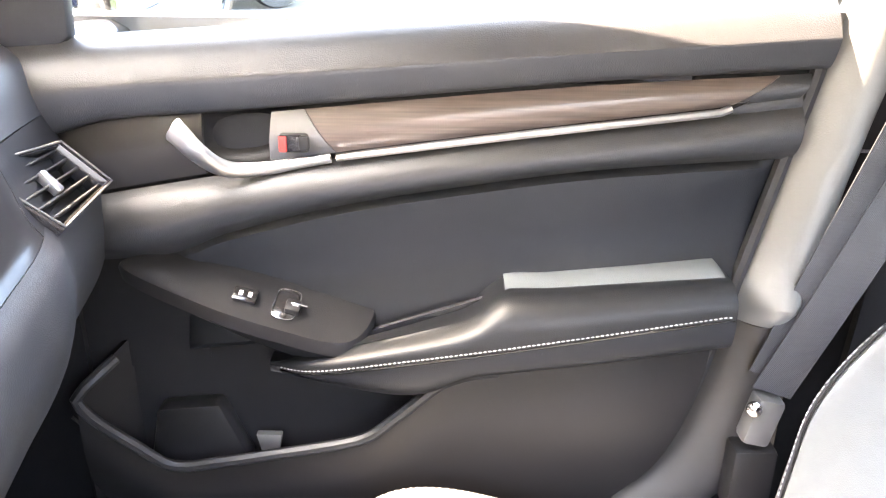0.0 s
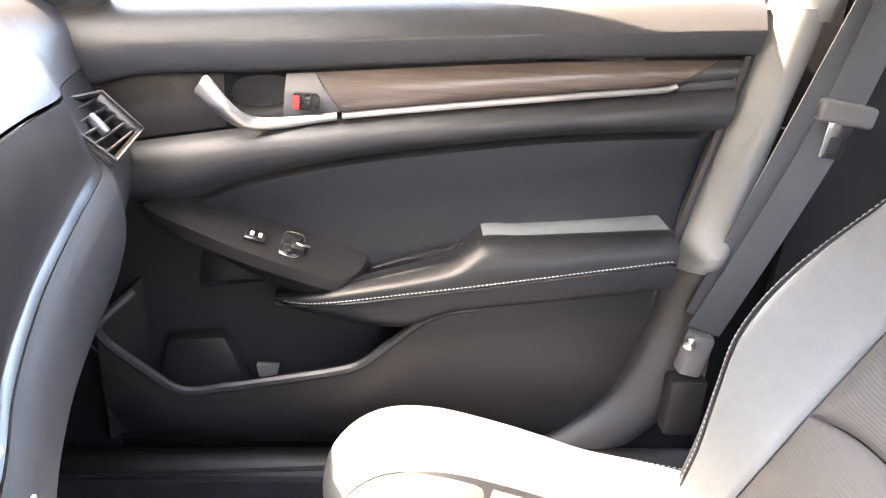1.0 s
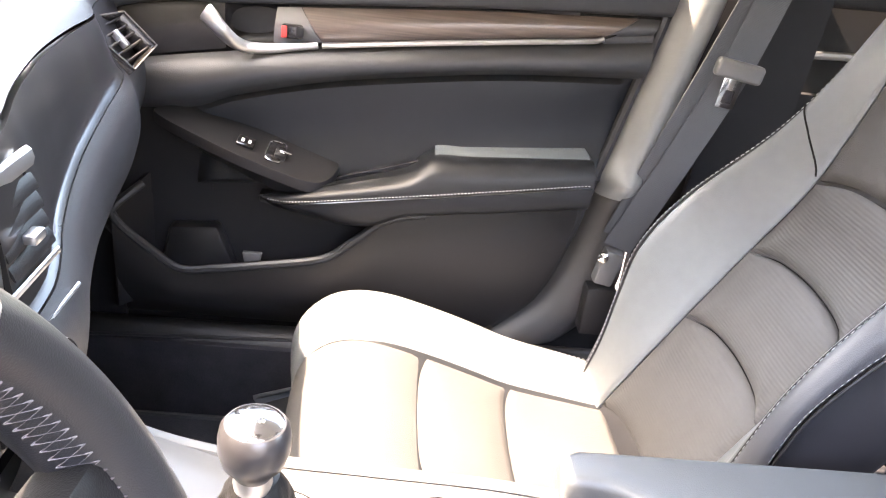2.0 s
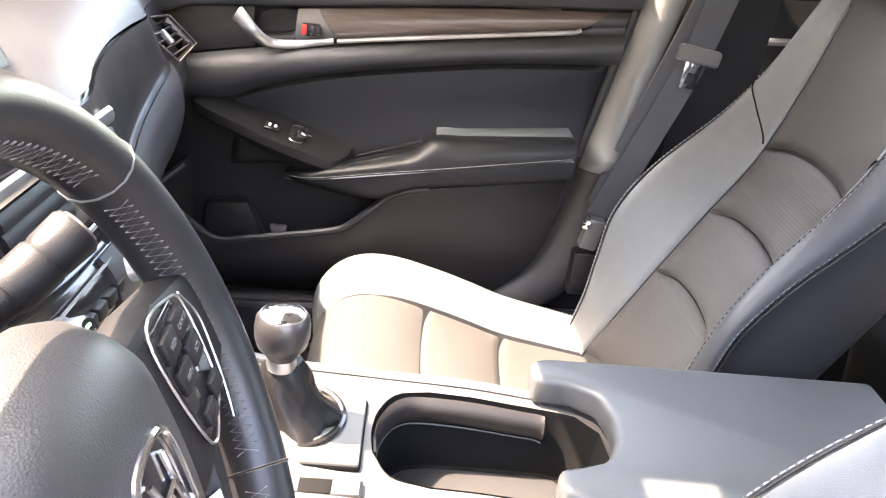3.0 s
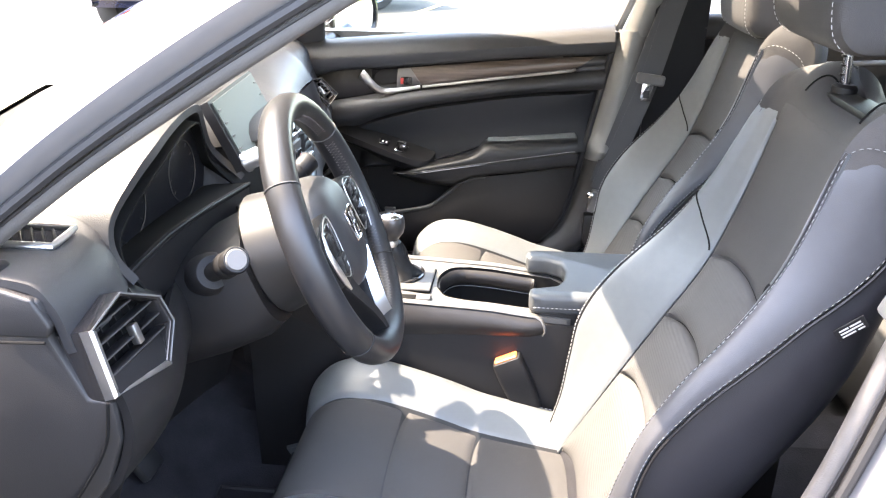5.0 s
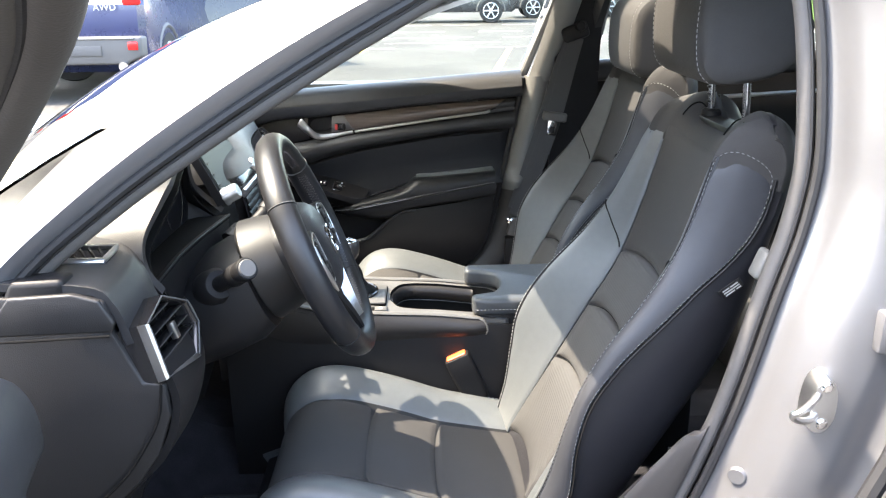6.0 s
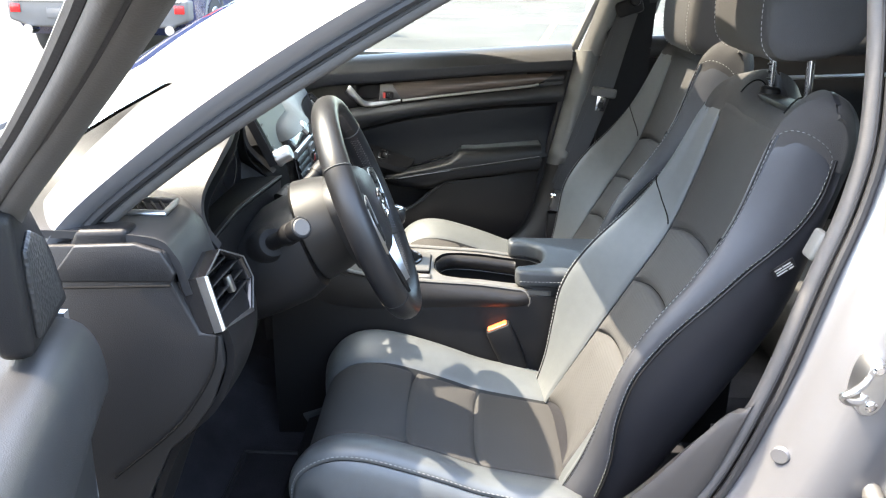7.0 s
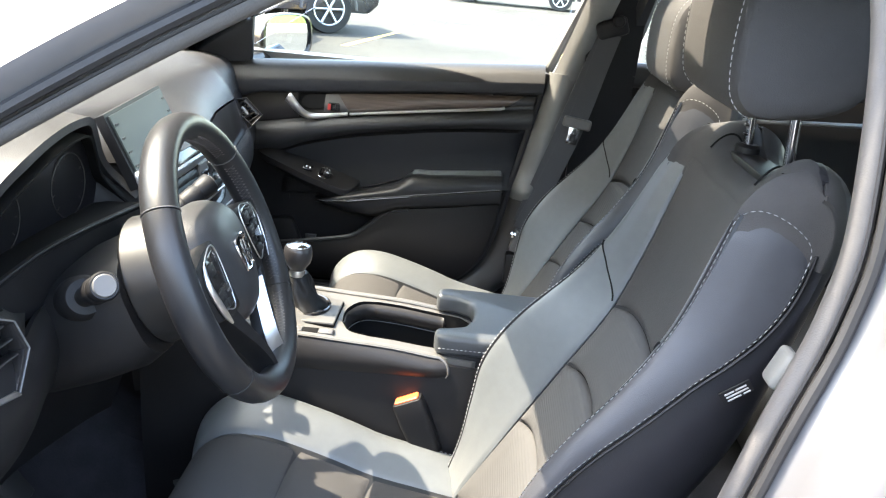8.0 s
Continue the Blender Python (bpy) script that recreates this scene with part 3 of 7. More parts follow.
def shelf(u, k):
    x = -0.505 + (rear_x(zg(0.36)) + 0.503) * u
    top, low = zg(x), zs(x)
    h = top - low
    kk = [(0.745, top - 0.004), (0.728, top + 0.001), (0.704, top - 0.002), (0.682, top - 0.014), (0.666, top - 0.036), (0.664, top - 0.58 * h), (0.673, low + 0.010), (0.688, low + 0.002), (0.735, low)]
    return x, kk


def shelf_pt(u, v):
    x, kk = shelf(u, 0)
    p = spl([(0, a, b) for a, b in kk], 24)[round(v * 24)]
    return x, p.y, p.z


part("upper_trim", shell(lambda u, v: shelf_pt(1 - u, v), 48, 24, 0.006, face=(0, -1, 0.2)), SOFT, pdoor, "soft grained belt-line trim")


def between(zt, zb, x0, x1, y_of):
    def f(u, v):
        x = x1 + (x0 - x1) * u
        t, b = zt(x), zb(x)
        z = t + (b - t) * v
        return x, y_of(u, v, x, z), z
    return f


# recessed band ahead of the handle, wood strip, and their bright edge
part("front_band", shell(between(lambda x: zs(x) + 0.004, lambda x: strip_z(x), -0.50, -0.258, lambda u, v, x, z: 0.688 - 0.006 * math.sin(v * math.pi)), 16, 8, 0.006, face=(0, -1, 0.2)), TRIM, pdoor)


def cut(u, v, a0, a1, b0, b1, lift=0.0):
    """Part of the strip between the slanted ends: top from a0 to a1, bottom from b0 to b1."""
    xt, xb = a1 + (a0 - a1) * u, b1 + (b0 - b1) * u
    x = xt + (xb - xt) * v
    t, b = zs(x) - 0.001, strip_z(x) + 0.004
    return x, 0.684 - lift - 0.010 * math.sin(v * math.pi * 0.9 + 0.1), t + (b - t) * v


part("wood_strip", shell(lambda u, v: cut(u, v, -0.152, 0.319, -0.122, 0.273), 40, 10, 0.006, face=(0, -1, 0.2)), WOOD, pdoor, "brown wood-look strip with fine lines")
part("latch_bezel", shell(lambda u, v: cut(u, v, -0.186, -0.153, -0.190, -0.123), 8, 10, 0.006, face=(0, -1, 0.2)), GREYPLASTIC, pdoor, "grey latch bezel")
part("strip_return", shell(lambda u, v: cut(u, v, 0.320, 0.350, 0.275, 0.342), 8, 8, 0.006, face=(0, -1, 0.2)), SOFT, pdoor)
part("return_foot", shell(between(lambda x: strip_z(x) + 0.007, lambda x: strip_z(x) - 0.006, 0.274, 0.345, lambda u, v, x, z: 0.6815 - 0.002 * math.sin(v * math.pi)), 10, 4, 0.005, face=(0, -1, 0.2)), SOFT, pdoor)
strip_path = [(x, 0.673, strip_z(x) + 0.001) for x in np.linspace(-0.121, 0.262, 24)] + [(0.272, 0.676, strip_z(0.272) + 0.003)]
part("bright_strip", tube(strip_path, 0.0052, 8, flat=0.8), SATIN, pdoor, "thin bright satin strip")
part("strip_backing", shell(lambda u, v: (0.370 - 0.13 * u, 0.702, 0.87 + 0.09 * v), 4, 4, 0.006, face=(0, -1, 0.2)), HARD, pdoor)
part("strip_shadow_gap", tube([p + Vector((0.002, 0.004, 0.0)) for p in spl([(0.273, 0.676, 0.893), (0.291, 0.676, 0.902), (0.316, 0.680, 0.920)], 10)], 0.0022, 6), GLOSS, pdoor)


# handle: a broad bright blade that sweeps down into the strip
def handle():
    path = spl([(-0.279, 0.654, 0.8725), (-0.270, 0.650, 0.866), (-0.256, 0.648, 0.851), (-0.239, 0.656, 0.834), (-0.220, 0.665, 0.8265), (-0.19, 0.671, 0.8275), (-0.16, 0.674, 0.832), (-0.127, 0.674, 0.8375)], 36)
    loops = []
    for i, p in enumerate(path):
        t = i / 36
        w = (0.0085 * (1 - t) ** 1.1 + 0.0050) * min(1.0, 0.75 + 8 * t)
        th = 0.0042
        d = (path[min(36, i + 1)] - path[max(0, i - 1)]).normalized()
        out = Vector((0, -1, 0))
        wid = d.cross(out).normalized()
        loops.append([p + wid * (w * math.cos(a)) + out * (th * math.sin(a)) for a in (2 * math.pi * j / 12 for j in range(12))])
    return loft(loops)


part("door_handle", handle(), SATIN, pdoor, "satin chrome pull-out inner door handle")
part("handle_bowl", shell(lambda u, v: (-0.170 - 0.095 * u, 0.690 + 0.030 * math.sin(u * math.pi) * math.sin(min(1, v * 1.2) * math.pi), 0.888 - 0.060 * v - 0.010 * u), 14, 10, 0.004, face=(0, -1, 0.2)), HARD, pdoor)
lock = part("lock_lever", rbox((-0.163, 0.674, 0.8535), (0.030, 0.012, 0.020), 0.004), GLOSS, pdoor)
part("red_mark", rbox((-0.1735, 0.667, 0.8535), (0.008, 0.004, 0.016), 0.001), RED, lock, "red lock marking")
part("lock_grip", rbox((-0.152, 0.666, 0.855), (0.011, 0.008, 0.015), 0.003), HARD, lock)

# rolled band below the strip, then the leather insert
part("roll", shell(between(lambda x: strip_z(x) - 0.003, pcurve, -0.50, 0.346, lambda u, v, x, z: 0.684 - (0.026 if x < 0.25 else 0.026 - 0.10 * (x - 0.25)) * math.sin(min(1, v * 1.05) * math.pi) ** 0.7), 50, 14, 0.006, face=(0, -1, 0.2)), SOFT, pdoor, "soft rolled trim band")
part("insert_panel", shell(between(lambda x: pcurve(x) - 0.002, lambda x: 0.64 + 0.10 * x, -0.30, 0.330, lambda u, v, x, z: 0.680 + 0.016 * math.sin(v * math.pi)), 60, 28, 0.006, 0.009, 0.008, face=(0, -1, 0.2)), VINYL, pdoor, "black vinyl door insert")
part("insert_backing", shell(lambda u, v: (0.300 + (0.085 - 0.010 * v) * u, 0.706, 0.655 + 0.235 * v), 6, 6, 0.006, face=(0, -1, 0.2)), HARD, pdoor)
part("insert_return", shell(lambda u, v: (-0.28 - 0.20 * u, 0.700, 0.73 - 0.03 * u - 0.14 * v), 10, 8, 0.006, face=(0, -1, 0.2)), HARD, pdoor)


# armrest: front blade, then a raised pad
def arm_loop(x):
    stitch = tab((-0.196, 0.609), (-0.182, 0.610), (-0.05, 0.639), (0.08, 0.663), (0.275, 0.695))(x)
    out = tab((-0.196, 0.648), (-0.15, 0.622), (-0.05, 0.606), (0.08, 0.600), (0.275, 0.604))(x)
    top = stitch + tab((-0.196, 0.004), (-0.15, 0.012), (-0.02, 0.020), (0.02, 0.026), (0.05, 0.043), (0.10, 0.038), (0.275, 0.026))(x)
    bot = tab((-0.196, 0.602), (-0.176, 0.596), (-0.092, 0.582), (-0.034, 0.582), (0.022, 0.604), (0.165, 0.625), (0.290, 0.643))(x)
    ins = tab((-0.196, 0.656), (-0.15, 0.655), (-0.03, 0.664), (0.02, 0.678), (0.05, 0.704), (0.275, 0.704))(x)
    pts = [(out + 0.004, stitch), (out + 0.008, stitch + (top - stitch) * 0.6), (out + 0.026, top), ((out + ins) / 2, top + 0.001), (ins - 0.004, top - 0.002), (ins, top - 0.010), (ins, bot + 0.004), (ins - 0.006, bot), ((out + ins) / 2 + 0.01, bot), (out + 0.014, bot + 0.012), (out + 0.004, (bot + stitch) / 2 + 0.004)]
    return spl([(x, a, b) for a, b in pts], 33, True)


armrest = part("armrest", loft([arm_loop(x) for x in np.linspace(-0.200, 0.286, 44)]), VINYL, pdoor, "black padded armrest")
st_line = [(x, tab((-0.196, 0.648), (-0.15, 0.622), (-0.05, 0.606), (0.08, 0.600), (0.275, 0.604))(x) + 0.0025, tab((-0.196, 0.609), (-0.182, 0.610), (-0.05, 0.639), (0.08, 0.663), (0.275, 0.695))(x)) for x in np.linspace(-0.188, 0.284, 50)]
part("stitching", stitches(st_line, (0, -1, 0.3), 0.0009, 0.0036, 0.0014), THREAD, armrest, "pale double stitching")
part("seam", tube([(a, b + 0.001, c - 0.004) for a, b, c in st_line], 0.0012, 6), GLOSS, armrest)


def arm_pad(u, v):
    x = 0.282 - 0.228 * u
    stitch = tab((-0.05, 0.639), (0.08, 0.663), (0.275, 0.695))(x)
    top = stitch + tab((0.02, 0.026), (0.05, 0.043), (0.10, 0.038), (0.275, 0.026))(x)
    y0 = 0.632 + 0.012 * u
    return x, y0 + (0.698 - y0) * v, top + 0.003 + 0.003 * math.sin(v * math.pi) - 0.004 * (1 - v)


# pad paler than the armrest: its sheen is put into the colour
part("armrest_pad", shell(lambda u, v: arm_pad(u, v), 24, 8, 0.004, face=(0, -1, 0.2)), PAD, armrest, "armrest vinyl pad, sheen put into its pale blue-grey")
part("pull_cup", shell(lambda u, v: (0.04 - 0.135 * u, 0.668 + 0.035 * v, 0.690 - 0.045 * u - 0.045 * math.sin(v * math.pi)), 14, 8, 0.004, face=(0, -1, 0.2)), GLOSS, pdoor, "dark pull cup behind the armrest")

# window-switch pod
POD = [(-0.356, 0.664, 0.722), (-0.304, 0.688, 0.726), (-0.205, 0.692, 0.703), (-0.100, 0.690, 0.668), (-0.088, 0.664, 0.657), (-0.116, 0.630, 0.648), (-0.19, 0.624, 0.669), (-0.27, 0.628, 0.697)]


def pod_body():
    bm = bmesh.new()
    c = sum((Vector(p) for p in POD), Vector()) / len(POD)
    loops = []
    for drop, k in ((0.0, 0.93), (0.0, 0.985), (-0.003, 1.0), (-0.016, 0.985), (-0.040, 0.78)):
        loops.append([c + Vector(((p.x - c.x) * k, (p.y - c.y) * k + (0.018 if drop < -0.03 else 0.0), (p.z - c.z) * (k if drop == 0 else 1.0) + drop)) for p in spl(POD, 48, True)])
    return loft(loops)


pod = part("switch_pod", pod_body(), HARD, pdoor, "black plastic window-switch pod")
pn = (Vector(POD[1]) - Vector(POD[5])).cross(Vector(POD[3]) - Vector(POD[0])).normalized()
pn = pn if pn.z > 0 else -pn


def on_pod(x, y, dz=0.0):
    """A pose on the pod's face."""
    c = sum((Vector(p) for p in POD), Vector()) / len(POD)
    z = c.z - ((x - c.x) * pn.x + (y - c.y) * pn.y) / pn.z
    m = axis_pose((x, y, z), pn, (0, 1, 0))
    return m @ Matrix.Translation((0, 0, dz))


def on(m, bm):
    bmesh.ops.transform(bm, matrix=m, verts=bm.verts)
    return bm


part("switch", on(on_pod(-0.222, 0.657, 0.001), rbox((0, 0, 0), (0.026, 0.018, 0.006), 0.002)), GLOSS, pod)
part("switch_mark", on(on_pod(-0.222, 0.657, 0.0042), rbox((0.005, 0, 0), (0.004, 0.006, 0.0006), 0.0)), WHITE, pod)
part("switch_mark", on(on_pod(-0.222, 0.657, 0.0042), rbox((-0.005, 0, 0), (0.004, 0.006, 0.0006), 0.0)), WHITE, pod)
part("window_switch_well", on(on_pod(-0.180, 0.657, -0.001), rbox((0, 0, 0), (0.024, 0.036, 0.006), 0.003)), GLOSS, pod)
part("window_switch", on(on_pod(-0.172, 0.655, 0.003), rbox((0, 0, 0), (0.017, 0.016, 0.012), 0.003)), HARD, pod)
part("switch_outline", tube([on_pod(-0.180, 0.657, 0.003) @ Vector(p) for p in spl([(0.012, 0.018, 0), (0.013, 0.0, 0), (0.010, -0.018, 0), (-0.010, -0.017, 0), (-0.012, 0.004, 0), (-0.009, 0.018, 0)], 30, True)], 0.0007, 6, True), CHROME, pod)
part("switch_edge", on(on_pod(-0.166, 0.655, 0.010), rbox((0, 0, 0), (0.018, 0.003, 0.003), 0.001)), CHROME, pod)
part("switch_mark", on(on_pod(-0.170, 0.655, 0.0096), rbox((0, 0, 0), (0.006, 0.004, 0.0006), 0.0)), WHITE, pod)

# lower trim with the map pocket
lip = tab((-0.415, 0.560), (-0.399, 0.540), (-0.36, 0.508), (-0.320, 0.480), (-0.26, 0.486), (-0.205, 0.496), (-0.12, 0.513), (-0.090, 0.524), (-0.055, 0.554), (-0.006, 0.595), (0.064, 0.611), (0.165, 0.625), (0.29, 0.643))


def lower(u, v):
    z1 = 0.372
    x0 = -0.415
    x = x0 + (0.285 - x0) * u
    t = lip(x)
    z = t + (z1 - t) * v
    x = min(x, rear_x(z) - 0.006)
    y = 0.640 - 0.010 * math.sin(v * math.pi) + 0.045 * v * v + 0.03 * max(0, (x - 0.1) / 0.2) ** 2
    return x, y, z


part("lower_trim", shell(lambda u, v: lower(1 - u, v), 60, 14, 0.008, face=(0, -1, 0.2)), TRIM, pdoor, "grained lower door trim")
lip_path = [(x, 0.642, lip(x)) for x in np.linspace(-0.412, 0.05, 60)]
lip_path = spl([(-0.378, 0.672, 0.603), (-0.393, 0.655, 0.592), (-0.410, 0.643, 0.578)], 8)[:-1] + [Vector((-0.416, 0.641, 0.568))] + [Vector(p) for p in lip_path]
part("pocket_lip", tube(lip_path, 0.0065, 8), SOFT, pdoor, "rounded pocket rim")
part("pocket_end", shell(lambda u, v: (-0.415 + 0.045 * v, 0.645 + 0.06 * v, (0.575 + 0.04 * v) * (1 - u) + 0.40 * u), 8, 4, 0.006, face=(0, -1, 0.2)), HARD, pdoor)
part("pocket_floor", shell(lambda u, v: (-0.37 + 0.38 * u, 0.645 + 0.06 * v, 0.455 + 0.02 * u), 8, 4, 0.005, face=(0, -1, 0.2)), HARD, pdoor)
part("bottle_divider", prism([(-0.360, 0.450), (-0.342, 0.535), (-0.268, 0.542), (-0.235, 0.460)], 0.672, 0.704, 'y', 0.008), HARD, pdoor)
# grey plate that paints a small pale reflection inside the pocket
part("pocket_glint", prism([(-0.225, 0.474), (-0.204, 0.474), (-0.199, 0.499), (-0.230, 0.499)], 0.676, 0.686, 'y', 0.002), GREYPLASTIC, pdoor, "pale reflection at the pocket's back, made as a plate")
part("trim_crease", tube([(-0.433, 0.660, 0.533), (-0.385, 0.655, 0.485), (-0.335, 0.660, 0.429)], 0.003, 6), HARD, pdoor)
part("gap_seal", tube([(rear_x(z) + 0.004, 0.690, z) for z in np.linspace(0.40, 0.985, 40)], 0.008, 8), RUBBER, pdoor)
part("outer_skin", shell(lambda u, v: (-0.58 + 0.95 * u, 0.86 + 0.03 * math.sin(v * math.pi) - 0.05 * v * v, 0.30 + 0.66 * v), 12, 10, 0.02), PAINT, pdoor)
part("window_ledge", shell(lambda u, v: (-0.52 + 0.87 * u, 0.752 + 0.06 * v, 0.977 + 0.0735 * (-0.52 + 0.87 * u) - 0.012 - 0.01 * v), 12, 3, 0.01), RUBBER, pdoor)
part("window_glass", shell(lambda u, v: (-0.50 + (0.355 + 0.50) * u + 0.50 * v * (1 - u) + 0.10 * v * u, 0.748 - 0.14 * v, 0.945 + 0.0735 * (-0.5 + 0.85 * u) + 0.33 * v), 10, 8, 0.004), GLASS, pdoor).visible_shadow = False
part("window_frame", tube(spl([(-0.60, 0.745, 0.935), (-0.44, 0.735, 1.045), (-0.15, 0.690, 1.185), (0.10, 0.645, 1.275), (0.30, 0.615, 1.325), (0.44, 0.610, 1.325)], 40), 0.020, 8), RUBBER, pdoor)
part("rear_frame", tube(spl([(0.374, 0.735, 0.985), (0.412, 0.705, 1.09), (0.45, 0.660, 1.20), (0.475, 0.615, 1.31)], 16), 0.012, 8), PILLAR, pdoor)
part("mirror_sail", prism([(-0.60, 0.905), (-0.405, 0.935), (-0.385, 0.950), (-0.378, 1.090), (-0.40, 1.095)], 0.700, 0.722, 'y', 0.006), HARD, pdoor, "black mirror sail trim")

mirror = thing("door_mirror", "silver and black passenger door mirror", "door mirror", (-0.36, 0.93, 0.895))
mp = [(-0.43, 0.905), (-0.36, 0.900), (-0.285, 0.915), (-0.270, 0.965), (-0.295, 1.022), (-0.37, 1.035), (-0.43, 1.025)]
MM = axis_pose((-0.345, 0.935, 0.985), (0.93, -0.36, 0.014))


def m_loop(k, d):
    pts = [(-0.115, -0.045), (-0.06, -0.062), (0.055, -0.060), (0.108, -0.035), (0.112, 0.030), (0.075, 0.062), (-0.05, 0.068), (-0.112, 0.045)]
    return [MM @ Vector((p.x * k, p.y * k, d)) for p in spl([(a, b, 0) for a, b in pts], 32, True)]


part("housing", loft([m_loop(0.30, -0.105), m_loop(0.66, -0.090), m_loop(0.90, -0.055), m_loop(1.0, -0.010), m_loop(1.0, 0.0), m_loop(0.93, 0.001), m_loop(0.90, -0.012)]), GLOSS, mirror, "dark mirror housing")
part("mirror_glass", loft([m_loop(0.90, -0.010), m_loop(0.90, -0.006)]), MIRROR, mirror)
part("arm", tube([(-0.42, 0.74, 0.93), (-0.39, 0.82, 0.93), (-0.37, 0.90, 0.945)], 0.028, 10), GLOSS, mirror)


# centre pillar trim of the passenger side
def p_pillar(u, v):
    z = 0.990 - 0.61 * v
    x0 = rear_x(z) + 0.010
    w = tab((0.375, 0.14), (0.50, 0.115), (0.60, 0.085), (0.68, 0.070), (0.75, 0.074), (0.85, 0.070), (0.99, 0.072))(z)
    bump = 0.028 * math.exp(-((z - 0.685) / 0.025) ** 2) + 0.004 * math.exp(-((z - 0.845) / 0.02) ** 2)
    y = 0.695 - 0.030 * math.sin(u * math.pi) ** 0.6 - bump * (0.4 + 0.6 * math.sin(u * math.pi))
    return x0 + w * u, y, z


pil = thing("pillar_trim", "pale grey plastic trim on the centre pillar", "pillar trim", (0.34, 0.715, 0.375))
part("middle_pillar", shell(lambda u, v: p_pillar(1 - u, 0.545 * v), 16, 34, 0.008, face=(0, -1, 0.2)), PILLAR, pil)
part("lower_pillar", shell(lambda u, v: p_pillar(1 - u, 0.547 + 0.453 * v), 16, 26, 0.008, face=(0, -1, 0.2)), GREYDARK, pil, "dark grey lower pillar trim")
part("upper_pillar", shell(lambda u, v: (0.382 + 0.095 * v + 0.075 * (1 - u), 0.692 - 0.022 * math.sin(u * math.pi) - 0.10 * v, 0.975 + 0.34 * v), 10, 14, 0.008, face=(0, -1, 0.2)), PILLAR, pil)
part("sill_trim", shell(lambda u, v: (0.50 - 1.0 * u, 0.695 - 0.09 * v, 0.362 - 0.012 * u + 0.035 * math.sin(v * math.pi) - 0.03 * v), 24, 8, 0.008), HARD, pil, "black sill trim")
part("sill_face", shell(lambda u, v: (0.55 - 1.15 * u, 0.712, 0.20 + 0.24 * v), 6, 4, 0.02, face=(0, -1, 0.2)), HARD, pil, "dark face of the door sill")
part("lower_cover", shell(lambda u, v: (0.40 + 0.55 * u, 0.708, 0.18 + 0.66 * v), 6, 6, 0.02, face=(0, -1, 0.2)), HARD, pil, "dark panel below the belt")
part("sill_edge", tube([(0.10 - 0.55 * k / 10, 0.602, 0.404 - 0.030 * k / 10) for k in range(11)], 0.003, 6), HARD, pil)
part("kick_panel", shell(lambda u, v: (-0.42 - 0.36 * u, 0.69, 0.20 + 0.62 * v), 6, 6, 0.01, face=(0, -1, 0.2)), HARD, pil)
part("sill_inner", shell(lambda u, v: (0.50 - 1.25 * u, 0.600 + 0.012 * v, 0.37 - 0.16 * v), 8, 4, 0.01, face=(0, -1, 0.2)), CARPET, pil)
part("a_pillar_trim", tube(spl([(-0.66, 0.69, 0.90), (-0.44, 0.675, 1.060), (-0.15, 0.635, 1.190), (0.10, 0.595, 1.275), (0.30, 0.575, 1.315)], 30), 0.042, 10, flat=0.7), HARD, pil, "black windscreen pillar trim")
part("a_pillar_skin", tube(spl([(-0.68, 0.755, 0.92), (-0.46, 0.72, 1.085), (-0.15, 0.675, 1.215), (0.10, 0.63, 1.30), (0.34, 0.60, 1.345), (0.7, 0.60, 1.36), (1.45, 0.60, 1.29)], 40), 0.035, 10), PAINT, pil)
part("belt_slot", shell(lambda u, v: (0.445 + 0.012 * v + 0.13 * u, 0.69 + 0.012 * u - 0.05 * v, 0.40 + 0.90 * v), 8, 14, 0.01, face=(0, -1, 0.2)), HARD, pil, "dark panel beside the belt")

# rear door panel on the far side and the rear bench
rpd = thing("rear_door_panel", "black rear passenger door trim with a chrome strip", "car door", (0.95, 0.72, 0.35))
part("panel", shell(lambda u, v: (1.65 - 1.22 * u, 0.745 - 0.03 * math.sin(v * math.pi), 0.35 + 0.67 * v), 12, 12, 0.02, face=(0, -1, 0.2)), HARD, rpd)
part("upper_trim", tube([(0.56 + 1.05 * k / 10, 0.700, 1.000 + 0.03 * k / 10) for k in range(11)], 0.032, 10), SOFT, rpd)
part("bright_strip", tube([(0.58 + 1.0 * k / 10, 0.690, 0.902 + 0.048 * k / 10) for k in range(11)], 0.006, 8), SATIN, rpd, "thin bright satin strip")
part("window_frame", tube([(0.545, 0.73, 1.00), (0.57, 0.69, 1.12), (0.60, 0.62, 1.29), (0.95, 0.61, 1.34), (1.40, 0.61, 1.25), (1.55, 0.70, 1.03)], 0.028, 8), RUBBER, rpd)
part("window_glass", shell(lambda u, v: (0.60 + 0.88 * u, 0.752 - 0.13 * v, 1.0 + 0.30 * v), 6, 6, 0.004), GLASS, rpd).visible_shadow = False
bench = thing("rear_seat", "black rear bench seat in shade", "car seat", (1.25, 0, 0.25))
part("cushion", rbox((1.12, 0, 0.40), (0.55, 1.26, 0.26), 0.06, 4, (0, -6, 0)), FABRIC, bench)
part("backrest", rbox((1.46, 0, 0.72), (0.20, 1.26, 0.60), 0.06, 4, (0, 22, 0)), FABRIC, bench)

# passenger belt
belt = thing("seat_belt", "grey-black seat belt with its buckle tongue, hanging on the pillar", "seat belt", (0.33, 0.69, 0.47))


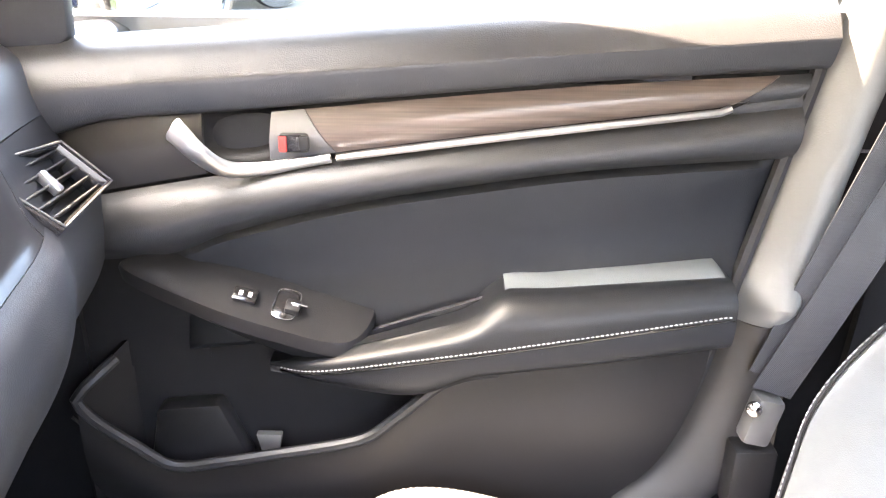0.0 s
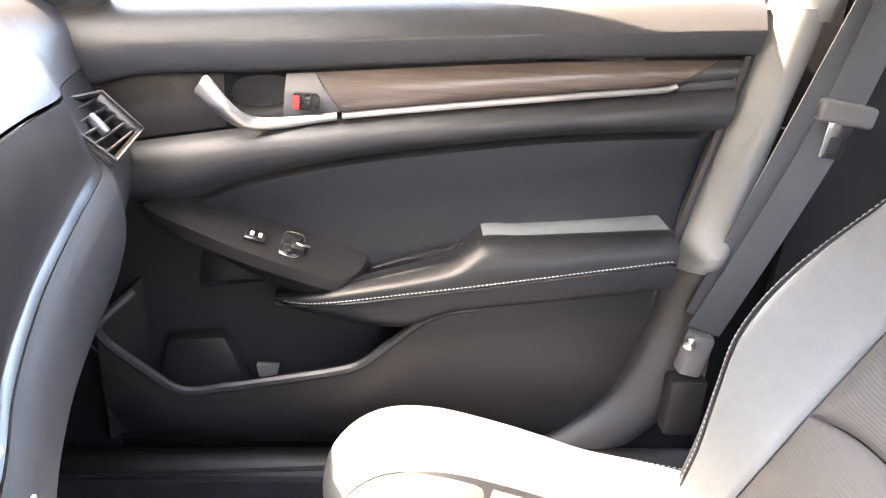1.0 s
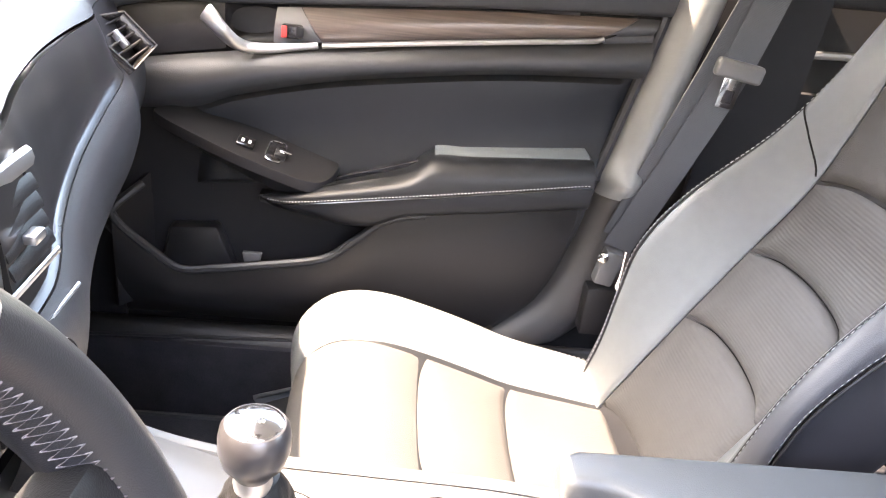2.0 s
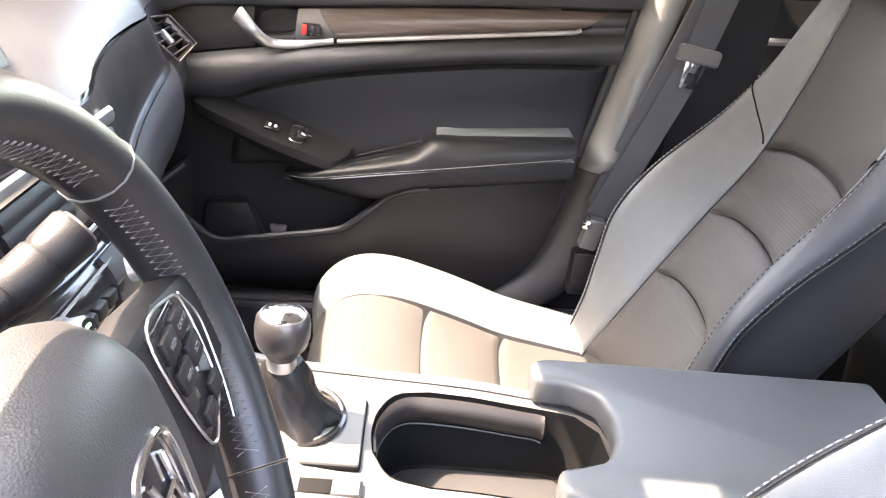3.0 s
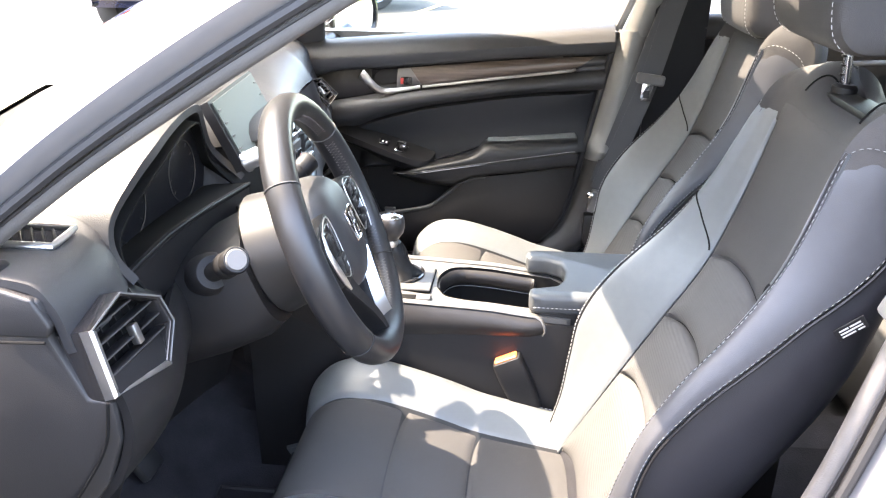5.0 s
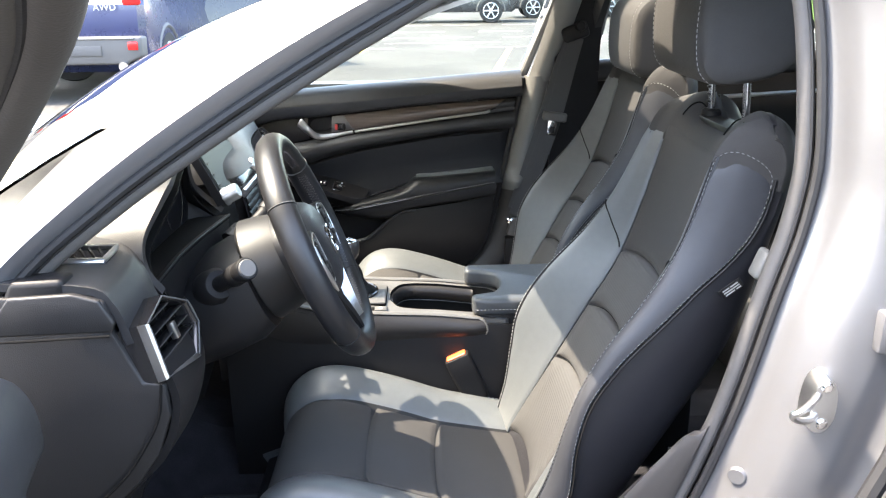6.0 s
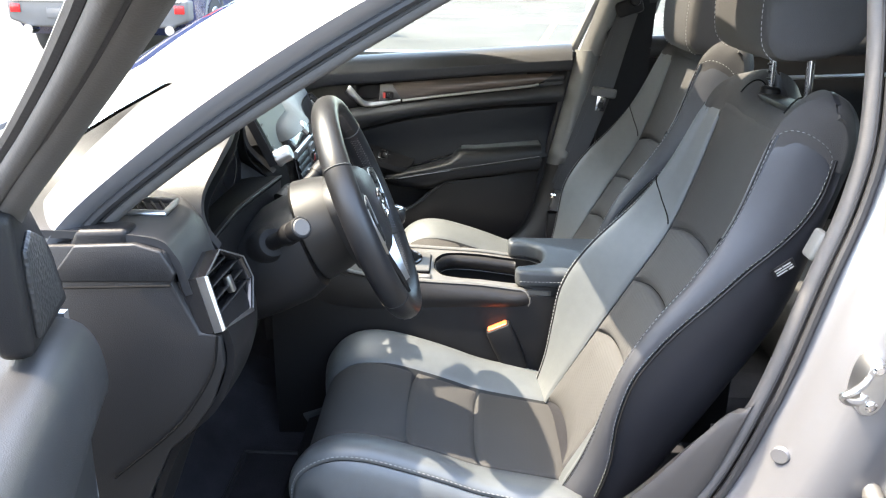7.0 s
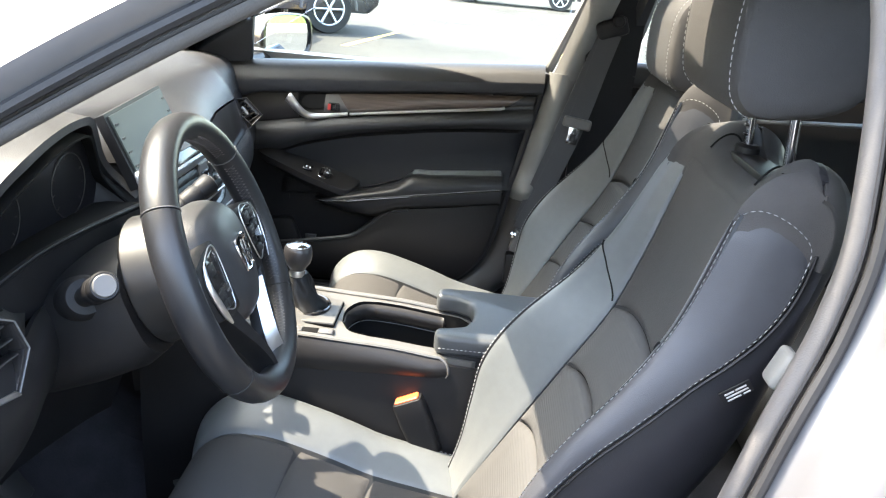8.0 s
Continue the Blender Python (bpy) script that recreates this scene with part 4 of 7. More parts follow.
def web(pts, w):
    p = spl(pts, 40)
    loops = []
    for i, q in enumerate(p):
        d = (p[min(40, i + 1)] - p[max(0, i - 1)]).normalized()
        s = d.cross(Vector((0, 1, 0))).normalized()
        n = s.cross(d)
        loops.append([q + s * w / 2 + n * 0.0008, q + s * w / 2 - n * 0.0008, q - s * w / 2 - n * 0.0008, q - s * w / 2 + n * 0.0008])
    return loft(loops)


part("webbing", web([(0.505, 0.625, 1.10), (0.485, 0.625, 1.02), (0.450, 0.625, 0.875), (0.405, 0.632, 0.735), (0.352, 0.642, 0.585)], 0.047), WEB, belt)
part("webbing", web([(0.497, 0.637, 1.09), (0.466, 0.640, 0.99), (0.424, 0.648, 0.84), (0.385, 0.652, 0.71), (0.350, 0.652, 0.60)], 0.047), WEB, belt)
part("guide_ring", rbox((0.505, 0.632, 1.112), (0.075, 0.022, 0.045), 0.010, 3, (0, -20, 0)), HARD, belt, "black belt guide")
part("ring_bolt_cover", lathe([(0, 0.012), (0.012, 0.010), (0.016, 0)], axis_pose((0.517, 0.621, 1.130), (0, -1, 0)), 14), HARD, belt)
tongue = part("tongue", rbox((0.452, 0.614, 0.882), (0.070, 0.016, 0.026), 0.006, 3, (0, 8, 0)), GREYPLASTIC, belt, "grey moulded tongue")
part("blade", prism([(0.434, 0.872), (0.462, 0.870), (0.457, 0.828), (0.430, 0.830)], 0.612, 0.615, 'y', 0.001), CHROME, tongue)
part("blade_slot", prism([(0.440, 0.855), (0.453, 0.854), (0.451, 0.836), (0.437, 0.837)], 0.6108, 0.6122, 'y', 0.0), GLOSS, tongue)
part("anchor", rbox((0.344, 0.640, 0.553), (0.032, 0.028, 0.06), 0.006, 2, (0, 12, 0)), GREYPLASTIC, belt)
part("anchor_pin", lathe([(0, 0.006), (0.008, 0.004), (0.009, 0)], axis_pose((0.330, 0.628, 0.573), (-0.3, -1, 0.3)), 12), CHROME, belt)
part("pretensioner", rbox((0.342, 0.642, 0.475), (0.05, 0.035, 0.085), 0.006), HARD, belt)

# ---------------------------------------------------------------- seats
DS = -0.364                      # the driver seat's centre line
SX = tab((0.36, 0.212), (0.47, 0.270), (0.556, 0.317), (0.665, 0.378), (0.762, 0.432), (0.87, 0.472), (0.96, 0.498), (1.03, 0.517))
# bolster height, half-width and rear edge: inboard side (1), door side (-1), which is lower and slimmer
BH = {1: tab((0.36, 0.010), (0.45, 0.030), (0.52, 0.060), (0.58, 0.085), (0.65, 0.088), (0.75, 0.068), (0.85, 0.045), (0.95, 0.030), (1.03, 0.020)),
      -1: tab((0.36, 0.0), (0.45, 0.004), (0.50, 0.014), (0.565, 0.034), (0.626, 0.048), (0.705, 0.049), (0.781, 0.037), (0.823, 0.027), (0.872, 0.018), (0.95, 0.014), (1.03, 0.014))}
BW = {1: tab((0.36, 0.178), (0.50, 0.192), (0.60, 0.197), (0.72, 0.190), (0.80, 0.178), (0.88, 0.168), (0.96, 0.160), (1.03, 0.150)),
      -1: tab((0.36, 0.160), (0.50, 0.166), (0.60, 0.170), (0.72, 0.169), (0.80, 0.164), (0.88, 0.154), (0.96, 0.148), (1.03, 0.144))}
BB = {1: tab((0.36, -0.010), (0.50, 0.020), (0.58, 0.036), (0.65, 0.037), (0.736, 0.006), (0.80, -0.022), (0.855, -0.045), (0.921, -0.068), (1.03, -0.080)),
      -1: tab((0.36, -0.06), (0.475, -0.032), (0.549, 0.006), (0.61, 0.026), (0.66, 0.026), (0.727, 0.013), (0.811, -0.020), (0.862, -0.050), (0.905, -0.070), (0.952, -0.078), (1.03, -0.070))}


def back_pt(k, side, v, inset=0.0):
    """A point of the backrest: k runs from the middle of the front (0) over the bolster's crest (4) and its rear seam (6) to the middle of the back (10)."""
    z = 0.36 + 0.635 * min(1.0, v / 0.93)
    over = min(1.0, max(0.0, (v - 0.93) / 0.07))
    c = math.cos(over * math.pi / 2)
    wi = 0.120
    h, wr, hb = BH[side](z), BW[side](z), BB[side](z)
    wo = wr + 0.022
    sec = [(-0.05, -0.011), (0.0, -0.011), (0.6 * wi, -0.009), (wi, 0.0), ((wi + wr) / 2 + 0.004, 0.55 * h), (wr - 0.003, 0.97 * h), ((wr + wo) / 2 + 0.003, (h + hb) / 2 + 0.006), (wo, hb), (wo + 0.001, (hb - 0.10) / 2),
           (wo - 0.018, -0.105), (wo - 0.07, -0.125), (0.0, -0.125), (-0.08, -0.125)]
    i = min(int(k), 10) + 1
    t = k - (i - 1)
    if i >= len(sec) - 2:
        i, t = len(sec) - 3, 1.0
    a, b, cc, d = [Vector((*sec[j], 0)) for j in (i - 1, i, i + 1, i + 2)]
    p = 0.5 * (2 * b + (cc - a) * t + (2 * a - 5 * b + 4 * cc - d) * t * t + (3 * b - a - 3 * cc + d) * t**3)
    y, hh = p.x, p.y
    hh = -0.052 + (hh + 0.052) * (0.04 + 0.96 * c)
    y *= 0.97 + 0.03 * c
    e = 0.004
    dx = (SX(z + e) - SX(z - e)) / (2 * e)
    ln = math.hypot(dx, 1)
    tx, tz = dx / ln, 1 / ln
    nx, nz = -tz, tx
    a_ = min(1.0, max(0.0, (abs(y) - 0.055) / 0.055))
    rise = (0.044 + 0.042 * a_ * a_ * (3 - 2 * a_)) * math.sqrt(max(0.05, 1 - (max(0.0, abs(y) - 0.105) / 0.078) ** 2)) * math.sin(over * math.pi / 2)
    return Vector((SX(z) + nx * (hh - inset) + tx * rise, DS + side * max(0.0, y - (inset if k > 4.6 else 0.0)), z + nz * (hh - inset) + tz * rise))


def v_of(z):
    return (z - 0.36) / 0.635 * 0.93


CU = [(0.278, 0.378), (0.19, 0.391), (0.095, 0.407), (0.03, 0.428), (-0.03, 0.447), (-0.10, 0.465), (-0.152, 0.463), (-0.190, 0.438), (-0.205, 0.395), (-0.199, 0.335), (-0.176, 0.275)]
CU_PATH = spl([(a, 0, b) for a, b in CU], 100)


def cush_pt(k, side, w):
    """A point of the seat cushion: k from the middle (0) over the bolster (5) down the side (8); w from the back to the front lip."""
    i = min(99, max(0, int(w * 100)))
    p = CU_PATH[i].lerp(CU_PATH[i + 1], w * 100 - i)
    d = (CU_PATH[min(100, i + 2)] - CU_PATH[max(0, i - 1)]).normalized()
    n = Vector((d.z, 0, -d.x))
    n = n if n.z > -0.3 and n.dot(Vector((-0.2, 0, 0.6))) > -0.6 else -n
    f = tab((0, 0.7), (0.2, 1.0), (0.55, 1.0), (0.70, 0.65), (0.85, 0.25), (1, 0.1))(w)
    pull = tab((0, 0.0), (0.6, 0.0), (0.75, -0.012), (1, -0.03))(w)
    sec = [(-0.08, 0.002), (0.0, 0.0), (0.08, 0.002), (0.124, 0.009), (0.165, 0.027), (0.202, 0.036), (0.224, 0.022), (0.238, -0.020), (0.243, -0.080), (0.238, -0.150), (0.23, -0.2)]
    i2 = min(int(k), 7) + 1
    t = k - (i2 - 1)
    a, b, c, dd = [Vector((*sec[j], 0)) for j in (i2 - 1, i2, i2 + 1, i2 + 2)]
    q = 0.5 * (2 * b + (c - a) * t + (2 * a - 5 * b + 4 * c - dd) * t * t + (3 * b - a - 3 * c + dd) * t**3)
    h = q.y * (f if q.y > 0 else 1.0 - 0.45 * max(0, (w - 0.6) / 0.4))
    return p + n * h + Vector((0, DS + side * (q.x + pull * (q.x / 0.22)), 0)) * 1.0


def w_of(x):
    return min(range(70), key=lambda i: abs(CU_PATH[i].x - x)) / 100


def front_seat():
    seat = thing("front_seat", "black car seat with grey fabric inserts and white stitching", "car seat", (0.10, DS, 0.225), "front seats")
    # backrest
    full = []
    for v in [0.93 * j / 27 for j in range(28)] + [0.93 + 0.07 * j / 10 for j in range(1, 11)]:
        full.append([back_pt(k, 1, v, 0.008) for k in np.linspace(0, 10, 28)] + [back_pt(k, -1, v, 0.008) for k in np.linspace(10, 0, 28)][1:-1])
    back = part("backrest", loft(full), BACKSHADE, seat, "black backrest, side shade put into its dark colour")
    zz = [0.40, 0.560, 0.668, 0.772]

    def seam(z0, u):
        return z0 + 0.022 * (1 - u * u)
    for a, b in zip(zz, zz[1:]):
        def ins(u, v, a=a, b=b):
            q = 1 - 2 * u
            z = seam(a, q) + 0.001 + (seam(b, q) - seam(a, q) - 0.002) * v
            return back_pt(2.00 * abs(q), 1 if q > 0 else -1, v_of(z))
        part("insert_panel", shell(lambda u, v: ins(1 - u, v), 30, 22, 0.004, 0.012, 0.0055, (-0.87, 0, 0.5)), RIBBED, back, "ribbed grey fabric insert")
        part("seam", tube([ins(1 - u, 1.0) + Vector((0.008, 0, -0.004)) for u in np.linspace(0.02, 0.98, 20)], 0.0018, 6), GAP, back)

    def upper(u, v):
        q = 1 - 2 * u
        z = seam(0.772, q) + 0.004
        vv = v_of(z) + (0.942 - v_of(z)) * v
        return back_pt(2.00 * abs(q) * (1.0 + 0.10 * v), 1 if q > 0 else -1, vv)
    part("upper_panel", shell(lambda u, v: upper(1 - u, v), 28, 36, 0.006, 0.004, 0.0045, (-0.87, 0, 0.5)), FABRIC, back, "grey fabric upper panel")
    part("top_band", shell(lambda u, v: back_pt(9.0 * abs(1 - 2 * u), 1 if u < 0.5 else -1, 0.908 + 0.0915 * v, 0.0015), 72, 18, 0.003, 0.0, 0.001, (0, 0, 1)), FABRIC, back, "grey fabric cap over the shoulders")
    for s in (1, -1):
        dart = [back_pt(0.95 + 0.5 * math.cos(t), s, 0.950 + 0.040 * math.sin(t)) + Vector((-0.001, 0, 0.002)) for t in np.linspace(0, math.pi / 2, 14)]
        part("seam", tube(dart, 0.0013, 6), GAP, back)
        part("seam", tube([back_pt(k, s, 0.972) + Vector((0, 0, 0.001)) for k in np.linspace(3.3, 3.6, 4)], 0.0008, 6), HARD, back)
    for s in (1, -1):
        def edge(v):
            return 2.02 + 0.20 * max(0.0, (v - 0.60) / 0.4)

        def bol(u, v, s=s):
            v = 0.05 + 0.885 * v
            return back_pt(edge(v) + (3.98 - edge(v)) * u, s, v)
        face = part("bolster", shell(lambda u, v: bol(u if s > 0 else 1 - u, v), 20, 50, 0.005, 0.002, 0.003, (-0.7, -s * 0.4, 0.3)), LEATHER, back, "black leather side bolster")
        # edge takes the darkened leather tone that stands for its shade
        wing = part("wing", shell(lambda u, v, s=s: back_pt(4.02 + 1.96 * (u if s > 0 else 1 - u), s, 0.05 + (0.868 + 0.030 * math.sin(math.pi * u) ** 0.6) * v), 16, 44, 0.005, 0.001, 0.004, (-0.5, s * 0.8, 0.2)), SIDESHADE, back, "black leather bolster edge, shade darkened into its colour")
        # white double seam: up the crest, over the shoulder and down the rear edge
        run = [(4.12, 0.05 + 0.875 * j / 60) for j in range(61)] + [(4.12 + 1.76 * (0.5 - 0.5 * math.cos(math.pi * j / 16)), 0.925 + 0.022 * math.sin(math.pi * j / 16)) for j in range(1, 16)]
        run += [(5.88, 0.925 - 0.875 * j / 60) for j in range(61)]
        line = [back_pt(k, s, v) for k, v in run]
        nor = [(p - Vector((SX(p.z) + 0.075, DS + s * 0.10, p.z - 0.02))).normalized() for p in line]
        part("stitching", stitches([p + n * 0.0012 for p, n in zip(line, nor)], nor, 0.0006), THREAD, wing, "white stitching")
        part("piping", tube([back_pt(k, s, v) for k, v in [(4.0, 0.05 + 0.88 * j / 60) for j in range(61)]], 0.0010, 6), HARD, wing)
        part("piping", tube([back_pt(k, s, v) for k, v in [(6.03, 0.05 + 0.88 * j / 60) for j in range(61)]], 0.0020, 6), HARD, wing)
        # shoulder seam that leaves the insert's upper corner
        seam_l = [back_pt(2.05 + 1.9 * t, s, v_of(0.778) + 0.095 * t ** 0.8) + Vector((-0.002, 0, 0.001)) for t in np.linspace(0, 1, 20)]
        part("seam", tube(seam_l, 0.0014, 6), GAP, face)
    # head restraint
    def hr_loop(y, k):
        pts = [(0.481, 1.114), (0.506, 1.102), (0.566, 1.108), (0.602, 1.124), (0.624, 1.158), (0.634, 1.184), (0.618, 1.216), (0.588, 1.258), (0.545, 1.284), (0.502, 1.282), (0.474, 1.250), (0.467, 1.195), (0.470, 1.140)]
        c = Vector((0.545, 0, 1.185))
        return [Vector((c.x + (p.x - c.x) * k, DS + y, c.z + (p.z - c.z) * k)) for p in spl([(a, 0, b) for a, b in pts], 52, True)]
    ys = [(-0.1285, 0.70), (-0.1275, 0.86), (-0.123, 0.94), (-0.112, 0.982), (-0.09, 1.0), (-0.05, 1.008), (0, 1.01), (0.05, 1.008), (0.09, 1.0), (0.112, 0.982), (0.123, 0.94), (0.1275, 0.86), (0.1285, 0.70)]
    hr = part("head_restraint", loft([hr_loop(y, k) for y, k in ys]), FABRIC, seat, "grey fabric head restraint")
    for s in (-1, 1):
        ln = [p for p in hr_loop(s * 0.110, 0.985) if p.x < 0.500]
        ln = sorted(ln, key=lambda p: p.z)
        nor = [(p - Vector((0.545, p.y, 1.185))).normalized() for p in ln]
        part("stitching", stitches([p + n * 0.0012 for p, n in zip(ln, nor)], nor, 0.0004), THREAD, hr, "white stitching")
        part("post", tube([(0.561, DS + s * 0.074, 1.115), (0.566, DS + s * 0.074, 1.04), (0.574, DS + s * 0.074, 0.985)], 0.0062, 14), CHROME, seat, "chrome head restraint post")
        part("post_guide", lathe([(0.0, 0.006), (0.012, 0.006), (0.017, 0.002), (0.017, -0.012)], axis_pose((0.567, DS + s * 0.074, 1.036), (0.1, 0, 1)), 20), HARD, seat)
        if s > 0:
            for k in range(4):
                part("post_notch", rbox((0.5585 + 0.0006 * k, DS + 0.074, 1.090 - 0.012 * k), (0.006, 0.010, 0.003), 0.0008), HARD, seat)
    part("top_gusset", prism([(0.545, DS - 0.10), (0.545, DS + 0.10), (0.585, DS + 0.085), (0.585, DS - 0.085)], 1.018, 1.031, 'z', 0.002), HARD, seat)
    # cushion
    loops = []
    for j in range(41):
        w = j / 40
        ks = np.linspace(0, 8, 22)
        lp = [cush_pt(k, 1, w) for k in ks] + [cush_pt(k, -1, w) for k in ks[::-1]][:-1]
        c = Vector((0.06, DS, 0.36))
        loops.append([p.lerp(c, 0.055) for p in lp])
    cush = part("cushion", loft(loops), VINYL, seat, "black seat cushion")
    xs = [w_of(0.268), w_of(0.098), w_of(-0.028), 0.93]
    for a, b in zip(xs, xs[1:]):
        part("insert_panel", shell(lambda u, v, a=a, b=b: cush_pt(2.0 * abs(2 * u - 1), 1 if u > 0.5 else -1, a + (b - a) * v + 0.012 * (1 - (2 * u - 1) ** 2) * (1 if b < 0.9 else 1 - v)), 28, 20, 0.006, 0.0055, 0.0035, (-0.2, 0, 1)), FABRIC, cush, "grey fabric cushion insert")
    for s in (1, -1):
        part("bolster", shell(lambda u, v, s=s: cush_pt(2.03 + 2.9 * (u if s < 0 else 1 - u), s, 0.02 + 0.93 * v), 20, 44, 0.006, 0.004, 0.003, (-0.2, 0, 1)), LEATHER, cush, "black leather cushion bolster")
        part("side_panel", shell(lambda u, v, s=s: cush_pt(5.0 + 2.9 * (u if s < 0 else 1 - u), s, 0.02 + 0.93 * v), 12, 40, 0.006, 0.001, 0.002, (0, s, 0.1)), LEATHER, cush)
        ln = [cush_pt(4.9, s, 0.04 + 0.82 * j / 60) for j in range(61)]
        part("stitching", stitches([p + Vector((0, 0, 0.0042)) for p in ln], (0, 0, 1), 0.0009), THREAD, cush, "white stitching")
    # base
    part("base", rbox((0.07, DS, 0.285), (0.42, 0.42, 0.09), 0.02, 3), HARD, seat)
    for s in (-1, 1):
        part("rail", rbox((0.07, DS + s * 0.19, 0.232), (0.52, 0.035, 0.03), 0.004), GREYPLASTIC, seat)
        part("side_cover", rbox((0.20, DS + s * 0.246, 0.315), (0.34, 0.03, 0.11), 0.013, 3, (0, 4, 0)), HARD, seat)
    tag = part("airbag_tag", rbox((0.520, DS - 0.199, 0.822), (0.036, 0.0022, 0.016), 0.0006, 1, (0, -38, 0)), HARD, seat, "small black fabric tag with pale print")
    for a, w, r in ((-0.0075, 0.011, 0.0035), (0.0060, 0.013, 0.0035), (0.0, 0.026, -0.0005), (-0.005, 0.016, -0.0045), (0.0095, 0.008, -0.0045)):
        part("print_bar", rbox((0.520 + 0.788 * a - 0.616 * r, DS - 0.2006, 0.822 + 0.616 * a + 0.788 * r), (w, 0.001, 0.0020), 0.0003, 1, (0, -38, 0)), THREAD, tag)
    return seat


seat1 = front_seat()
seat2 = copy_thing(seat1, Matrix.Translation((0.10 + 0.091, DS + 0.716, 0.225 + 0.010)))
# the passenger's head restraint is pushed down
for child in seat2.children:
    if child.name.startswith(("head_restraint", "post")) and not child.name.startswith("post_guide"):
        child.location.z -= 0.082
tagged(seat2, "black car seat, grey fabric inserts, head restraint pushed down")

# ---------------------------------------------------------------- steering wheel and column
W = axis_pose((-0.101, D, 0.840), (0.9240, 0.0776, 0.3746))
wheel = thing("steering_wheel", "black leather three-spoke steering wheel with satin trim", "steering wheel", (-0.107, D, 0.838))


def wp(x, y, z=0.0):
    return W @ Vector((x, y, z))


def rim_arc(a0, a1, n, r):
    loops = []
    for i in range(n + 1):
        a = radians(a0 + (a1 - a0) * i / n)
        c = Vector((math.cos(a), math.sin(a), 0))
        loops.append([W @ (c * (0.1790 + r * 0.92 * math.cos(t)) + Vector((0, 0, r * 1.08 * math.sin(t)))) for t in (2 * math.pi * j / 16 for j in range(16))])
    return loft(loops)


for a0, a1, m_, lb in ((38, 142, RIM, "smooth black leather rim"), (142.6, 217.4, RIM, "smooth leather grip"), (218, 322, RIM, "smooth black leather rim"), (322.6, 397.4, RIM, "smooth leather grip")):
    part("rim", rim_arc(a0, a1, 48, 0.0203), m_, wheel, lb)
for a in (38, 142, 217.7, 322.3):
    part("rim_seam", tube([W @ (Vector((math.cos(radians(a)), math.sin(radians(a)), 0)) * (0.1790 + 0.0190 * math.cos(t)) + Vector((0, 0, 0.0222 * math.sin(t)))) for t in (2 * math.pi * j / 16 for j in range(16))], 0.0008, 6, True), GREYPLASTIC if a < 180 else HARD, wheel)
for a0, a1 in ((-34, 34), (44, 74), (146, 214), (292, 318)):
    n = int((a1 - a0) / 1.9)
    for side in (-1, 1):
        zig = []
        for i in range(n + 1):
            a = radians(a0 + (a1 - a0) * i / n)
            th = math.pi - 0.32 * (side if i % 2 else -side) - 0.20
            zig.append(W @ (Vector((math.cos(a), math.sin(a), 0)) * (0.1790 + 0.0190 * math.cos(th)) + Vector((0, 0, 0.0222 * math.sin(th)))))
        part("cross_stitching", tube(zig, 0.00048, 4), STITCHGREY, wheel, "grey cross stitching on the inner edge of the rim")
# hub with its cover
def hub_loop(k, z, kx=1.0):
    pts = [(-0.070, 0.040), (-0.045, 0.066), (0.0, 0.072), (0.045, 0.066), (0.070, 0.040), (0.066, -0.010), (0.048, -0.060), (0.022, -0.082), (-0.022, -0.082), (-0.048, -0.060), (-0.066, -0.010)]
    return [wp(p.x * k * kx, p.y * k, z) for p in spl([(a, b, 0) for a, b in pts], 44, True)]


hubc = part("hub_cover", loft([hub_loop(1.06, -0.050, 1.12), hub_loop(1.10, -0.034, 1.16), hub_loop(1.08, -0.020, 1.14), hub_loop(1.03, -0.008, 1.06), hub_loop(0.97, 0.003, 1.0), hub_loop(0.85, 0.012), hub_loop(0.66, 0.0185), hub_loop(0.35, 0.0215), hub_loop(0.02, 0.022)]), SOFT, wheel, "grained airbag cover")
em = [(-0.021, 0.020), (0.021, 0.020), (0.0185, -0.014), (0.012, -0.021), (-0.012, -0.021), (-0.0185, -0.014)]
part("emblem_ring", tube([wp(a, b, 0.0232) for a, b in [(p.x, p.y) for p in spl([(x, y, 0) for x, y in em], 36, True)]], 0.0022, 8, True), CHROME, hubc, "chrome emblem outline")
part("emblem_plate", loft([[wp(p.x * 0.9, p.y * 0.9, z) for p in spl([(x, y, 0) for x, y in em], 36, True)] for z in (0.017, 0.0222)]), GLOSS, hubc)
for s in (-1, 1):
    part("emblem_bar", tube([wp(s * 0.0115, 0.015, 0.0238), wp(s * 0.0085, 0.0, 0.0242), wp(s * 0.0095, -0.016, 0.0238)], 0.0019, 8), CHROME, hubc)
part("emblem_bar", tube([wp(-0.008, 0.001, 0.0240), wp(0.008, 0.001, 0.0240)], 0.0017, 8), CHROME, hubc)
WL = W @ Matrix.Rotation(radians(5), 4, 'Z')     # the wheel is turned a little to the left


def along(*pts):
    """A smooth line through points, asked for by 0 to 1."""
    line = spl([(a, b, 0) for a, b in pts], 20)
    return lambda t: line[round(20 * t)]


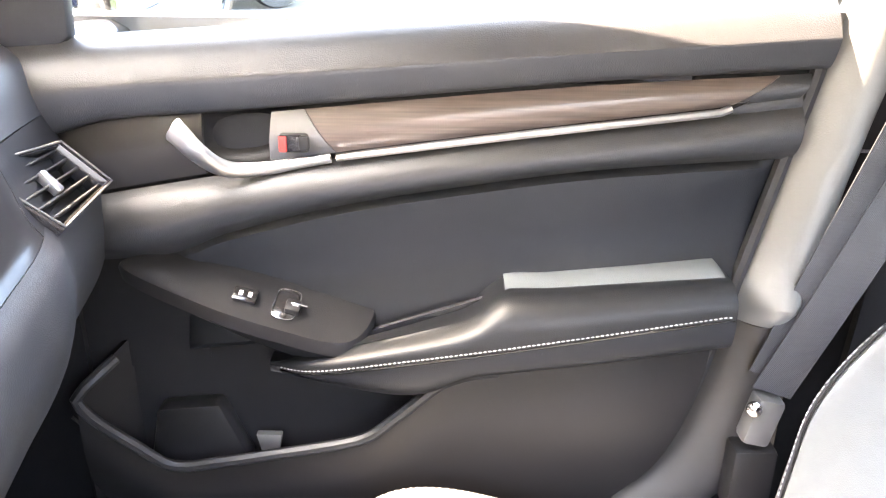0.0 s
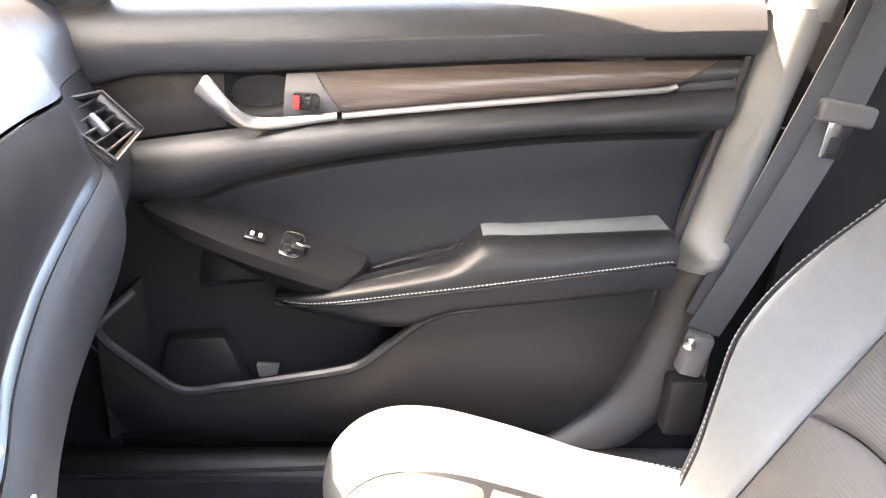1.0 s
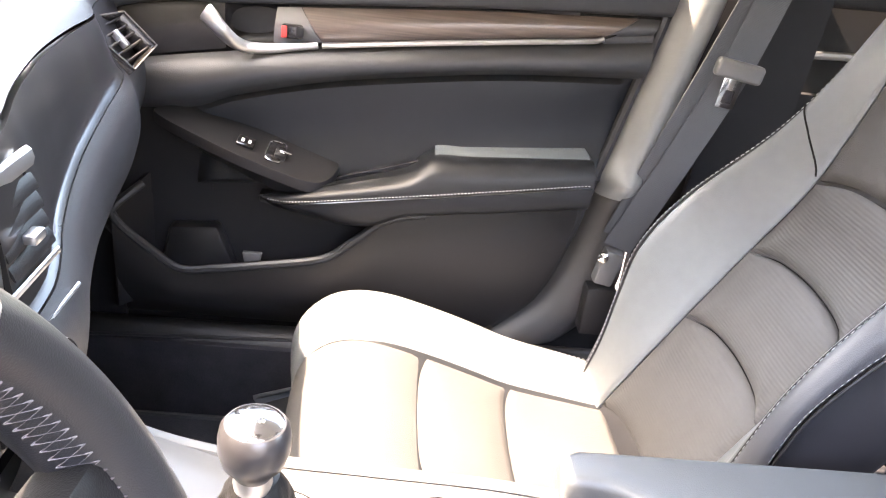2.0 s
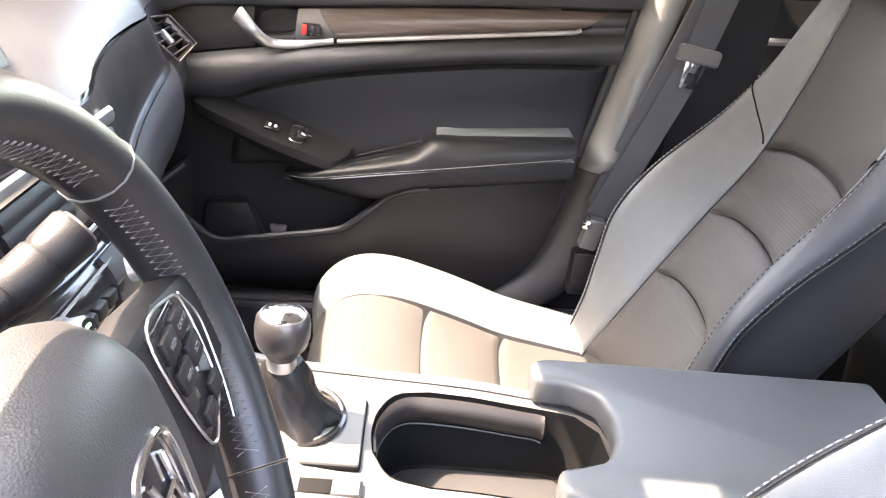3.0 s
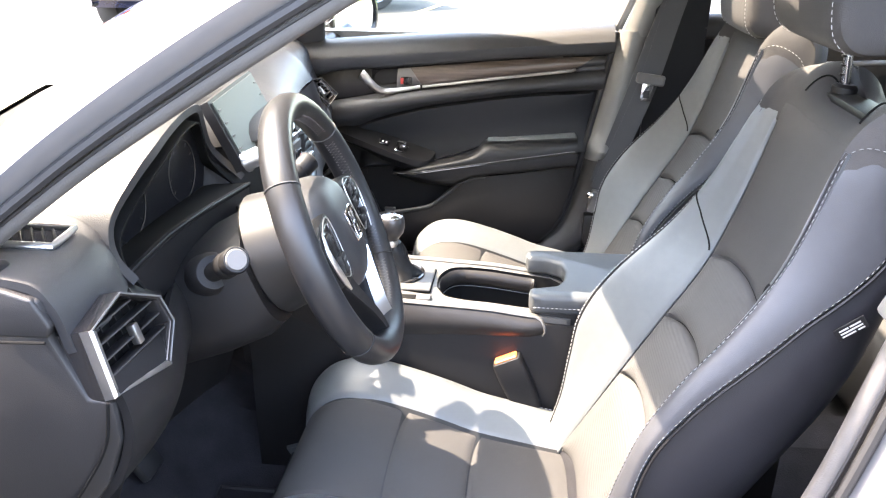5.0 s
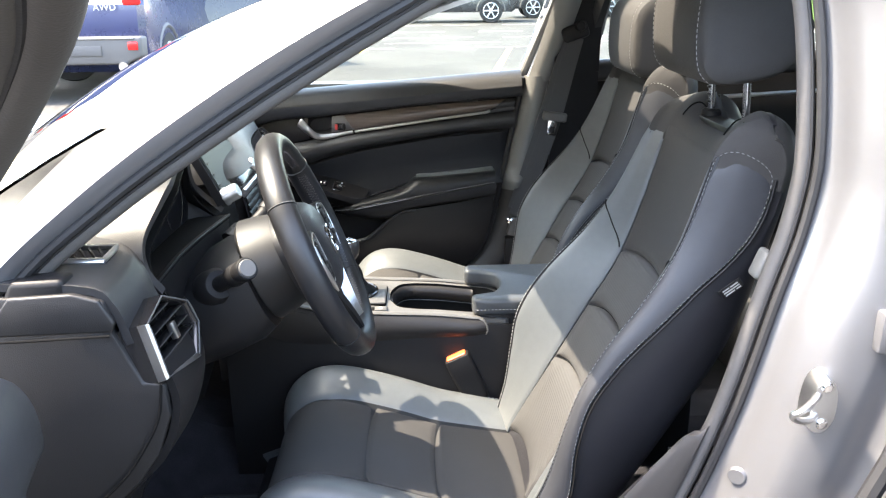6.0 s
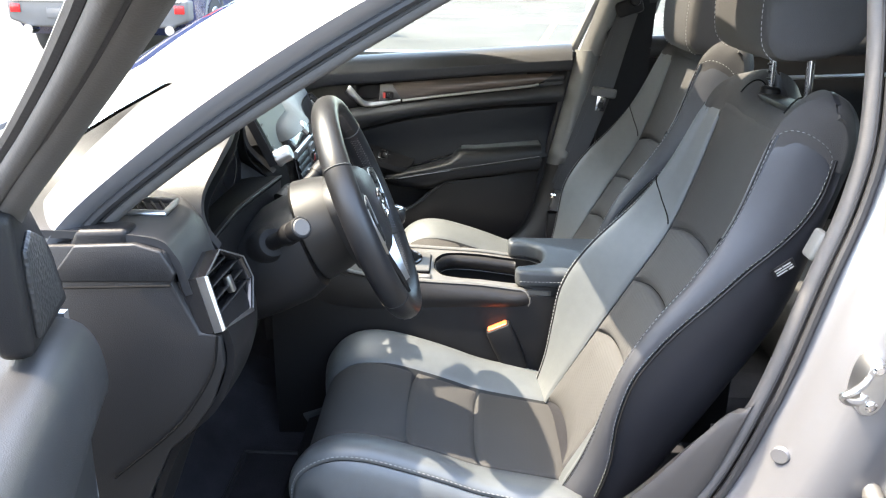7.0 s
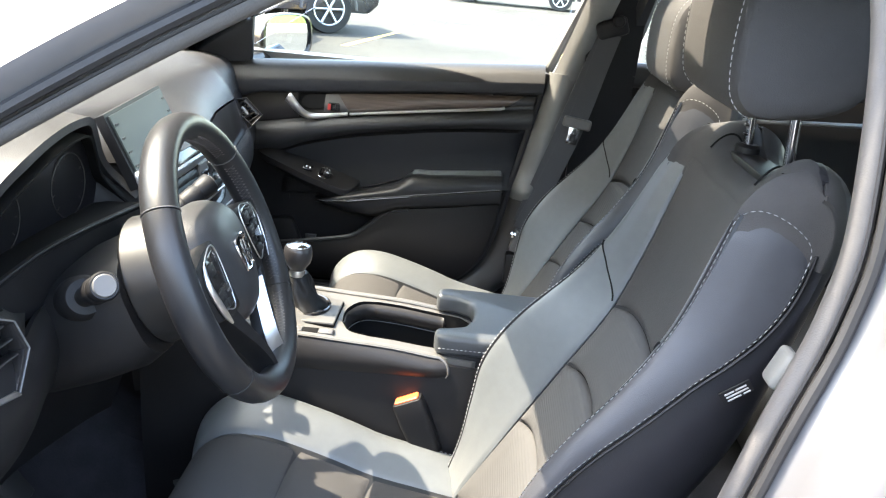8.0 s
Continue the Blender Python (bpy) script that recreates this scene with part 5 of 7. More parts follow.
ARM = (along((0.118, -0.032), (0.085, -0.075), (0.055, -0.115), (0.037, -0.150), (0.034, -0.168)), along((0.090, -0.020), (0.066, -0.066), (0.044, -0.104), (0.029, -0.136), (0.027, -0.164)), along((0.076, -0.026), (0.056, -0.068), (0.035, -0.102), (0.014, -0.134), (0.008, -0.164)))
BZ = [(0.074, 0.038), (0.120, 0.036), (0.132, 0.022), (0.126, -0.022), (0.110, -0.034), (0.080, -0.036)]
for s in (-1, 1):
    # side spoke, button panel and lower spoke
    sp = [(0.050, 0.046), (0.105, 0.043), (0.170, 0.030), (0.170, -0.028), (0.125, -0.040), (0.085, -0.052), (0.050, -0.052)]
    bm = prism([(s * a, b) for a, b in sp], -0.020, 0.010, 'z', 0.006)
    bmesh.ops.transform(bm, matrix=W, verts=bm.verts)
    spk = part("spoke", bm, HARD, wheel)
    bz = [(a * (1.0 if s > 0 else 0.94), b) for a, b in BZ]
    part("button_bezel", tube([wp(s * p.x, p.y, 0.0125) for p in spl([(a, b, 0) for a, b in bz], 40, True)], 0.0009, 6, True), SATIN, spk, "thin satin bezel")
    bm = prism([(s * a, b) for a, b in bz], 0.009, 0.0125, 'z', 0.001)
    bmesh.ops.transform(bm, matrix=W, verts=bm.verts)
    bp_ = part("button_panel", bm, GLOSS, spk)
    words = (("RES/+", 0.088, 0.024), ("SET/-", 0.112, 0.006), ("CANCEL", 0.110, 0.025), ("MAIN", 0.088, 0.004)) if s > 0 else (("+", 0.112, 0.022), ("-", 0.112, -0.012), ("MODE", 0.090, -0.014))
    for wd, x, y in words:
        bm = rbox((s * x, y, 0.0145), (0.021, 0.015, 0.005), 0.002)
        bmesh.ops.transform(bm, matrix=W, verts=bm.verts)
        bt = part("button", bm, HARD, bp_)
        bt["label"] = "black wheel button with white print"
        writing(wd, 0.0046, W @ Matrix.Translation((s * x, y, 0.0172)), GREYPLASTIC, bp_)
    for k in range(2):
        bm = rbox((s * (0.094 + 0.022 * k), -0.026 + 0.004 * k, 0.0145), (0.018, 0.011, 0.005), 0.002)
        bmesh.ops.transform(bm, matrix=W, verts=bm.verts)
        part("button", bm, HARD, bp_)
    # arm of the lower spoke: its sloped inner face is satin
    def arm_row(t, s=s):
        o, r, i = (q(t) for q in ARM)
        return [s * o.x, o.y], [s * r.x, r.y], [s * i.x, i.y]

    arm_loops, face_lo, face_hi = [], [], []
    for k in range(21):
        o, r, i = arm_row(k / 20)
        arm_loops.append([WL @ Vector((o[0], o[1], -0.022)), WL @ Vector((o[0], o[1], 0.003)), WL @ Vector((o[0] * 0.9 + r[0] * 0.1, o[1] * 0.9 + r[1] * 0.1, 0.007)), WL @ Vector((r[0], r[1], 0.0095)), WL @ Vector((i[0], i[1], -0.008)), WL @ Vector((i[0], i[1], -0.022))])
        face_hi.append(WL @ Vector((r[0] * 0.9 + i[0] * 0.1, r[1] * 0.9 + i[1] * 0.1, 0.0088)))
        face_lo.append(WL @ Vector((i[0], i[1], -0.007)))
    lsp = part("lower_spoke", loft(arm_loops), HARD, wheel, "dark arm of the lower spoke")
    part("spoke_trim", shell(lambda u, v: face_hi[5 + round(15 * u)].lerp(face_lo[5 + round(15 * u)], v), 15, 4, 0.002), SATIN, lsp, "broad satin silver spoke trim")

for s in (-1, 1):
    part("spoke_edge", tube([wp(s * p.x, p.y, 0.015) for p in spl([(0.127, 0.034, 0), (0.137, 0.012, 0), (0.131, -0.016, 0), (0.123, -0.036, 0), (0.116, -0.048, 0)], 30)], lambda t, s=s: (0.0016 + 0.0030 * math.sin(math.pi * t)) if s < 0 else 0.0010 + 0.0006 * math.sin(math.pi * t), 8, flat=0.6), SATIN, wheel, "satin silver spoke edge")

column = thing("steering_column", "black plastic steering column shroud with stalks", "steering column", (-0.24, D, 0.74))
loops = []
for d, r, sx, off in ((0.040, 0.060, 1.0, 0.0), (0.046, 0.076, 1.0, 0), (0.075, 0.084, 1.0, 0), (0.104, 0.088, 1.0, 0), (0.110, 0.083, 1.0, 0.0)):
    loops.append([wp(math.cos(a) * r * sx, math.sin(a) * r + off, -d) for a in (2 * math.pi * j / 36 for j in range(36))])
part("clock_spring_cover", loft(loops), COLLAR, column, "satin dark grey collar behind the wheel")
loops = []
for d, wx, hy, off in ((0.108, 0.100, 0.075, -0.012), (0.135, 0.108, 0.082, -0.016), (0.20, 0.104, 0.080, -0.022), (0.27, 0.092, 0.070, -0.03), (0.30, 0.085, 0.062, -0.03)):
    loops.append([wp(wx * (abs(math.cos(a)) ** 0.7) * (1 if math.cos(a) > 0 else -1), hy * (abs(math.sin(a)) ** 0.7) * (1 if math.sin(a) > 0 else -1) + off, -d) for a in (2 * math.pi * j / 40 for j in range(40))])
part("shroud", loft(loops), HARD, column, "black column shroud")
for s, tip in ((-1, (-0.178, -0.560, 0.868)), (1, (-0.186, -0.190, 0.885))):
    base = Vector((-0.252, -0.472, 0.806)) if s < 0 else Vector((-0.252, D + 0.10, 0.820))
    d = (Vector(tip) - base).normalized()
    base += d * 0.014
    L_ = (Vector(tip) - base).length
    stalk = part("stalk", lathe([(0.0, -0.01), (0.013, -0.01), (0.012, L_ * 0.45), (0.014, L_ * 0.5), (0.0, L_ * 0.5)], axis_pose(base, d), 20), HARD, column, "black control stalk")
    part("twist_grip", lathe([(0.0, L_ * 0.5), (0.0150, L_ * 0.5), (0.0165, L_ * 0.56), (0.0165, L_ * 0.74), (0.0150, L_ * 0.76), (0.0160, L_ * 0.79), (0.0170, L_ * 0.97), (0.0150, L_), (0.0, L_)], axis_pose(base, d), 28), HARD, stalk)
    part("end_cap", lathe([(0.0, L_ + 0.002), (0.0120, L_ + 0.002), (0.0135, L_), (0.0135, L_ - 0.004)], axis_pose(base, d), 24), GREYPLASTIC, stalk, "grey end cap")
    part("stalk_boot", lathe([(0.0, 0.010), (0.022, 0.008), (0.028, 0.0), (0.030, -0.030), (0.0, -0.030)], axis_pose(base, d), 28), HARD, column)

# ---------------------------------------------------------------- dashboard
dash = thing("dashboard", "black soft-touch dashboard with satin silver vents", "dashboard", (-0.45, 0.0, 0.40))


def dash_section(y):
    """Outline of the dash at y: from the windscreen down to the knee panel."""
    rx = tab((-0.74, -0.262), (-0.62, -0.262), (-0.50, -0.30), (-0.37, -0.33), (-0.20, -0.30), (-0.10, -0.262), (0.0, -0.255), (0.06, -0.258), (0.10, -0.268), (0.15, -0.285), (0.22, -0.304), (0.30, -0.321), (0.40, -0.333), (0.47, -0.338), (0.53, -0.360), (0.68, -0.392))(y)
    hood_ = math.exp(-((y - D) / 0.19) ** 4)
    tz = 0.945 + 0.012 * (1 - (y / 0.7) ** 2) + 0.012 * hood_
    cz = tab((-0.74, 0.800), (-0.5, 0.79), (-0.37, 0.775), (-0.1, 0.770), (0.08, 0.772), (0.15, 0.780), (0.30, 0.788), (0.40, 0.800), (0.5, 0.816), (0.68, 0.812))(y)
    tz -= tab((-0.74, 0.042), (-0.645, 0.040), (-0.57, 0.030), (-0.50, 0.012), (-0.40, 0.0))(y)
    back = tab((-0.74, -0.050), (-0.62, -0.052), (-0.55, -0.058), (-0.37, -0.085), (-0.1, -0.115), (0.08, -0.115), (0.3, -0.09), (0.66, -0.05))(y)
    return [(-0.80, 0.900), (-0.68, tz - 0.008), (-0.54, tz + 0.006), (rx + back - 0.035 - 0.06 * hood_, tz + 0.002), (rx + back + 0.004 - 0.06 * hood_, tz - 0.018), (rx - 0.030 - 0.07 * hood_, tz - 0.062 - 0.006), (rx - 0.012, cz + 0.018), (rx, cz), (rx + 0.012, cz - 0.020), (rx + 0.014, cz - 0.060), (rx - 0.010, cz - 0.120), (rx - 0.070, cz - 0.190), (rx - 0.130, cz - 0.34)]


def dash_pt(k, y):
    s = dash_section(y)
    i = min(int(k), len(s) - 2)
    t = k - i
    g = lambda j: Vector((s[max(0, min(len(s) - 1, j))][0], y, s[max(0, min(len(s) - 1, j))][1]))
    a, b, c, d = g(i - 1), g(i), g(i + 1), g(i + 2)
    return 0.5 * (2 * b + (c - a) * t + (2 * a - 5 * b + 4 * c - d) * t * t + (3 * b - a - 3 * c + d) * t**3)


part("top_pad", shell(lambda u, v: dash_pt(5.0 * v, -0.735 + 1.415 * u), 90, 30, 0.01), SOFT, dash, "soft grained dash top")
part("trim_band", shell(lambda u, v: dash_pt(5.03 + 1.94 * v, 0.02 + 0.47 * u) + Vector((0.002, 0, 0)), 40, 10, 0.008), DASHTRIM, dash, "dark satin dash trim")
part("bright_line", tube([dash_pt(7.0, 0.02 + 0.50 * u) + Vector((0.003, 0, 0.0)) for u in np.linspace(0, 1, 40)], 0.0022, 6), CHROME, dash, "thin chrome line")
part("knee_pad", shell(lambda u, v: dash_pt(7.04 + 2.9 * v, -0.02 + 0.70 * u), 50, 20, 0.01), SOFT, dash, "padded lower dash roll")
part("glove_box", shell(lambda u, v: dash_pt(10.0 + 1.95 * v, 0.14 + 0.52 * u) + Vector((-0.006, 0, 0)), 30, 14, 0.01), HARD, dash, "black glove box lid")
part("end_band", shell(lambda u, v: dash_pt(5.02 + 2.0 * v, 0.49 + 0.19 * u), 12, 10, 0.01), HARD, dash)
part("driver_knee_panel", shell(lambda u, v: dash_pt(7.0 + 4.95 * v, -0.735 + 0.60 * u), 40, 24, 0.01), HARD, dash, "black knee panel below the wheel")
part("driver_fascia", shell(lambda u, v: dash_pt(5.02 + 2.0 * v, -0.605 + 0.47 * u) + Vector((-0.07 * (1 - 0.8 * v) * math.exp(-((-0.605 + 0.47 * u - D) / 0.17) ** 6), 0, 0)), 40, 10, 0.008), HARD, dash)
part("end_cap", prism([(-0.46, 0.900), (-0.345, 0.904), (-0.310, 0.895), (-0.302, 0.868), (-0.306, 0.855), (-0.276, 0.786), (-0.250, 0.783), (-0.249, 0.738), (-0.270, 0.682), (-0.300, 0.640), (-0.334, 0.608), (-0.366, 0.540), (-0.394, 0.462), (-0.55, 0.44), (-0.70, 0.42), (-0.74, 0.80)], -0.742, -0.722, 'y', 0.004), ENDCAP, dash, "plain black dash end cap")
part("cap_cheek", prism([(-0.46, 0.852), (-0.304, 0.856), (-0.299, 0.868), (-0.314, 0.897), (-0.345, 0.906), (-0.42, 0.902)], -0.745, -0.735, 'y', 0.003, 3), ENDCAP, dash, "raised black cheek at the dash end")
part("cap_corner", prism([(-0.45, 0.858), (-0.372, 0.856), (-0.356, 0.905), (-0.354, 0.922), (-0.42, 0.920)], -0.738, -0.700, 'y', 0.008, 3), HARD, dash, "black trim corner beside the pillar")
part("cap_crease", tube([(-0.44, -0.748, 0.847), (-0.38, -0.749, 0.850), (-0.305, -0.748, 0.853)], 0.0015, 6), GAP, dash)
part("cap_edge", tube(spl([(-0.253, -0.746, 0.786), (-0.262, -0.746, 0.738), (-0.288, -0.746, 0.690), (-0.325, -0.746, 0.642), (-0.412, -0.746, 0.565)], 24), 0.0018, 6), GAP, dash)


# instrument hood and cluster
HOOD_LIP = spl([(-0.288, -0.585, 0.850), (-0.303, -0.594, 0.882), (-0.306, -0.586, 0.918), (-0.292, -0.548, 0.955), (-0.288, -0.500, 0.974), (-0.300, -0.430, 0.981), (-0.315, -0.360, 0.981), (-0.328, -0.300, 0.977), (-0.339, -0.250, 0.968), (-0.347, -0.224, 0.942), (-0.343, -0.208, 0.896), (-0.303, -0.196, 0.848)], 48)


def hood_f(u, v):
    lip = HOOD_LIP[round(48 * u)]
    back = tab((-0.60, 0.905), (-0.52, 0.938), (-0.40, 0.962), (-0.25, 0.962), (-0.19, 0.945))(lip.y)
    return -0.50 + (lip.x + 0.50) * v, lip.y, back + (lip.z - back) * v ** 1.5 + 0.010 * math.sin(v * math.pi) * min(1.0, max(0.0, (lip.z - 0.90) / 0.06))


part("instrument_hood", shell(hood_f, 48, 14, 0.012), SOFT, dash, "arched instrument hood")
# near-black sheet added below the hood to paint the shade inside it
part("hood_shade", shell(lambda u, v: (hood_f(u, v)[0] + 0.002, -0.390 + (hood_f(u, v)[1] + 0.390) * 0.955, hood_f(u, v)[2] - 0.016), 48, 10, 0.003), GAP, dash, "dark sheet that paints the shade under the hood")
clu_top = [(-0.5750 + 0.3725 * k / 20, 0.915 + 0.060 * (1 - abs(k / 10 - 1) ** 3.2)) for k in range(21)]
clu = part("instrument_display", prism([(-0.2025, 0.828), (-0.5750, 0.828)] + clu_top, -0.382, -0.360, 'x', 0.0), CLUSTER, dash, "unlit dark instrument display")
for yc in (-0.455, -0.285):
    part("dial_ring", tube([(-0.3585, yc + 0.046 * math.cos(a), 0.888 + 0.046 * math.sin(a)) for a in (2 * math.pi * j / 40 for j in range(40))], 0.0007, 6, True), GREYDARK, clu)
    for j in range(9):
        a = radians(-40 + 260 * j / 8)
        part("dial_mark", rbox((-0.3595, yc + 0.040 * math.cos(a), 0.888 + 0.040 * math.sin(a)), (0.0008, 0.0012, 0.005), 0.0, 1, (math.degrees(a) - 90, 0, 0)), GREYDARK, clu)
LIP = spl([(-0.310, -0.580, 0.846), (-0.302, -0.530, 0.856), (-0.296, -0.475, 0.863), (-0.287, -0.400, 0.865), (-0.284, -0.300, 0.857), (-0.286, -0.205, 0.846)], 30)
# floor coloured near black for the shade under the hood
part("cluster_floor", shell(lambda u, v: Vector((-0.392, -0.575 + 0.375 * u, 0.838)).lerp(LIP[round(30 * u)], v), 30, 6, 0.006, face=(0, 0, 1)), GAP, dash, "cluster floor, hood shade put into its black")
part("cluster_lip", tube(LIP, 0.0022, 6), HARD, dash)
part("lip_fascia", shell(lambda u, v: LIP[round(30 * u)] + Vector((-0.006 * v, 0, -0.075 * v)), 30, 6, 0.006, face=(1, 0, 0)), HARD, dash)

# centre screen with its knobs
SA, SB = Vector((-0.340, -0.200, 0.973)), Vector((-0.350, 0.022, 0.982))
SC, SD = Vector((-0.292, -0.200, 0.872)), Vector((-0.300, 0.022, 0.880))
screen = thing("touch_screen", "dark standing touch screen with two silver knobs", "screen", (-0.30, -0.08, 0.85))


def scr(u, v, d=0.0):
    p = SA.lerp(SB, u).lerp(SC.lerp(SD, u), v)
    n = (SB - SA).cross(SC - SA).normalized()
    n = n if n.x > 0 else -n
    return p + n * d


sn = (scr(0, 0, 1) - scr(0, 0)).normalized()
part("casing", shell(lambda u, v: scr(-0.02 + 1.04 * (1 - u), -0.03 + 1.06 * v, -0.001), 8, 8, 0.016), HARD, screen)
part("display", shell(lambda u, v: scr(0.02 + 0.96 * (1 - u), 0.02 + 0.96 * v, 0.0025), 8, 8, 0.003), SCREEN, screen, "dark glossy display glass")
for k in range(4):
    for s in (0.06, 0.94):
        part("key_mark", rbox(scr(s, 0.16 + 0.20 * k, 0.0031), (0.0012, 0.010, 0.0035), 0.0, 1), GREYPLASTIC, screen)
for u in (0.06, 0.94):
    part("knob", lathe([(0.0, 0.026), (0.013, 0.026), (0.0155, 0.022), (0.0155, 0.004), (0.018, 0.0), (0.018, -0.004)], axis_pose(scr(u, 0.96, 0.002), sn), 28), SATIN, screen, "satin silver knob")
# centre stack
stack = thing("centre_stack", "black and satin centre stack with air vents and climate knobs", "centre stack", (-0.24, 0.0, 0.62))
part("face", shell(lambda u, v: dash_pt(4.9 + 3.6 * v, 0.105 - 0.24 * u) + Vector((0.006, 0, 0)), 20, 24, 0.02), GLOSS, stack)
face_x = tab((0.70, -0.241), (0.75, -0.243), (0.77, -0.254), (0.79, -0.265), (0.83, -0.275), (0.89, -0.285))


def on_stack(y, z, d=0.010):
    return Vector((face_x(z) + d, y, z))


for z in (0.868, 0.795):
    part("satin_line", tube([on_stack(y, z) for y in np.linspace(-0.134, 0.092, 16)], 0.0085 if z > 0.85 else 0.0030, 8, flat=0.6, up=(1, 0, 0)), SATIN, stack, "long satin vent edging")
part("chrome_line", tube([on_stack(y, 0.768) for y in np.linspace(-0.134, 0.090, 16)], 0.0016, 6), SATIN, stack, "thin satin line")
for y0, y1 in ((-0.130, -0.028), (0.022, 0.088)):
    part("vent_well", shell(lambda u, v, a=y0, b=y1: on_stack(a + (b - a) * u, 0.803 + 0.056 * v, 0.0075), 4, 4, 0.003, face=(1, 0, 0)), CARPET, stack)
    for k in range(4):
        part("vent_slat", tube([on_stack(y0, 0.810 + 0.014 * k, 0.012), on_stack(y1, 0.810 + 0.014 * k, 0.012)], 0.0065, 8, flat=0.2, up=(0.9, 0, 0.4)), HARD, stack)
    part("vent_tab", rbox(on_stack((y0 + y1) / 2, 0.824, 0.018), (0.010, 0.018, 0.008), 0.002), SATIN, stack)
part("vent_divider", rbox(on_stack(-0.003, 0.831, 0.008), (0.010, 0.046, 0.066), 0.003), GREYPLASTIC, stack)
part("hazard_button", rbox(on_stack(-0.006, 0.836, 0.014), (0.008, 0.030, 0.026), 0.003), GLOSS, stack)
hz = prism([(-0.013, 0.829), (0.001, 0.829), (-0.006, 0.842)], face_x(0.836) + 0.018, face_x(0.836) + 0.0188, 'x', 0.0)
part("hazard_mark", hz, RED, stack, "small red hazard triangle mark")
for y in (-0.105, 0.016):
    c = on_stack(y, 0.746, -0.002)
    kn = part("climate_knob", lathe([(0.0, 0.022), (0.0125, 0.022), (0.0145, 0.019), (0.0150, 0.006), (0.018, 0.002), (0.018, -0.004)], axis_pose(c, (0.90, 0, 0.35)), 32), SATIN, stack, "knurled satin climate knob")
    part("knob_face", lathe([(0.0, 0.0232), (0.0118, 0.0232), (0.0118, 0.021)], axis_pose(c, (0.90, 0, 0.35)), 28), GLOSS, kn)
    led = axis_pose(c, (0.90, 0, 0.35)) @ Matrix.Translation((0.0, 0.006, 0.0236))
    bm = rbox((0, 0, 0), (0.006, 0.0022, 0.0008), 0.0)
    bmesh.ops.transform(bm, matrix=led, verts=bm.verts)
    part("indicator", bm, glow("green_indicator", (0.05, 0.75, 0.2), 1.5), kn, "small lit green indicator")
    for k in range(2):
        bm = rbox((0, -0.002 - 0.006 * k, 0), (0.014, 0.003, 0.0005), 0.0)
        bmesh.ops.transform(bm, matrix=axis_pose(c, (0.90, 0, 0.35)) @ Matrix.Translation((0, 0, 0.0234)), verts=bm.verts)
        part("print_bar", bm, GREYPLASTIC, kn)
for k in range(4):
    part("climate_button", rbox(on_stack(-0.078 + 0.022 * k, 0.744, 0.006), (0.010, 0.019, 0.014), 0.003), HARD, stack)


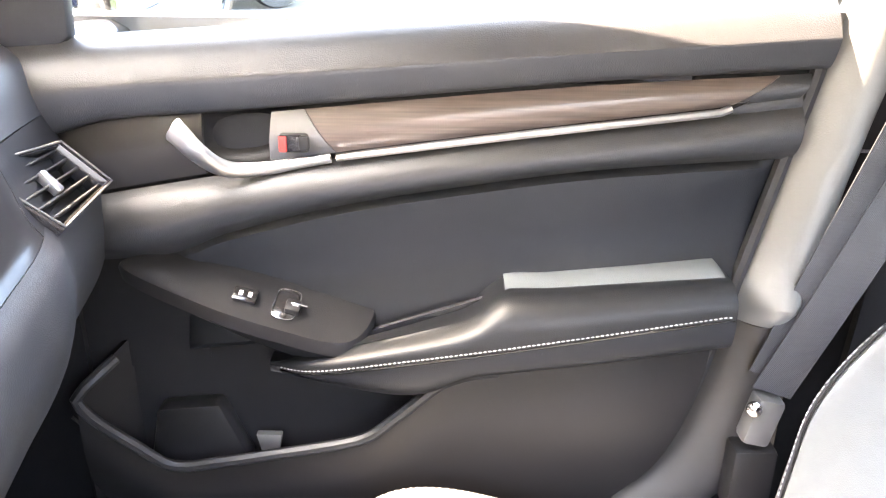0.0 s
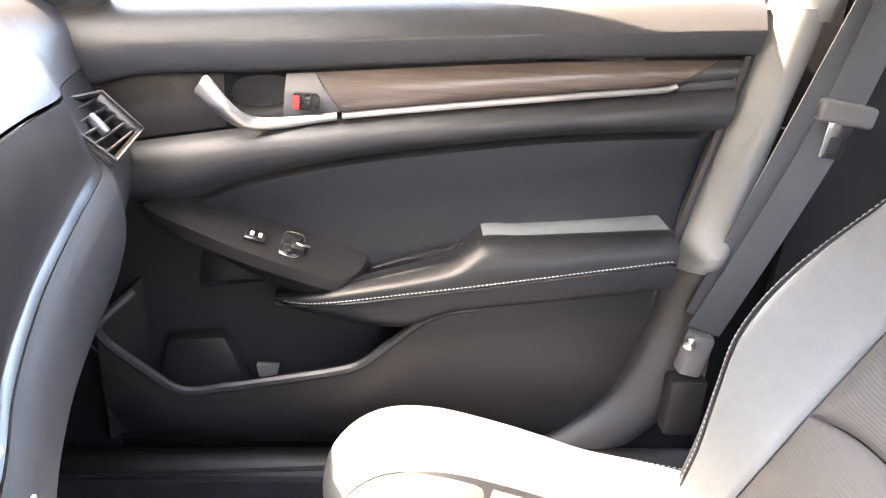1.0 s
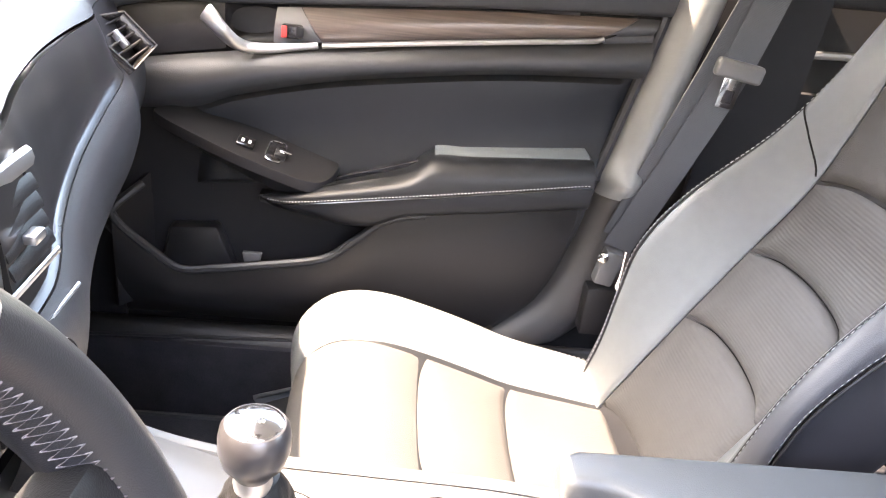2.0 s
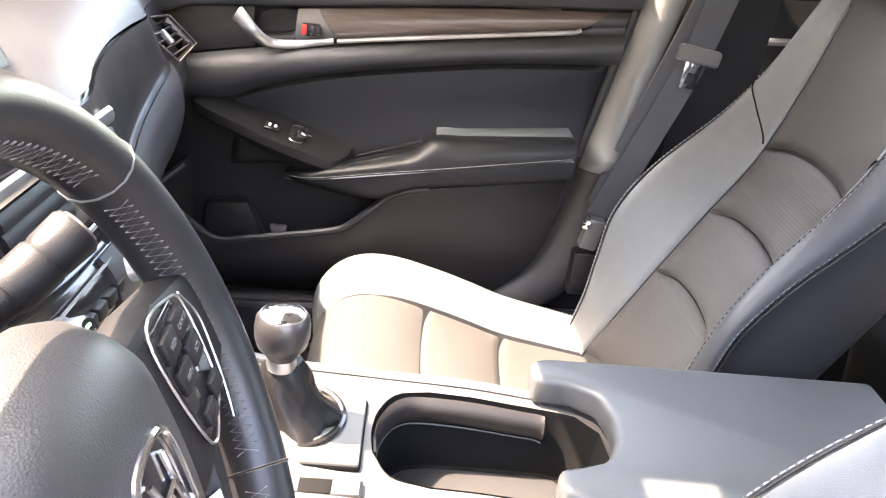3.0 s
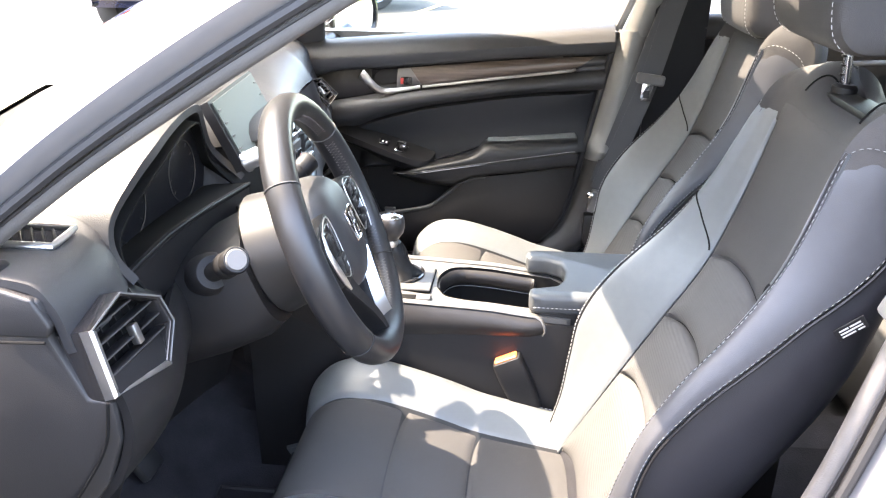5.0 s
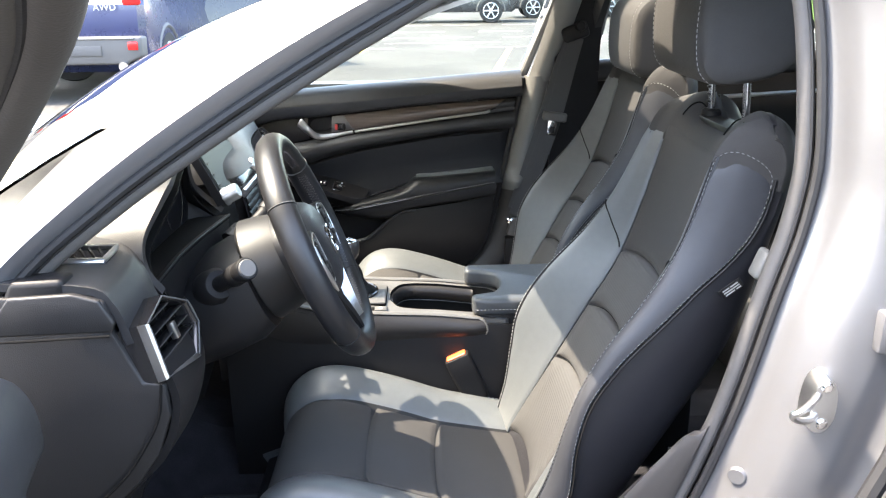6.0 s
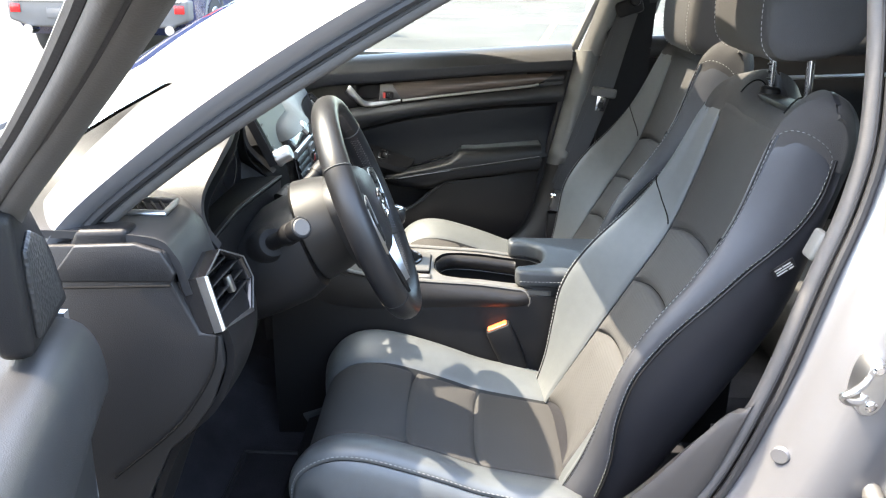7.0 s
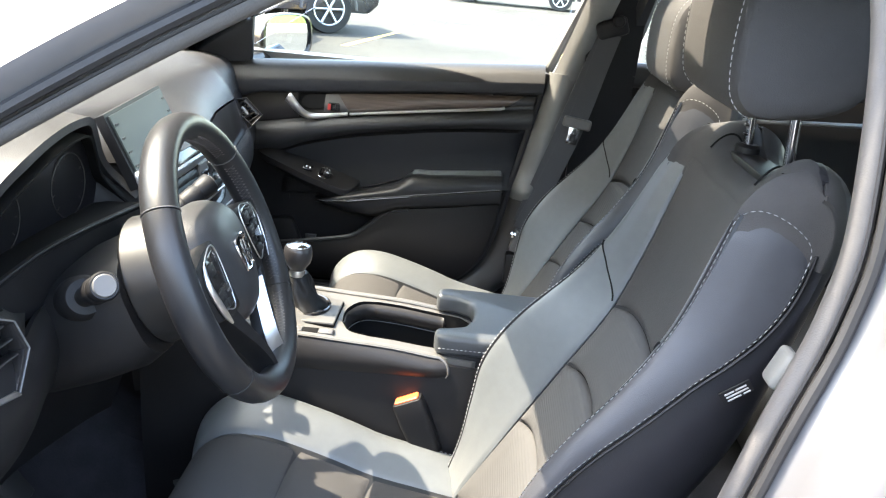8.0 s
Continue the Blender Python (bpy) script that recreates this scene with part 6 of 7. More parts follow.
def vent(name, corners, label, bright, slats=5):
    """A side air vent on a plane: black frame with a satin outline, a dark well with slats, and broad satin edging along some sides."""
    ob = thing(name, label, "air vent", corners[3])
    c = [Vector(p) for p in corners]
    o = sum(c, Vector()) / len(c)
    n = sum(((a - o).cross(b - o) for a, b in zip(c, c[1:] + c[:1])), Vector()).normalized()
    n = n if n.x > 0 else -n
    ax = (Vector((0, 1, 0)) - n * n.y).normalized()
    ay = n.cross(ax)
    m = Matrix((ax, ay, n)).transposed().to_4x4()
    m.translation = o
    q = [((p - o).dot(ax), (p - o).dot(ay)) for p in c]

    def ring_at(k, d, cnt=10):
        out = []
        for a, b in zip(q, q[1:] + q[:1]):
            out += [m @ Vector(((a[0] + (b[0] - a[0]) * t / cnt) * k, (a[1] + (b[1] - a[1]) * t / cnt) * k, d)) for t in range(cnt)]
        return out

    def span(y, k):
        xs = []
        for a, b in zip(q, q[1:] + q[:1]):
            y0, y1 = a[1] * k, b[1] * k
            if (y0 - y) * (y1 - y) < 0:
                xs.append((a[0] + (b[0] - a[0]) * (y - y0) / (y1 - y0)) * k)
        return min(xs), max(xs)
    part("frame", loft([ring_at(1.0, -0.050), ring_at(1.0, 0.004), ring_at(0.97, 0.007), ring_at(0.90, 0.006), ring_at(0.86, 0.0), ring_at(0.83, -0.030)], False), GLOSS, ob, "black vent frame")
    part("well", loft([ring_at(0.88, -0.026), ring_at(0.88, -0.030)]), GAP, ob)
    part("outline", tube(ring_at(0.965, 0.0075), 0.0011, 6, True), GREYPLASTIC, ob, "thin grey outline")
    for k in bright:
        a, b = q[k], q[(k + 1) % len(q)]
        lp = []
        for t in (0.0, 0.5, 1.0):
            x, y = a[0] + (b[0] - a[0]) * t, a[1] + (b[1] - a[1]) * t
            lp.append([m @ Vector((x * f, y * f, d)) for f, d in ((1.02, -0.004), (1.01, 0.007), (0.97, 0.010), (0.88, 0.008), (0.86, 0.003))])
        part("satin_edge", loft(lp), SATIN, ob, "broad satin silver edging")
    lo_y, hi_y = min(p[1] for p in q) * 0.84, max(p[1] for p in q) * 0.84
    for k in range(slats):
        y = lo_y + (hi_y - lo_y) * (k + 0.6) / (slats + 0.2)
        x0, x1 = span(y, 0.86)
        bm = rbox(((x0 + x1) / 2, y, -0.007), (x1 - x0, 0.0030, 0.016), 0.0012, 2)
        bmesh.ops.transform(bm, matrix=m, verts=bm.verts)
        part("slat", bm, HARD, ob)
        part("slat_edge", tube([m @ Vector((x0 + 0.002, y, 0.0012)), m @ Vector((x1 - 0.002, y, 0.0012))], 0.0008, 6), GREYDARK, ob)
    for t in (0.3, 0.55, 0.8):
        x0, x1 = span(0.0, 0.8)
        bm = rbox((x0 + (x1 - x0) * t, 0.0, -0.020), (0.0016, (hi_y - lo_y) * 0.8, 0.010), 0.0)
        bmesh.ops.transform(bm, matrix=m, verts=bm.verts)
        part("upright_vane", bm, HARD, ob)
    bm = rbox((0.0, 0.0, 0.001), (0.010, 0.024, 0.010), 0.002)
    bmesh.ops.transform(bm, matrix=m, verts=bm.verts)
    part("thumb_tab", bm, SATIN, ob)
    return ob


vent("driver_vent", [(-0.270, -0.672, 0.874), (-0.255, -0.612, 0.842), (-0.244, -0.606, 0.808), (-0.250, -0.642, 0.768), (-0.243, -0.742, 0.791), (-0.281, -0.733, 0.857)], "black hexagonal air vent with satin silver edging at the dash end", (3, 4))
vent("passenger_vent", [(-0.388, 0.548, 0.868), (-0.386, 0.637, 0.857), (-0.345, 0.650, 0.815), (-0.338, 0.520, 0.811), (-0.368, 0.500, 0.851)], "black passenger air vent with a thin grey outline", ())
dem = thing("demister_vent", "small silver-edged side window demister grille", "air vent", (-0.37, -0.645, 0.90))
DM = axis_pose((-0.372, -0.648, 0.9215), (0.06, -0.14, 0.98), (1, 0.1, 0))
for k in range(6):
    bm = rbox((0, -0.030 + 0.012 * k, 0.001), (0.036, 0.0030, 0.007), 0.001, 1, (0, 0, 28))
    bmesh.ops.transform(bm, matrix=DM, verts=bm.verts)
    part("slat", bm, HARD, dem)
edge_p = [(-0.020, -0.042, 0.003), (0.020, -0.038, 0.003), (0.020, 0.036, 0.003), (-0.020, 0.044, 0.003)]
edge_p = [Vector(a).lerp(Vector(b), k / 6) for a, b in zip(edge_p, edge_p[1:] + edge_p[:1]) for k in range(6)]
part("frame", tube([DM @ p for p in edge_p], 0.0042, 8, True, flat=0.7), SATIN, dem, "silver grille frame")
bm = rbox((0, 0, -0.003), (0.038, 0.080, 0.006), 0.001)
bmesh.ops.transform(bm, matrix=DM, verts=bm.verts)
part("well", bm, CARPET, dem)
part("speaker_slot", tube(spl([(-0.50, 0.30, 0.952), (-0.44, 0.42, 0.947), (-0.43, 0.50, 0.943)], 16), 0.004, 6), GLOSS, dash, "dark dash slot")

# ---------------------------------------------------------------- centre console
con = thing("centre_console", "black centre console with satin trim, gear lever and padded armrest", "centre console", (0.05, 0.0, 0.22))
ctop = tab((-0.32, 0.70), (-0.22, 0.632), (-0.13, 0.606), (-0.02, 0.598), (0.10, 0.592), (0.19, 0.582), (0.40, 0.572))
for s, y in ((-1, -0.106), (1, 0.092)):
    part("side_panel", shell(lambda u, v, s=s, y=y: (-0.34 + 0.98 * u, y + s * (0.012 * math.sin(v * math.pi) + 0.015 * v), ctop(-0.34 + 0.98 * u) - 0.010 + (0.20 - ctop(-0.34 + 0.98 * u)) * v), 40, 14, 0.01), HARD, con)

    def knee(u, v, s=s, y=y):
        x = -0.36 + 0.558 * u
        low = tab((-0.36, 0.455), (-0.09, 0.520), (0.198, 0.548))(x)
        t = ctop(x) - 0.006
        r = 1 - max(0, (u - 0.95) / 0.05) ** 2 * 0.5
        return x, y + s * (0.002 + 0.011 * math.sin(min(1, v * 1.0) * math.pi) ** 0.8 * r), t + (low - t) * v
    part("knee_pad", shell(knee, 40, 12, 0.006, 0.0, 0.0), TRIM, con, "padded console side")
    part("side_strip", tube([(x, y + s * 0.001, ctop(x) + 0.001) for x in np.linspace(-0.24, 0.185, 40)] + [Vector((0.196, y + s * 0.005, 0.577)), Vector((0.202, y + s * 0.010, 0.568)), Vector((0.203, y + s * 0.013, 0.558)), Vector((0.199, y + s * 0.015, 0.551))], lambda t: 0.0065 if t < 0.90 else 0.0065 - 0.0048 * (t - 0.90) / 0.10, 8, flat=0.6), BRUSHED, con, "pale satin edge strip")
TRAY_EDGE = [Vector(p) for p in spl([(0.0, -0.035, 0), (0.018, -0.066, 0), (0.055, -0.076, 0)], 8)] + [Vector((x, y, 0)) for x, y in ((0.10, -0.076), (0.15, -0.075), (0.192, -0.073), (0.204, -0.062), (0.230, -0.050), (0.242, -0.010), (0.238, 0.040), (0.215, 0.064), (0.192, 0.068), (0.15, 0.069), (0.10, 0.070))] + [Vector(p) for p in spl([(0.055, 0.070, 0), (0.020, 0.060, 0), (0.002, 0.030, 0), (-0.003, -0.003, 0), (-0.0005, -0.033, 0)], 14)]


def deck():
    """Console deck with the tray opening cut out."""
    verts, faces = [], []
    inn = TRAY_EDGE
    c = Vector((0.09, -0.007, 0))
    n = len(inn)
    for p in inn:
        verts.append((p.x, p.y, ctop(p.x) - 0.001))
    for p in inn:
        d = p - c
        k = min((0.098 if d.y > 0 else -0.098) / d.y if abs(d.y) > 1e-6 else 9e9, ((0.170 if d.x > 0 else -0.36)) / d.x if abs(d.x) > 1e-6 else 9e9)
        q = c + d * k
        verts.append((q.x, q.y, ctop(q.x) - 0.001))
    for i in range(n):
        j = (i + 1) % n
        faces.append((i, j, n + j, n + i))
    return verts, faces


dk = deck()
bm = bmesh.new()
vs = [bm.verts.new(v) for v in dk[0]]
for f_ in dk[1]:
    bm.faces.new([vs[i] for i in f_])
ex = bmesh.ops.extrude_face_region(bm, geom=list(bm.faces))
bmesh.ops.translate(bm, vec=(0, 0, -0.012), verts=[g for g in ex["geom"] if isinstance(g, bmesh.types.BMVert)])
part("deck", bm, BRUSHED, con, "pale satin console deck")
tl2 = TRAY_EDGE
tray_c = Vector((0.09, -0.007, 0))
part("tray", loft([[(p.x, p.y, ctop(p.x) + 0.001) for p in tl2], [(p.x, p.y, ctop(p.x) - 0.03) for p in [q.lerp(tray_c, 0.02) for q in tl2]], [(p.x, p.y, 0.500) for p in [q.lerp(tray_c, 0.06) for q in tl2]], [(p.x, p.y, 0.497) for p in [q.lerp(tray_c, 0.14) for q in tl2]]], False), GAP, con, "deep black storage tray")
part("tray_floor", loft([[(p.x, p.y, z) for p in [q.lerp(tray_c, 0.05) for q in tl2]] for z in (0.490, 0.498)]), RUBBER, con)
far_wall = spl([(0.186, 0.064, 0), (0.176, 0.068, 0), (0.15, 0.0685, 0), (0.055, 0.069, 0), (0.021, 0.059, 0), (0.004, 0.030, 0), (-0.001, 0.0, 0), (0.002, -0.030, 0)], 48)


def far_pad(u, v):
    """Padded band round the far wall of the tray, rounded at its rear end."""
    p = far_wall[round(48 * u)]
    c = Vector((0.09, 0, 0)) - p
    c = Vector((0.0, -1, 0)) if p.x > 0.05 else c.normalized()
    e = min(1.0, u / 0.06) ** 0.5
    fade = max(0.0, 1 - max(0.0, (u - 0.62) / 0.38))
    top = ctop(p.x) - 0.004 - 0.012 * (1 - e)
    low = ctop(p.x) - 0.036 + 0.012 * (1 - e)
    q = p + c * (0.002 + 0.009 * math.sin(math.pi * v) ** 0.6 * e * fade)
    return q.x, q.y, top + (low - top) * v


part("tray_pad", shell(far_pad, 48, 10, 0.003), TRIM, con, "padded inner wall of the tray")
part("tray_line", tube([Vector((p.x, p.y, ctop(p.x) - 0.038)) + (Vector((0.09, 0, 0)) - Vector((p.x, p.y, 0))).normalized() * 0.004 for p in far_wall], 0.0009, 6), GREYPLASTIC, con)
part("shift_plate_gap", rbox((-0.081, -0.012, ctop(-0.075) - 0.001), (0.143, 0.107, 0.008), 0.004), GAP, con)
part("shift_plate", rbox((-0.081, -0.012, ctop(-0.075) + 0.001), (0.140, 0.104, 0.008), 0.003), BRUSHED, con, "satin plate round the gear lever")
part("switch_strip", rbox((-0.047, -0.091, ctop(-0.04) + 0.0005), (0.084, 0.022, 0.004), 0.001), HARD, con)
for x in (-0.074, -0.020):
    sw = part("console_switch", rbox((x, -0.091, ctop(-0.04) + 0.0022), (0.025, 0.019, 0.005), 0.0015), GREYPLASTIC, con, "satin grey console switch")
    part("switch_mark", rbox((x, -0.091, ctop(-0.04) + 0.0049), (0.006, 0.005, 0.0006), 0.0, 1), WHITE, sw)
part("switch_window", rbox((-0.047, -0.091, ctop(-0.04) + 0.0018), (0.027, 0.018, 0.004), 0.001), GAP, con, "black window")
bl = []
for h, rx, ry, ox in ((0.604, 0.048, 0.046, 0.0), (0.610, 0.047, 0.045, 0.0), (0.616, 0.041, 0.039, 0.0), (0.622, 0.036, 0.034, -0.002), (0.629, 0.033, 0.031, -0.003), (0.636, 0.031, 0.029, -0.004), (0.643, 0.0285, 0.027, -0.005), (0.650, 0.026, 0.025, -0.005), (0.657, 0.024, 0.023, -0.005), (0.664, 0.021, 0.020, -0.005), (0.671, 0.0160, 0.0160, -0.005)):
    fold = 0.11 * min(1.0, (0.674 - h) / 0.03)
    bl.append([(-0.085 + ox + rx * math.cos(a) * (1 + fold * math.sin(5 * a + h * 95) + 0.4 * fold * math.sin(11 * a - h * 160)), ry * math.sin(a) * (1 + fold * math.cos(4 * a + h * 90) + 0.4 * fold * math.cos(9 * a + h * 140)), h) for a in (2 * math.pi * j / 60 for j in range(60))])
part("gear_boot", loft(bl), BOOT, con, "wrinkled black leather gear boot")
part("boot_ring", tube([(-0.085 + 0.053 * math.cos(a), 0.0 + 0.051 * math.sin(a), 0.607) for a in (2 * math.pi * j / 40 for j in range(40))], 0.004, 8, True), GLOSS, con)
kp = axis_pose((-0.092, -0.008, 0.668), (0.02, 0, 1))
part("knob_collar", lathe([(0.0, 0.0), (0.0135, 0.0), (0.0145, 0.006), (0.0125, 0.012), (0.0125, 0.018), (0.0, 0.018)], kp, 24), SATIN, con, "satin collar")
gk = part("gear_knob", lathe([(0.0, 0.010), (0.0135, 0.012), (0.0170, 0.018), (0.0230, 0.026), (0.0256, 0.036), (0.0258, 0.047), (0.0245, 0.0545), (0.0215, 0.0585), (0.0, 0.0600)], kp, 36), KNOB, con, "glossy black gear knob")
part("knob_top", lathe([(0.0, 0.0626), (0.0160, 0.0618), (0.0200, 0.0595), (0.0208, 0.0572)], kp, 28), CHROME, gk, "chrome gear knob cap")
writing("R 1 3 5", 0.0058, kp @ Matrix.Translation((0, 0.004, 0.0632)), GLOSS, gk)
writing("2 4 6", 0.0058, kp @ Matrix.Translation((0.002, -0.005, 0.0630)), GLOSS, gk)
# armrest lid with its notch
arm_poly = [(0.172, -0.098), (0.190, -0.104), (0.56, -0.104), (0.565, 0.118), (0.185, 0.118), (0.165, 0.110), (0.165, 0.075), (0.205, 0.072), (0.232, 0.055), (0.240, 0.020), (0.236, -0.020), (0.222, -0.050), (0.190, -0.062), (0.172, -0.066)]
arm_ob = part("armrest_lid", prism(arm_poly, 0.585, 0.622, 'z', 0.010, 3), LID, con, "blue-grey padded armrest lid")
part("lid_base", prism([(0.182, -0.096), (0.20, -0.099), (0.55, -0.099), (0.55, 0.112), (0.19, 0.112), (0.178, 0.106), (0.178, 0.080), (0.212, 0.076), (0.240, 0.058), (0.248, 0.020), (0.244, -0.022), (0.228, -0.054), (0.195, -0.066), (0.182, -0.070)], 0.530, 0.590, 'z', 0.008, 2), HARD, arm_ob, "dark underside of the lid")
part("armrest_box", prism([(0.206, -0.098), (0.56, -0.098), (0.56, 0.110), (0.200, 0.110), (0.200, 0.078), (0.238, 0.062), (0.250, 0.0), (0.235, -0.056), (0.206, -0.068)], 0.24, 0.545, 'z', 0.006), HARD, con)
part("stitching", stitches([(0.180 + 0.38 * k / 30, -0.1055, 0.600) for k in range(31)], (0, -1, 0), 0.0007), THREAD, arm_ob, "white stitching")
part("latch", rbox((0.224, -0.030, 0.580), (0.016, 0.024, 0.012), 0.003), GLOSS, con)

# belt buckle beside the console
buckle = thing("belt_buckle", "black seat belt buckle with an orange-red button", "belt buckle", (0.19, -0.125, 0.37))
BK = axis_pose((0.136, -0.135, 0.510), (-0.42, 0.05, 0.9), (0, 1, 0))


def buckle_loop(z, w, d, r):
    """Rounded rectangle across the buckle."""
    c = [(w / 2 - r, d / 2 - r, 0), (-w / 2 + r, d / 2 - r, 90), (-w / 2 + r, -d / 2 + r, 180), (w / 2 - r, -d / 2 + r, 270)]
    return [BK @ Vector((x + r * math.cos(radians(a0 + 90 * k / 5)), y + r * math.sin(radians(a0 + 90 * k / 5)), z)) for x, y, a0 in c for k in range(6)]


part("body", loft([buckle_loop(z, w, d, r) for z, w, d, r in ((-0.122, 0.026, 0.018, 0.008), (-0.119, 0.036, 0.025, 0.010), (-0.108, 0.046, 0.030, 0.010), (-0.085, 0.053, 0.033, 0.010), (-0.040, 0.056, 0.034, 0.008), (-0.006, 0.054, 0.033, 0.007), (-0.001, 0.051, 0.031, 0.006), (0.0, 0.046, 0.026, 0.005))]), HARD, buckle)
part("button", loft([buckle_loop(z, w, d, 0.004) for z, w, d in ((-0.004, 0.043, 0.023), (0.002, 0.043, 0.023), (0.0035, 0.040, 0.020))]), ORANGE, buckle, "orange-red release button")
part("stalk", tube([BK @ Vector((0, 0, -0.10)), BK @ Vector((0, 0, -0.15)), Vector((0.215, -0.125, 0.30))], 0.010, 8), HARD, buckle)

# ---------------------------------------------------------------- open driver's door
DD = Matrix.Translation((-0.384, -0.800, 0)) @ Matrix(((0.3, 0.954, 0, 0), (-0.954, 0.3, 0, 0), (0, 0, 1, 0), (0, 0, 0, 1)))
# local x runs along the door from its hinges, local y points to its inner face
ddoor = thing("driver_door", "open front driver door with its window lowered", "car door", (0, 0, 0), "", "", DD)
part("upper_trim", loft([[(s, a, b) for a, b in [(p.y, p.z) for p in spl([(0, -0.05, z - 0.01), (0, -0.02, z), (0, 0.015, z - 0.012), (0, 0.03, z - 0.05), (0, 0.022, z - 0.10), (0, -0.05, z - 0.10)], 24, True)]] for s, z in ((0.132, 0.895), (0.137, 0.900), (0.25, 0.915), (0.50, 0.940), (0.95, 0.975))]), SOFT, ddoor, "grained door top trim")
part("inner_skin", shell(lambda u, v: (0.135 + 0.83 * u, 0.010 - 0.02 * v, 0.85 - 0.50 * v), 10, 10, 0.04), SOFT, ddoor)
part("outer_skin", shell(lambda u, v: (0.02 + 1.0 * u, -0.13 - 0.03 * math.sin(v * math.pi) + 0.05 * (1 - v) ** 2, 0.94 - 0.66 * v), 10, 10, 0.02), PAINT, ddoor)
part("edge_panel", shell(lambda u, v: (0.10 + 0.035 * v, -0.13 + 0.13 * v, 0.90 - 0.55 * u), 6, 4, 0.01), PAINT, ddoor)
fr = [(0.10, -0.075, 0.92), (0.18, -0.050, 0.985), (0.26, -0.018, 1.045), (0.34, 0.043, 1.122), (0.44, 0.094, 1.187), (0.55, 0.131, 1.238), (0.75, 0.156, 1.280), (0.95, 0.146, 1.250), (1.00, 0.060, 1.10), (0.985, -0.03, 0.98)]
fr_path = spl(fr[:9], 70)
part("window_frame", tube([p + Vector((0, -0.002, 0)) for p in spl(fr, 80)], 0.008, 10), SEAL, ddoor, "grey window frame")
part("frame_seal", tube([p + Vector((-0.004, -0.012, 0.005)) for p in fr_path], 0.006, 8), RUBBER, ddoor)
part("glass_run", tube([p + Vector((0.001, 0.006, -0.001)) for p in fr_path], 0.0045, 8), RUBBER, ddoor)
part("frame_trim", tube([p + Vector((0.002, 0.018, -0.002)) for p in fr_path[10:]], 0.0115, 10, flat=0.40), SEAL, ddoor, "grey inner frame trim")
sl = part("mirror_sail", prism([(0.115, 0.905), (0.285, 0.925), (0.285, 1.050), (0.262, 1.058), (0.215, 1.045), (0.150, 0.975)], -0.025, 0.004, 'y', 0.010, 3), HARD, ddoor, "black sail trim")
part("tweeter_grille", prism([(0.160, 0.930), (0.272, 0.938), (0.272, 1.015), (0.245, 1.025), (0.205, 1.005)], 0.003, 0.009, 'y', 0.004), PERF, sl, "perforated tweeter grille")

# ---------------------------------------------------------------- driver's belt tongue and strap on the near pillar
dbelt = thing("driver_seat_belt", "dark driver seat belt hanging behind the seat", "seat belt", (0.45, -0.66, 0.40))
part("webbing", web([(0.640, -0.56, 1.18), (0.628, -0.585, 1.0), (0.578, -0.60, 0.82), (0.515, -0.61, 0.62), (0.44, -0.615, 0.42)], 0.046), WEB, dbelt)
part("tongue", rbox((0.549, -0.585, 0.868), (0.014, 0.030, 0.044), 0.006, 3, (0, 20, 0)), PILLAR, dbelt, "pale grey belt tongue")
part("pillar_trim", shell(lambda u, v: (0.575 + 0.16 * u + 0.05 * math.sin(v * 1.6) - 0.13 * (1 - v), -0.650 + 0.03 * u + 0.05 * v * v, 0.38 + 0.86 * v), 8, 20, 0.008), HARD, body, "dark inner pillar trim")
part("rear_lower_trim", shell(lambda u, v: (0.42 + 0.40 * u, -0.655, 0.19 + 0.42 * v), 4, 4, 0.012), HARD, body, "dark lower pillar trim")


def foot_trim(u, v):
    """Moulded trim at the pillar's foot: runs down inside the weatherstrip, with a stepped upper end."""
    z = 0.648 - 0.235 * u
    inner = tab((0.40, 0.215), (0.44, 0.262), (0.508, 0.333), (0.60, 0.405), (0.639, 0.436), (0.65, 0.452))(z)
    outer = tab((0.40, 0.320), (0.44, 0.360), (0.505, 0.412), (0.60, 0.450), (0.65, 0.466))(z)
    return inner + (outer - inner) * v, -0.658 - 0.014 * math.sin(v * math.pi / 2), z + 0.010 * v * (1 - u)


part("foot_trim", shell(foot_trim, 24, 8, 0.02, 0.0, 0.003, (-0.3, -1, 0.3)), GREYDARK, body, "grey plastic trim at the pillar foot")
part("sill_plate", shell(lambda u, v: (0.42 - 0.85 * u, -0.71 + 0.10 * v, 0.368 + 0.005 * math.sin(v * math.pi)), 10, 4, 0.01), HARD, body)
part("sill_side", shell(lambda u, v: (0.42 - 0.85 * u, -0.61, 0.368 - 0.16 * v), 10, 4, 0.01), CARPET, body)
for k in range(2):
    px = -0.50
    pd = thing("pedal", "black rubber foot pedal in the dark footwell", "pedal", (px, D - 0.06 + 0.14 * k, 0.30), "pedals")
    part("pad", rbox((px, D - 0.06 + 0.14 * k, 0.36), (0.02, 0.06, 0.08), 0.006, 2, (0, -35, 0)), RUBBER, pd)
    part("arm", tube([(px - 0.01, D - 0.06 + 0.14 * k, 0.38), (px - 0.06, D - 0.06 + 0.14 * k, 0.55)], 0.007, 6), HARD, pd)

# unseen visor added to shade the passenger backrest, folded towards the glass
visor = thing("shade_visor", "unseen pale grey cloth visor added to shade the passenger backrest", "sun visor", (-0.03, 0.32, 1.25))
part("board", rbox((-0.066, 0.34, 1.238), (0.190, 0.47, 0.016), 0.007, 3, (0, -14, 0)), HEADLINER, visor)
part("pivot_rod", tube([(-0.03, 0.14, 1.245), (-0.03, 0.52, 1.240)], 0.005, 8), HARD, visor)

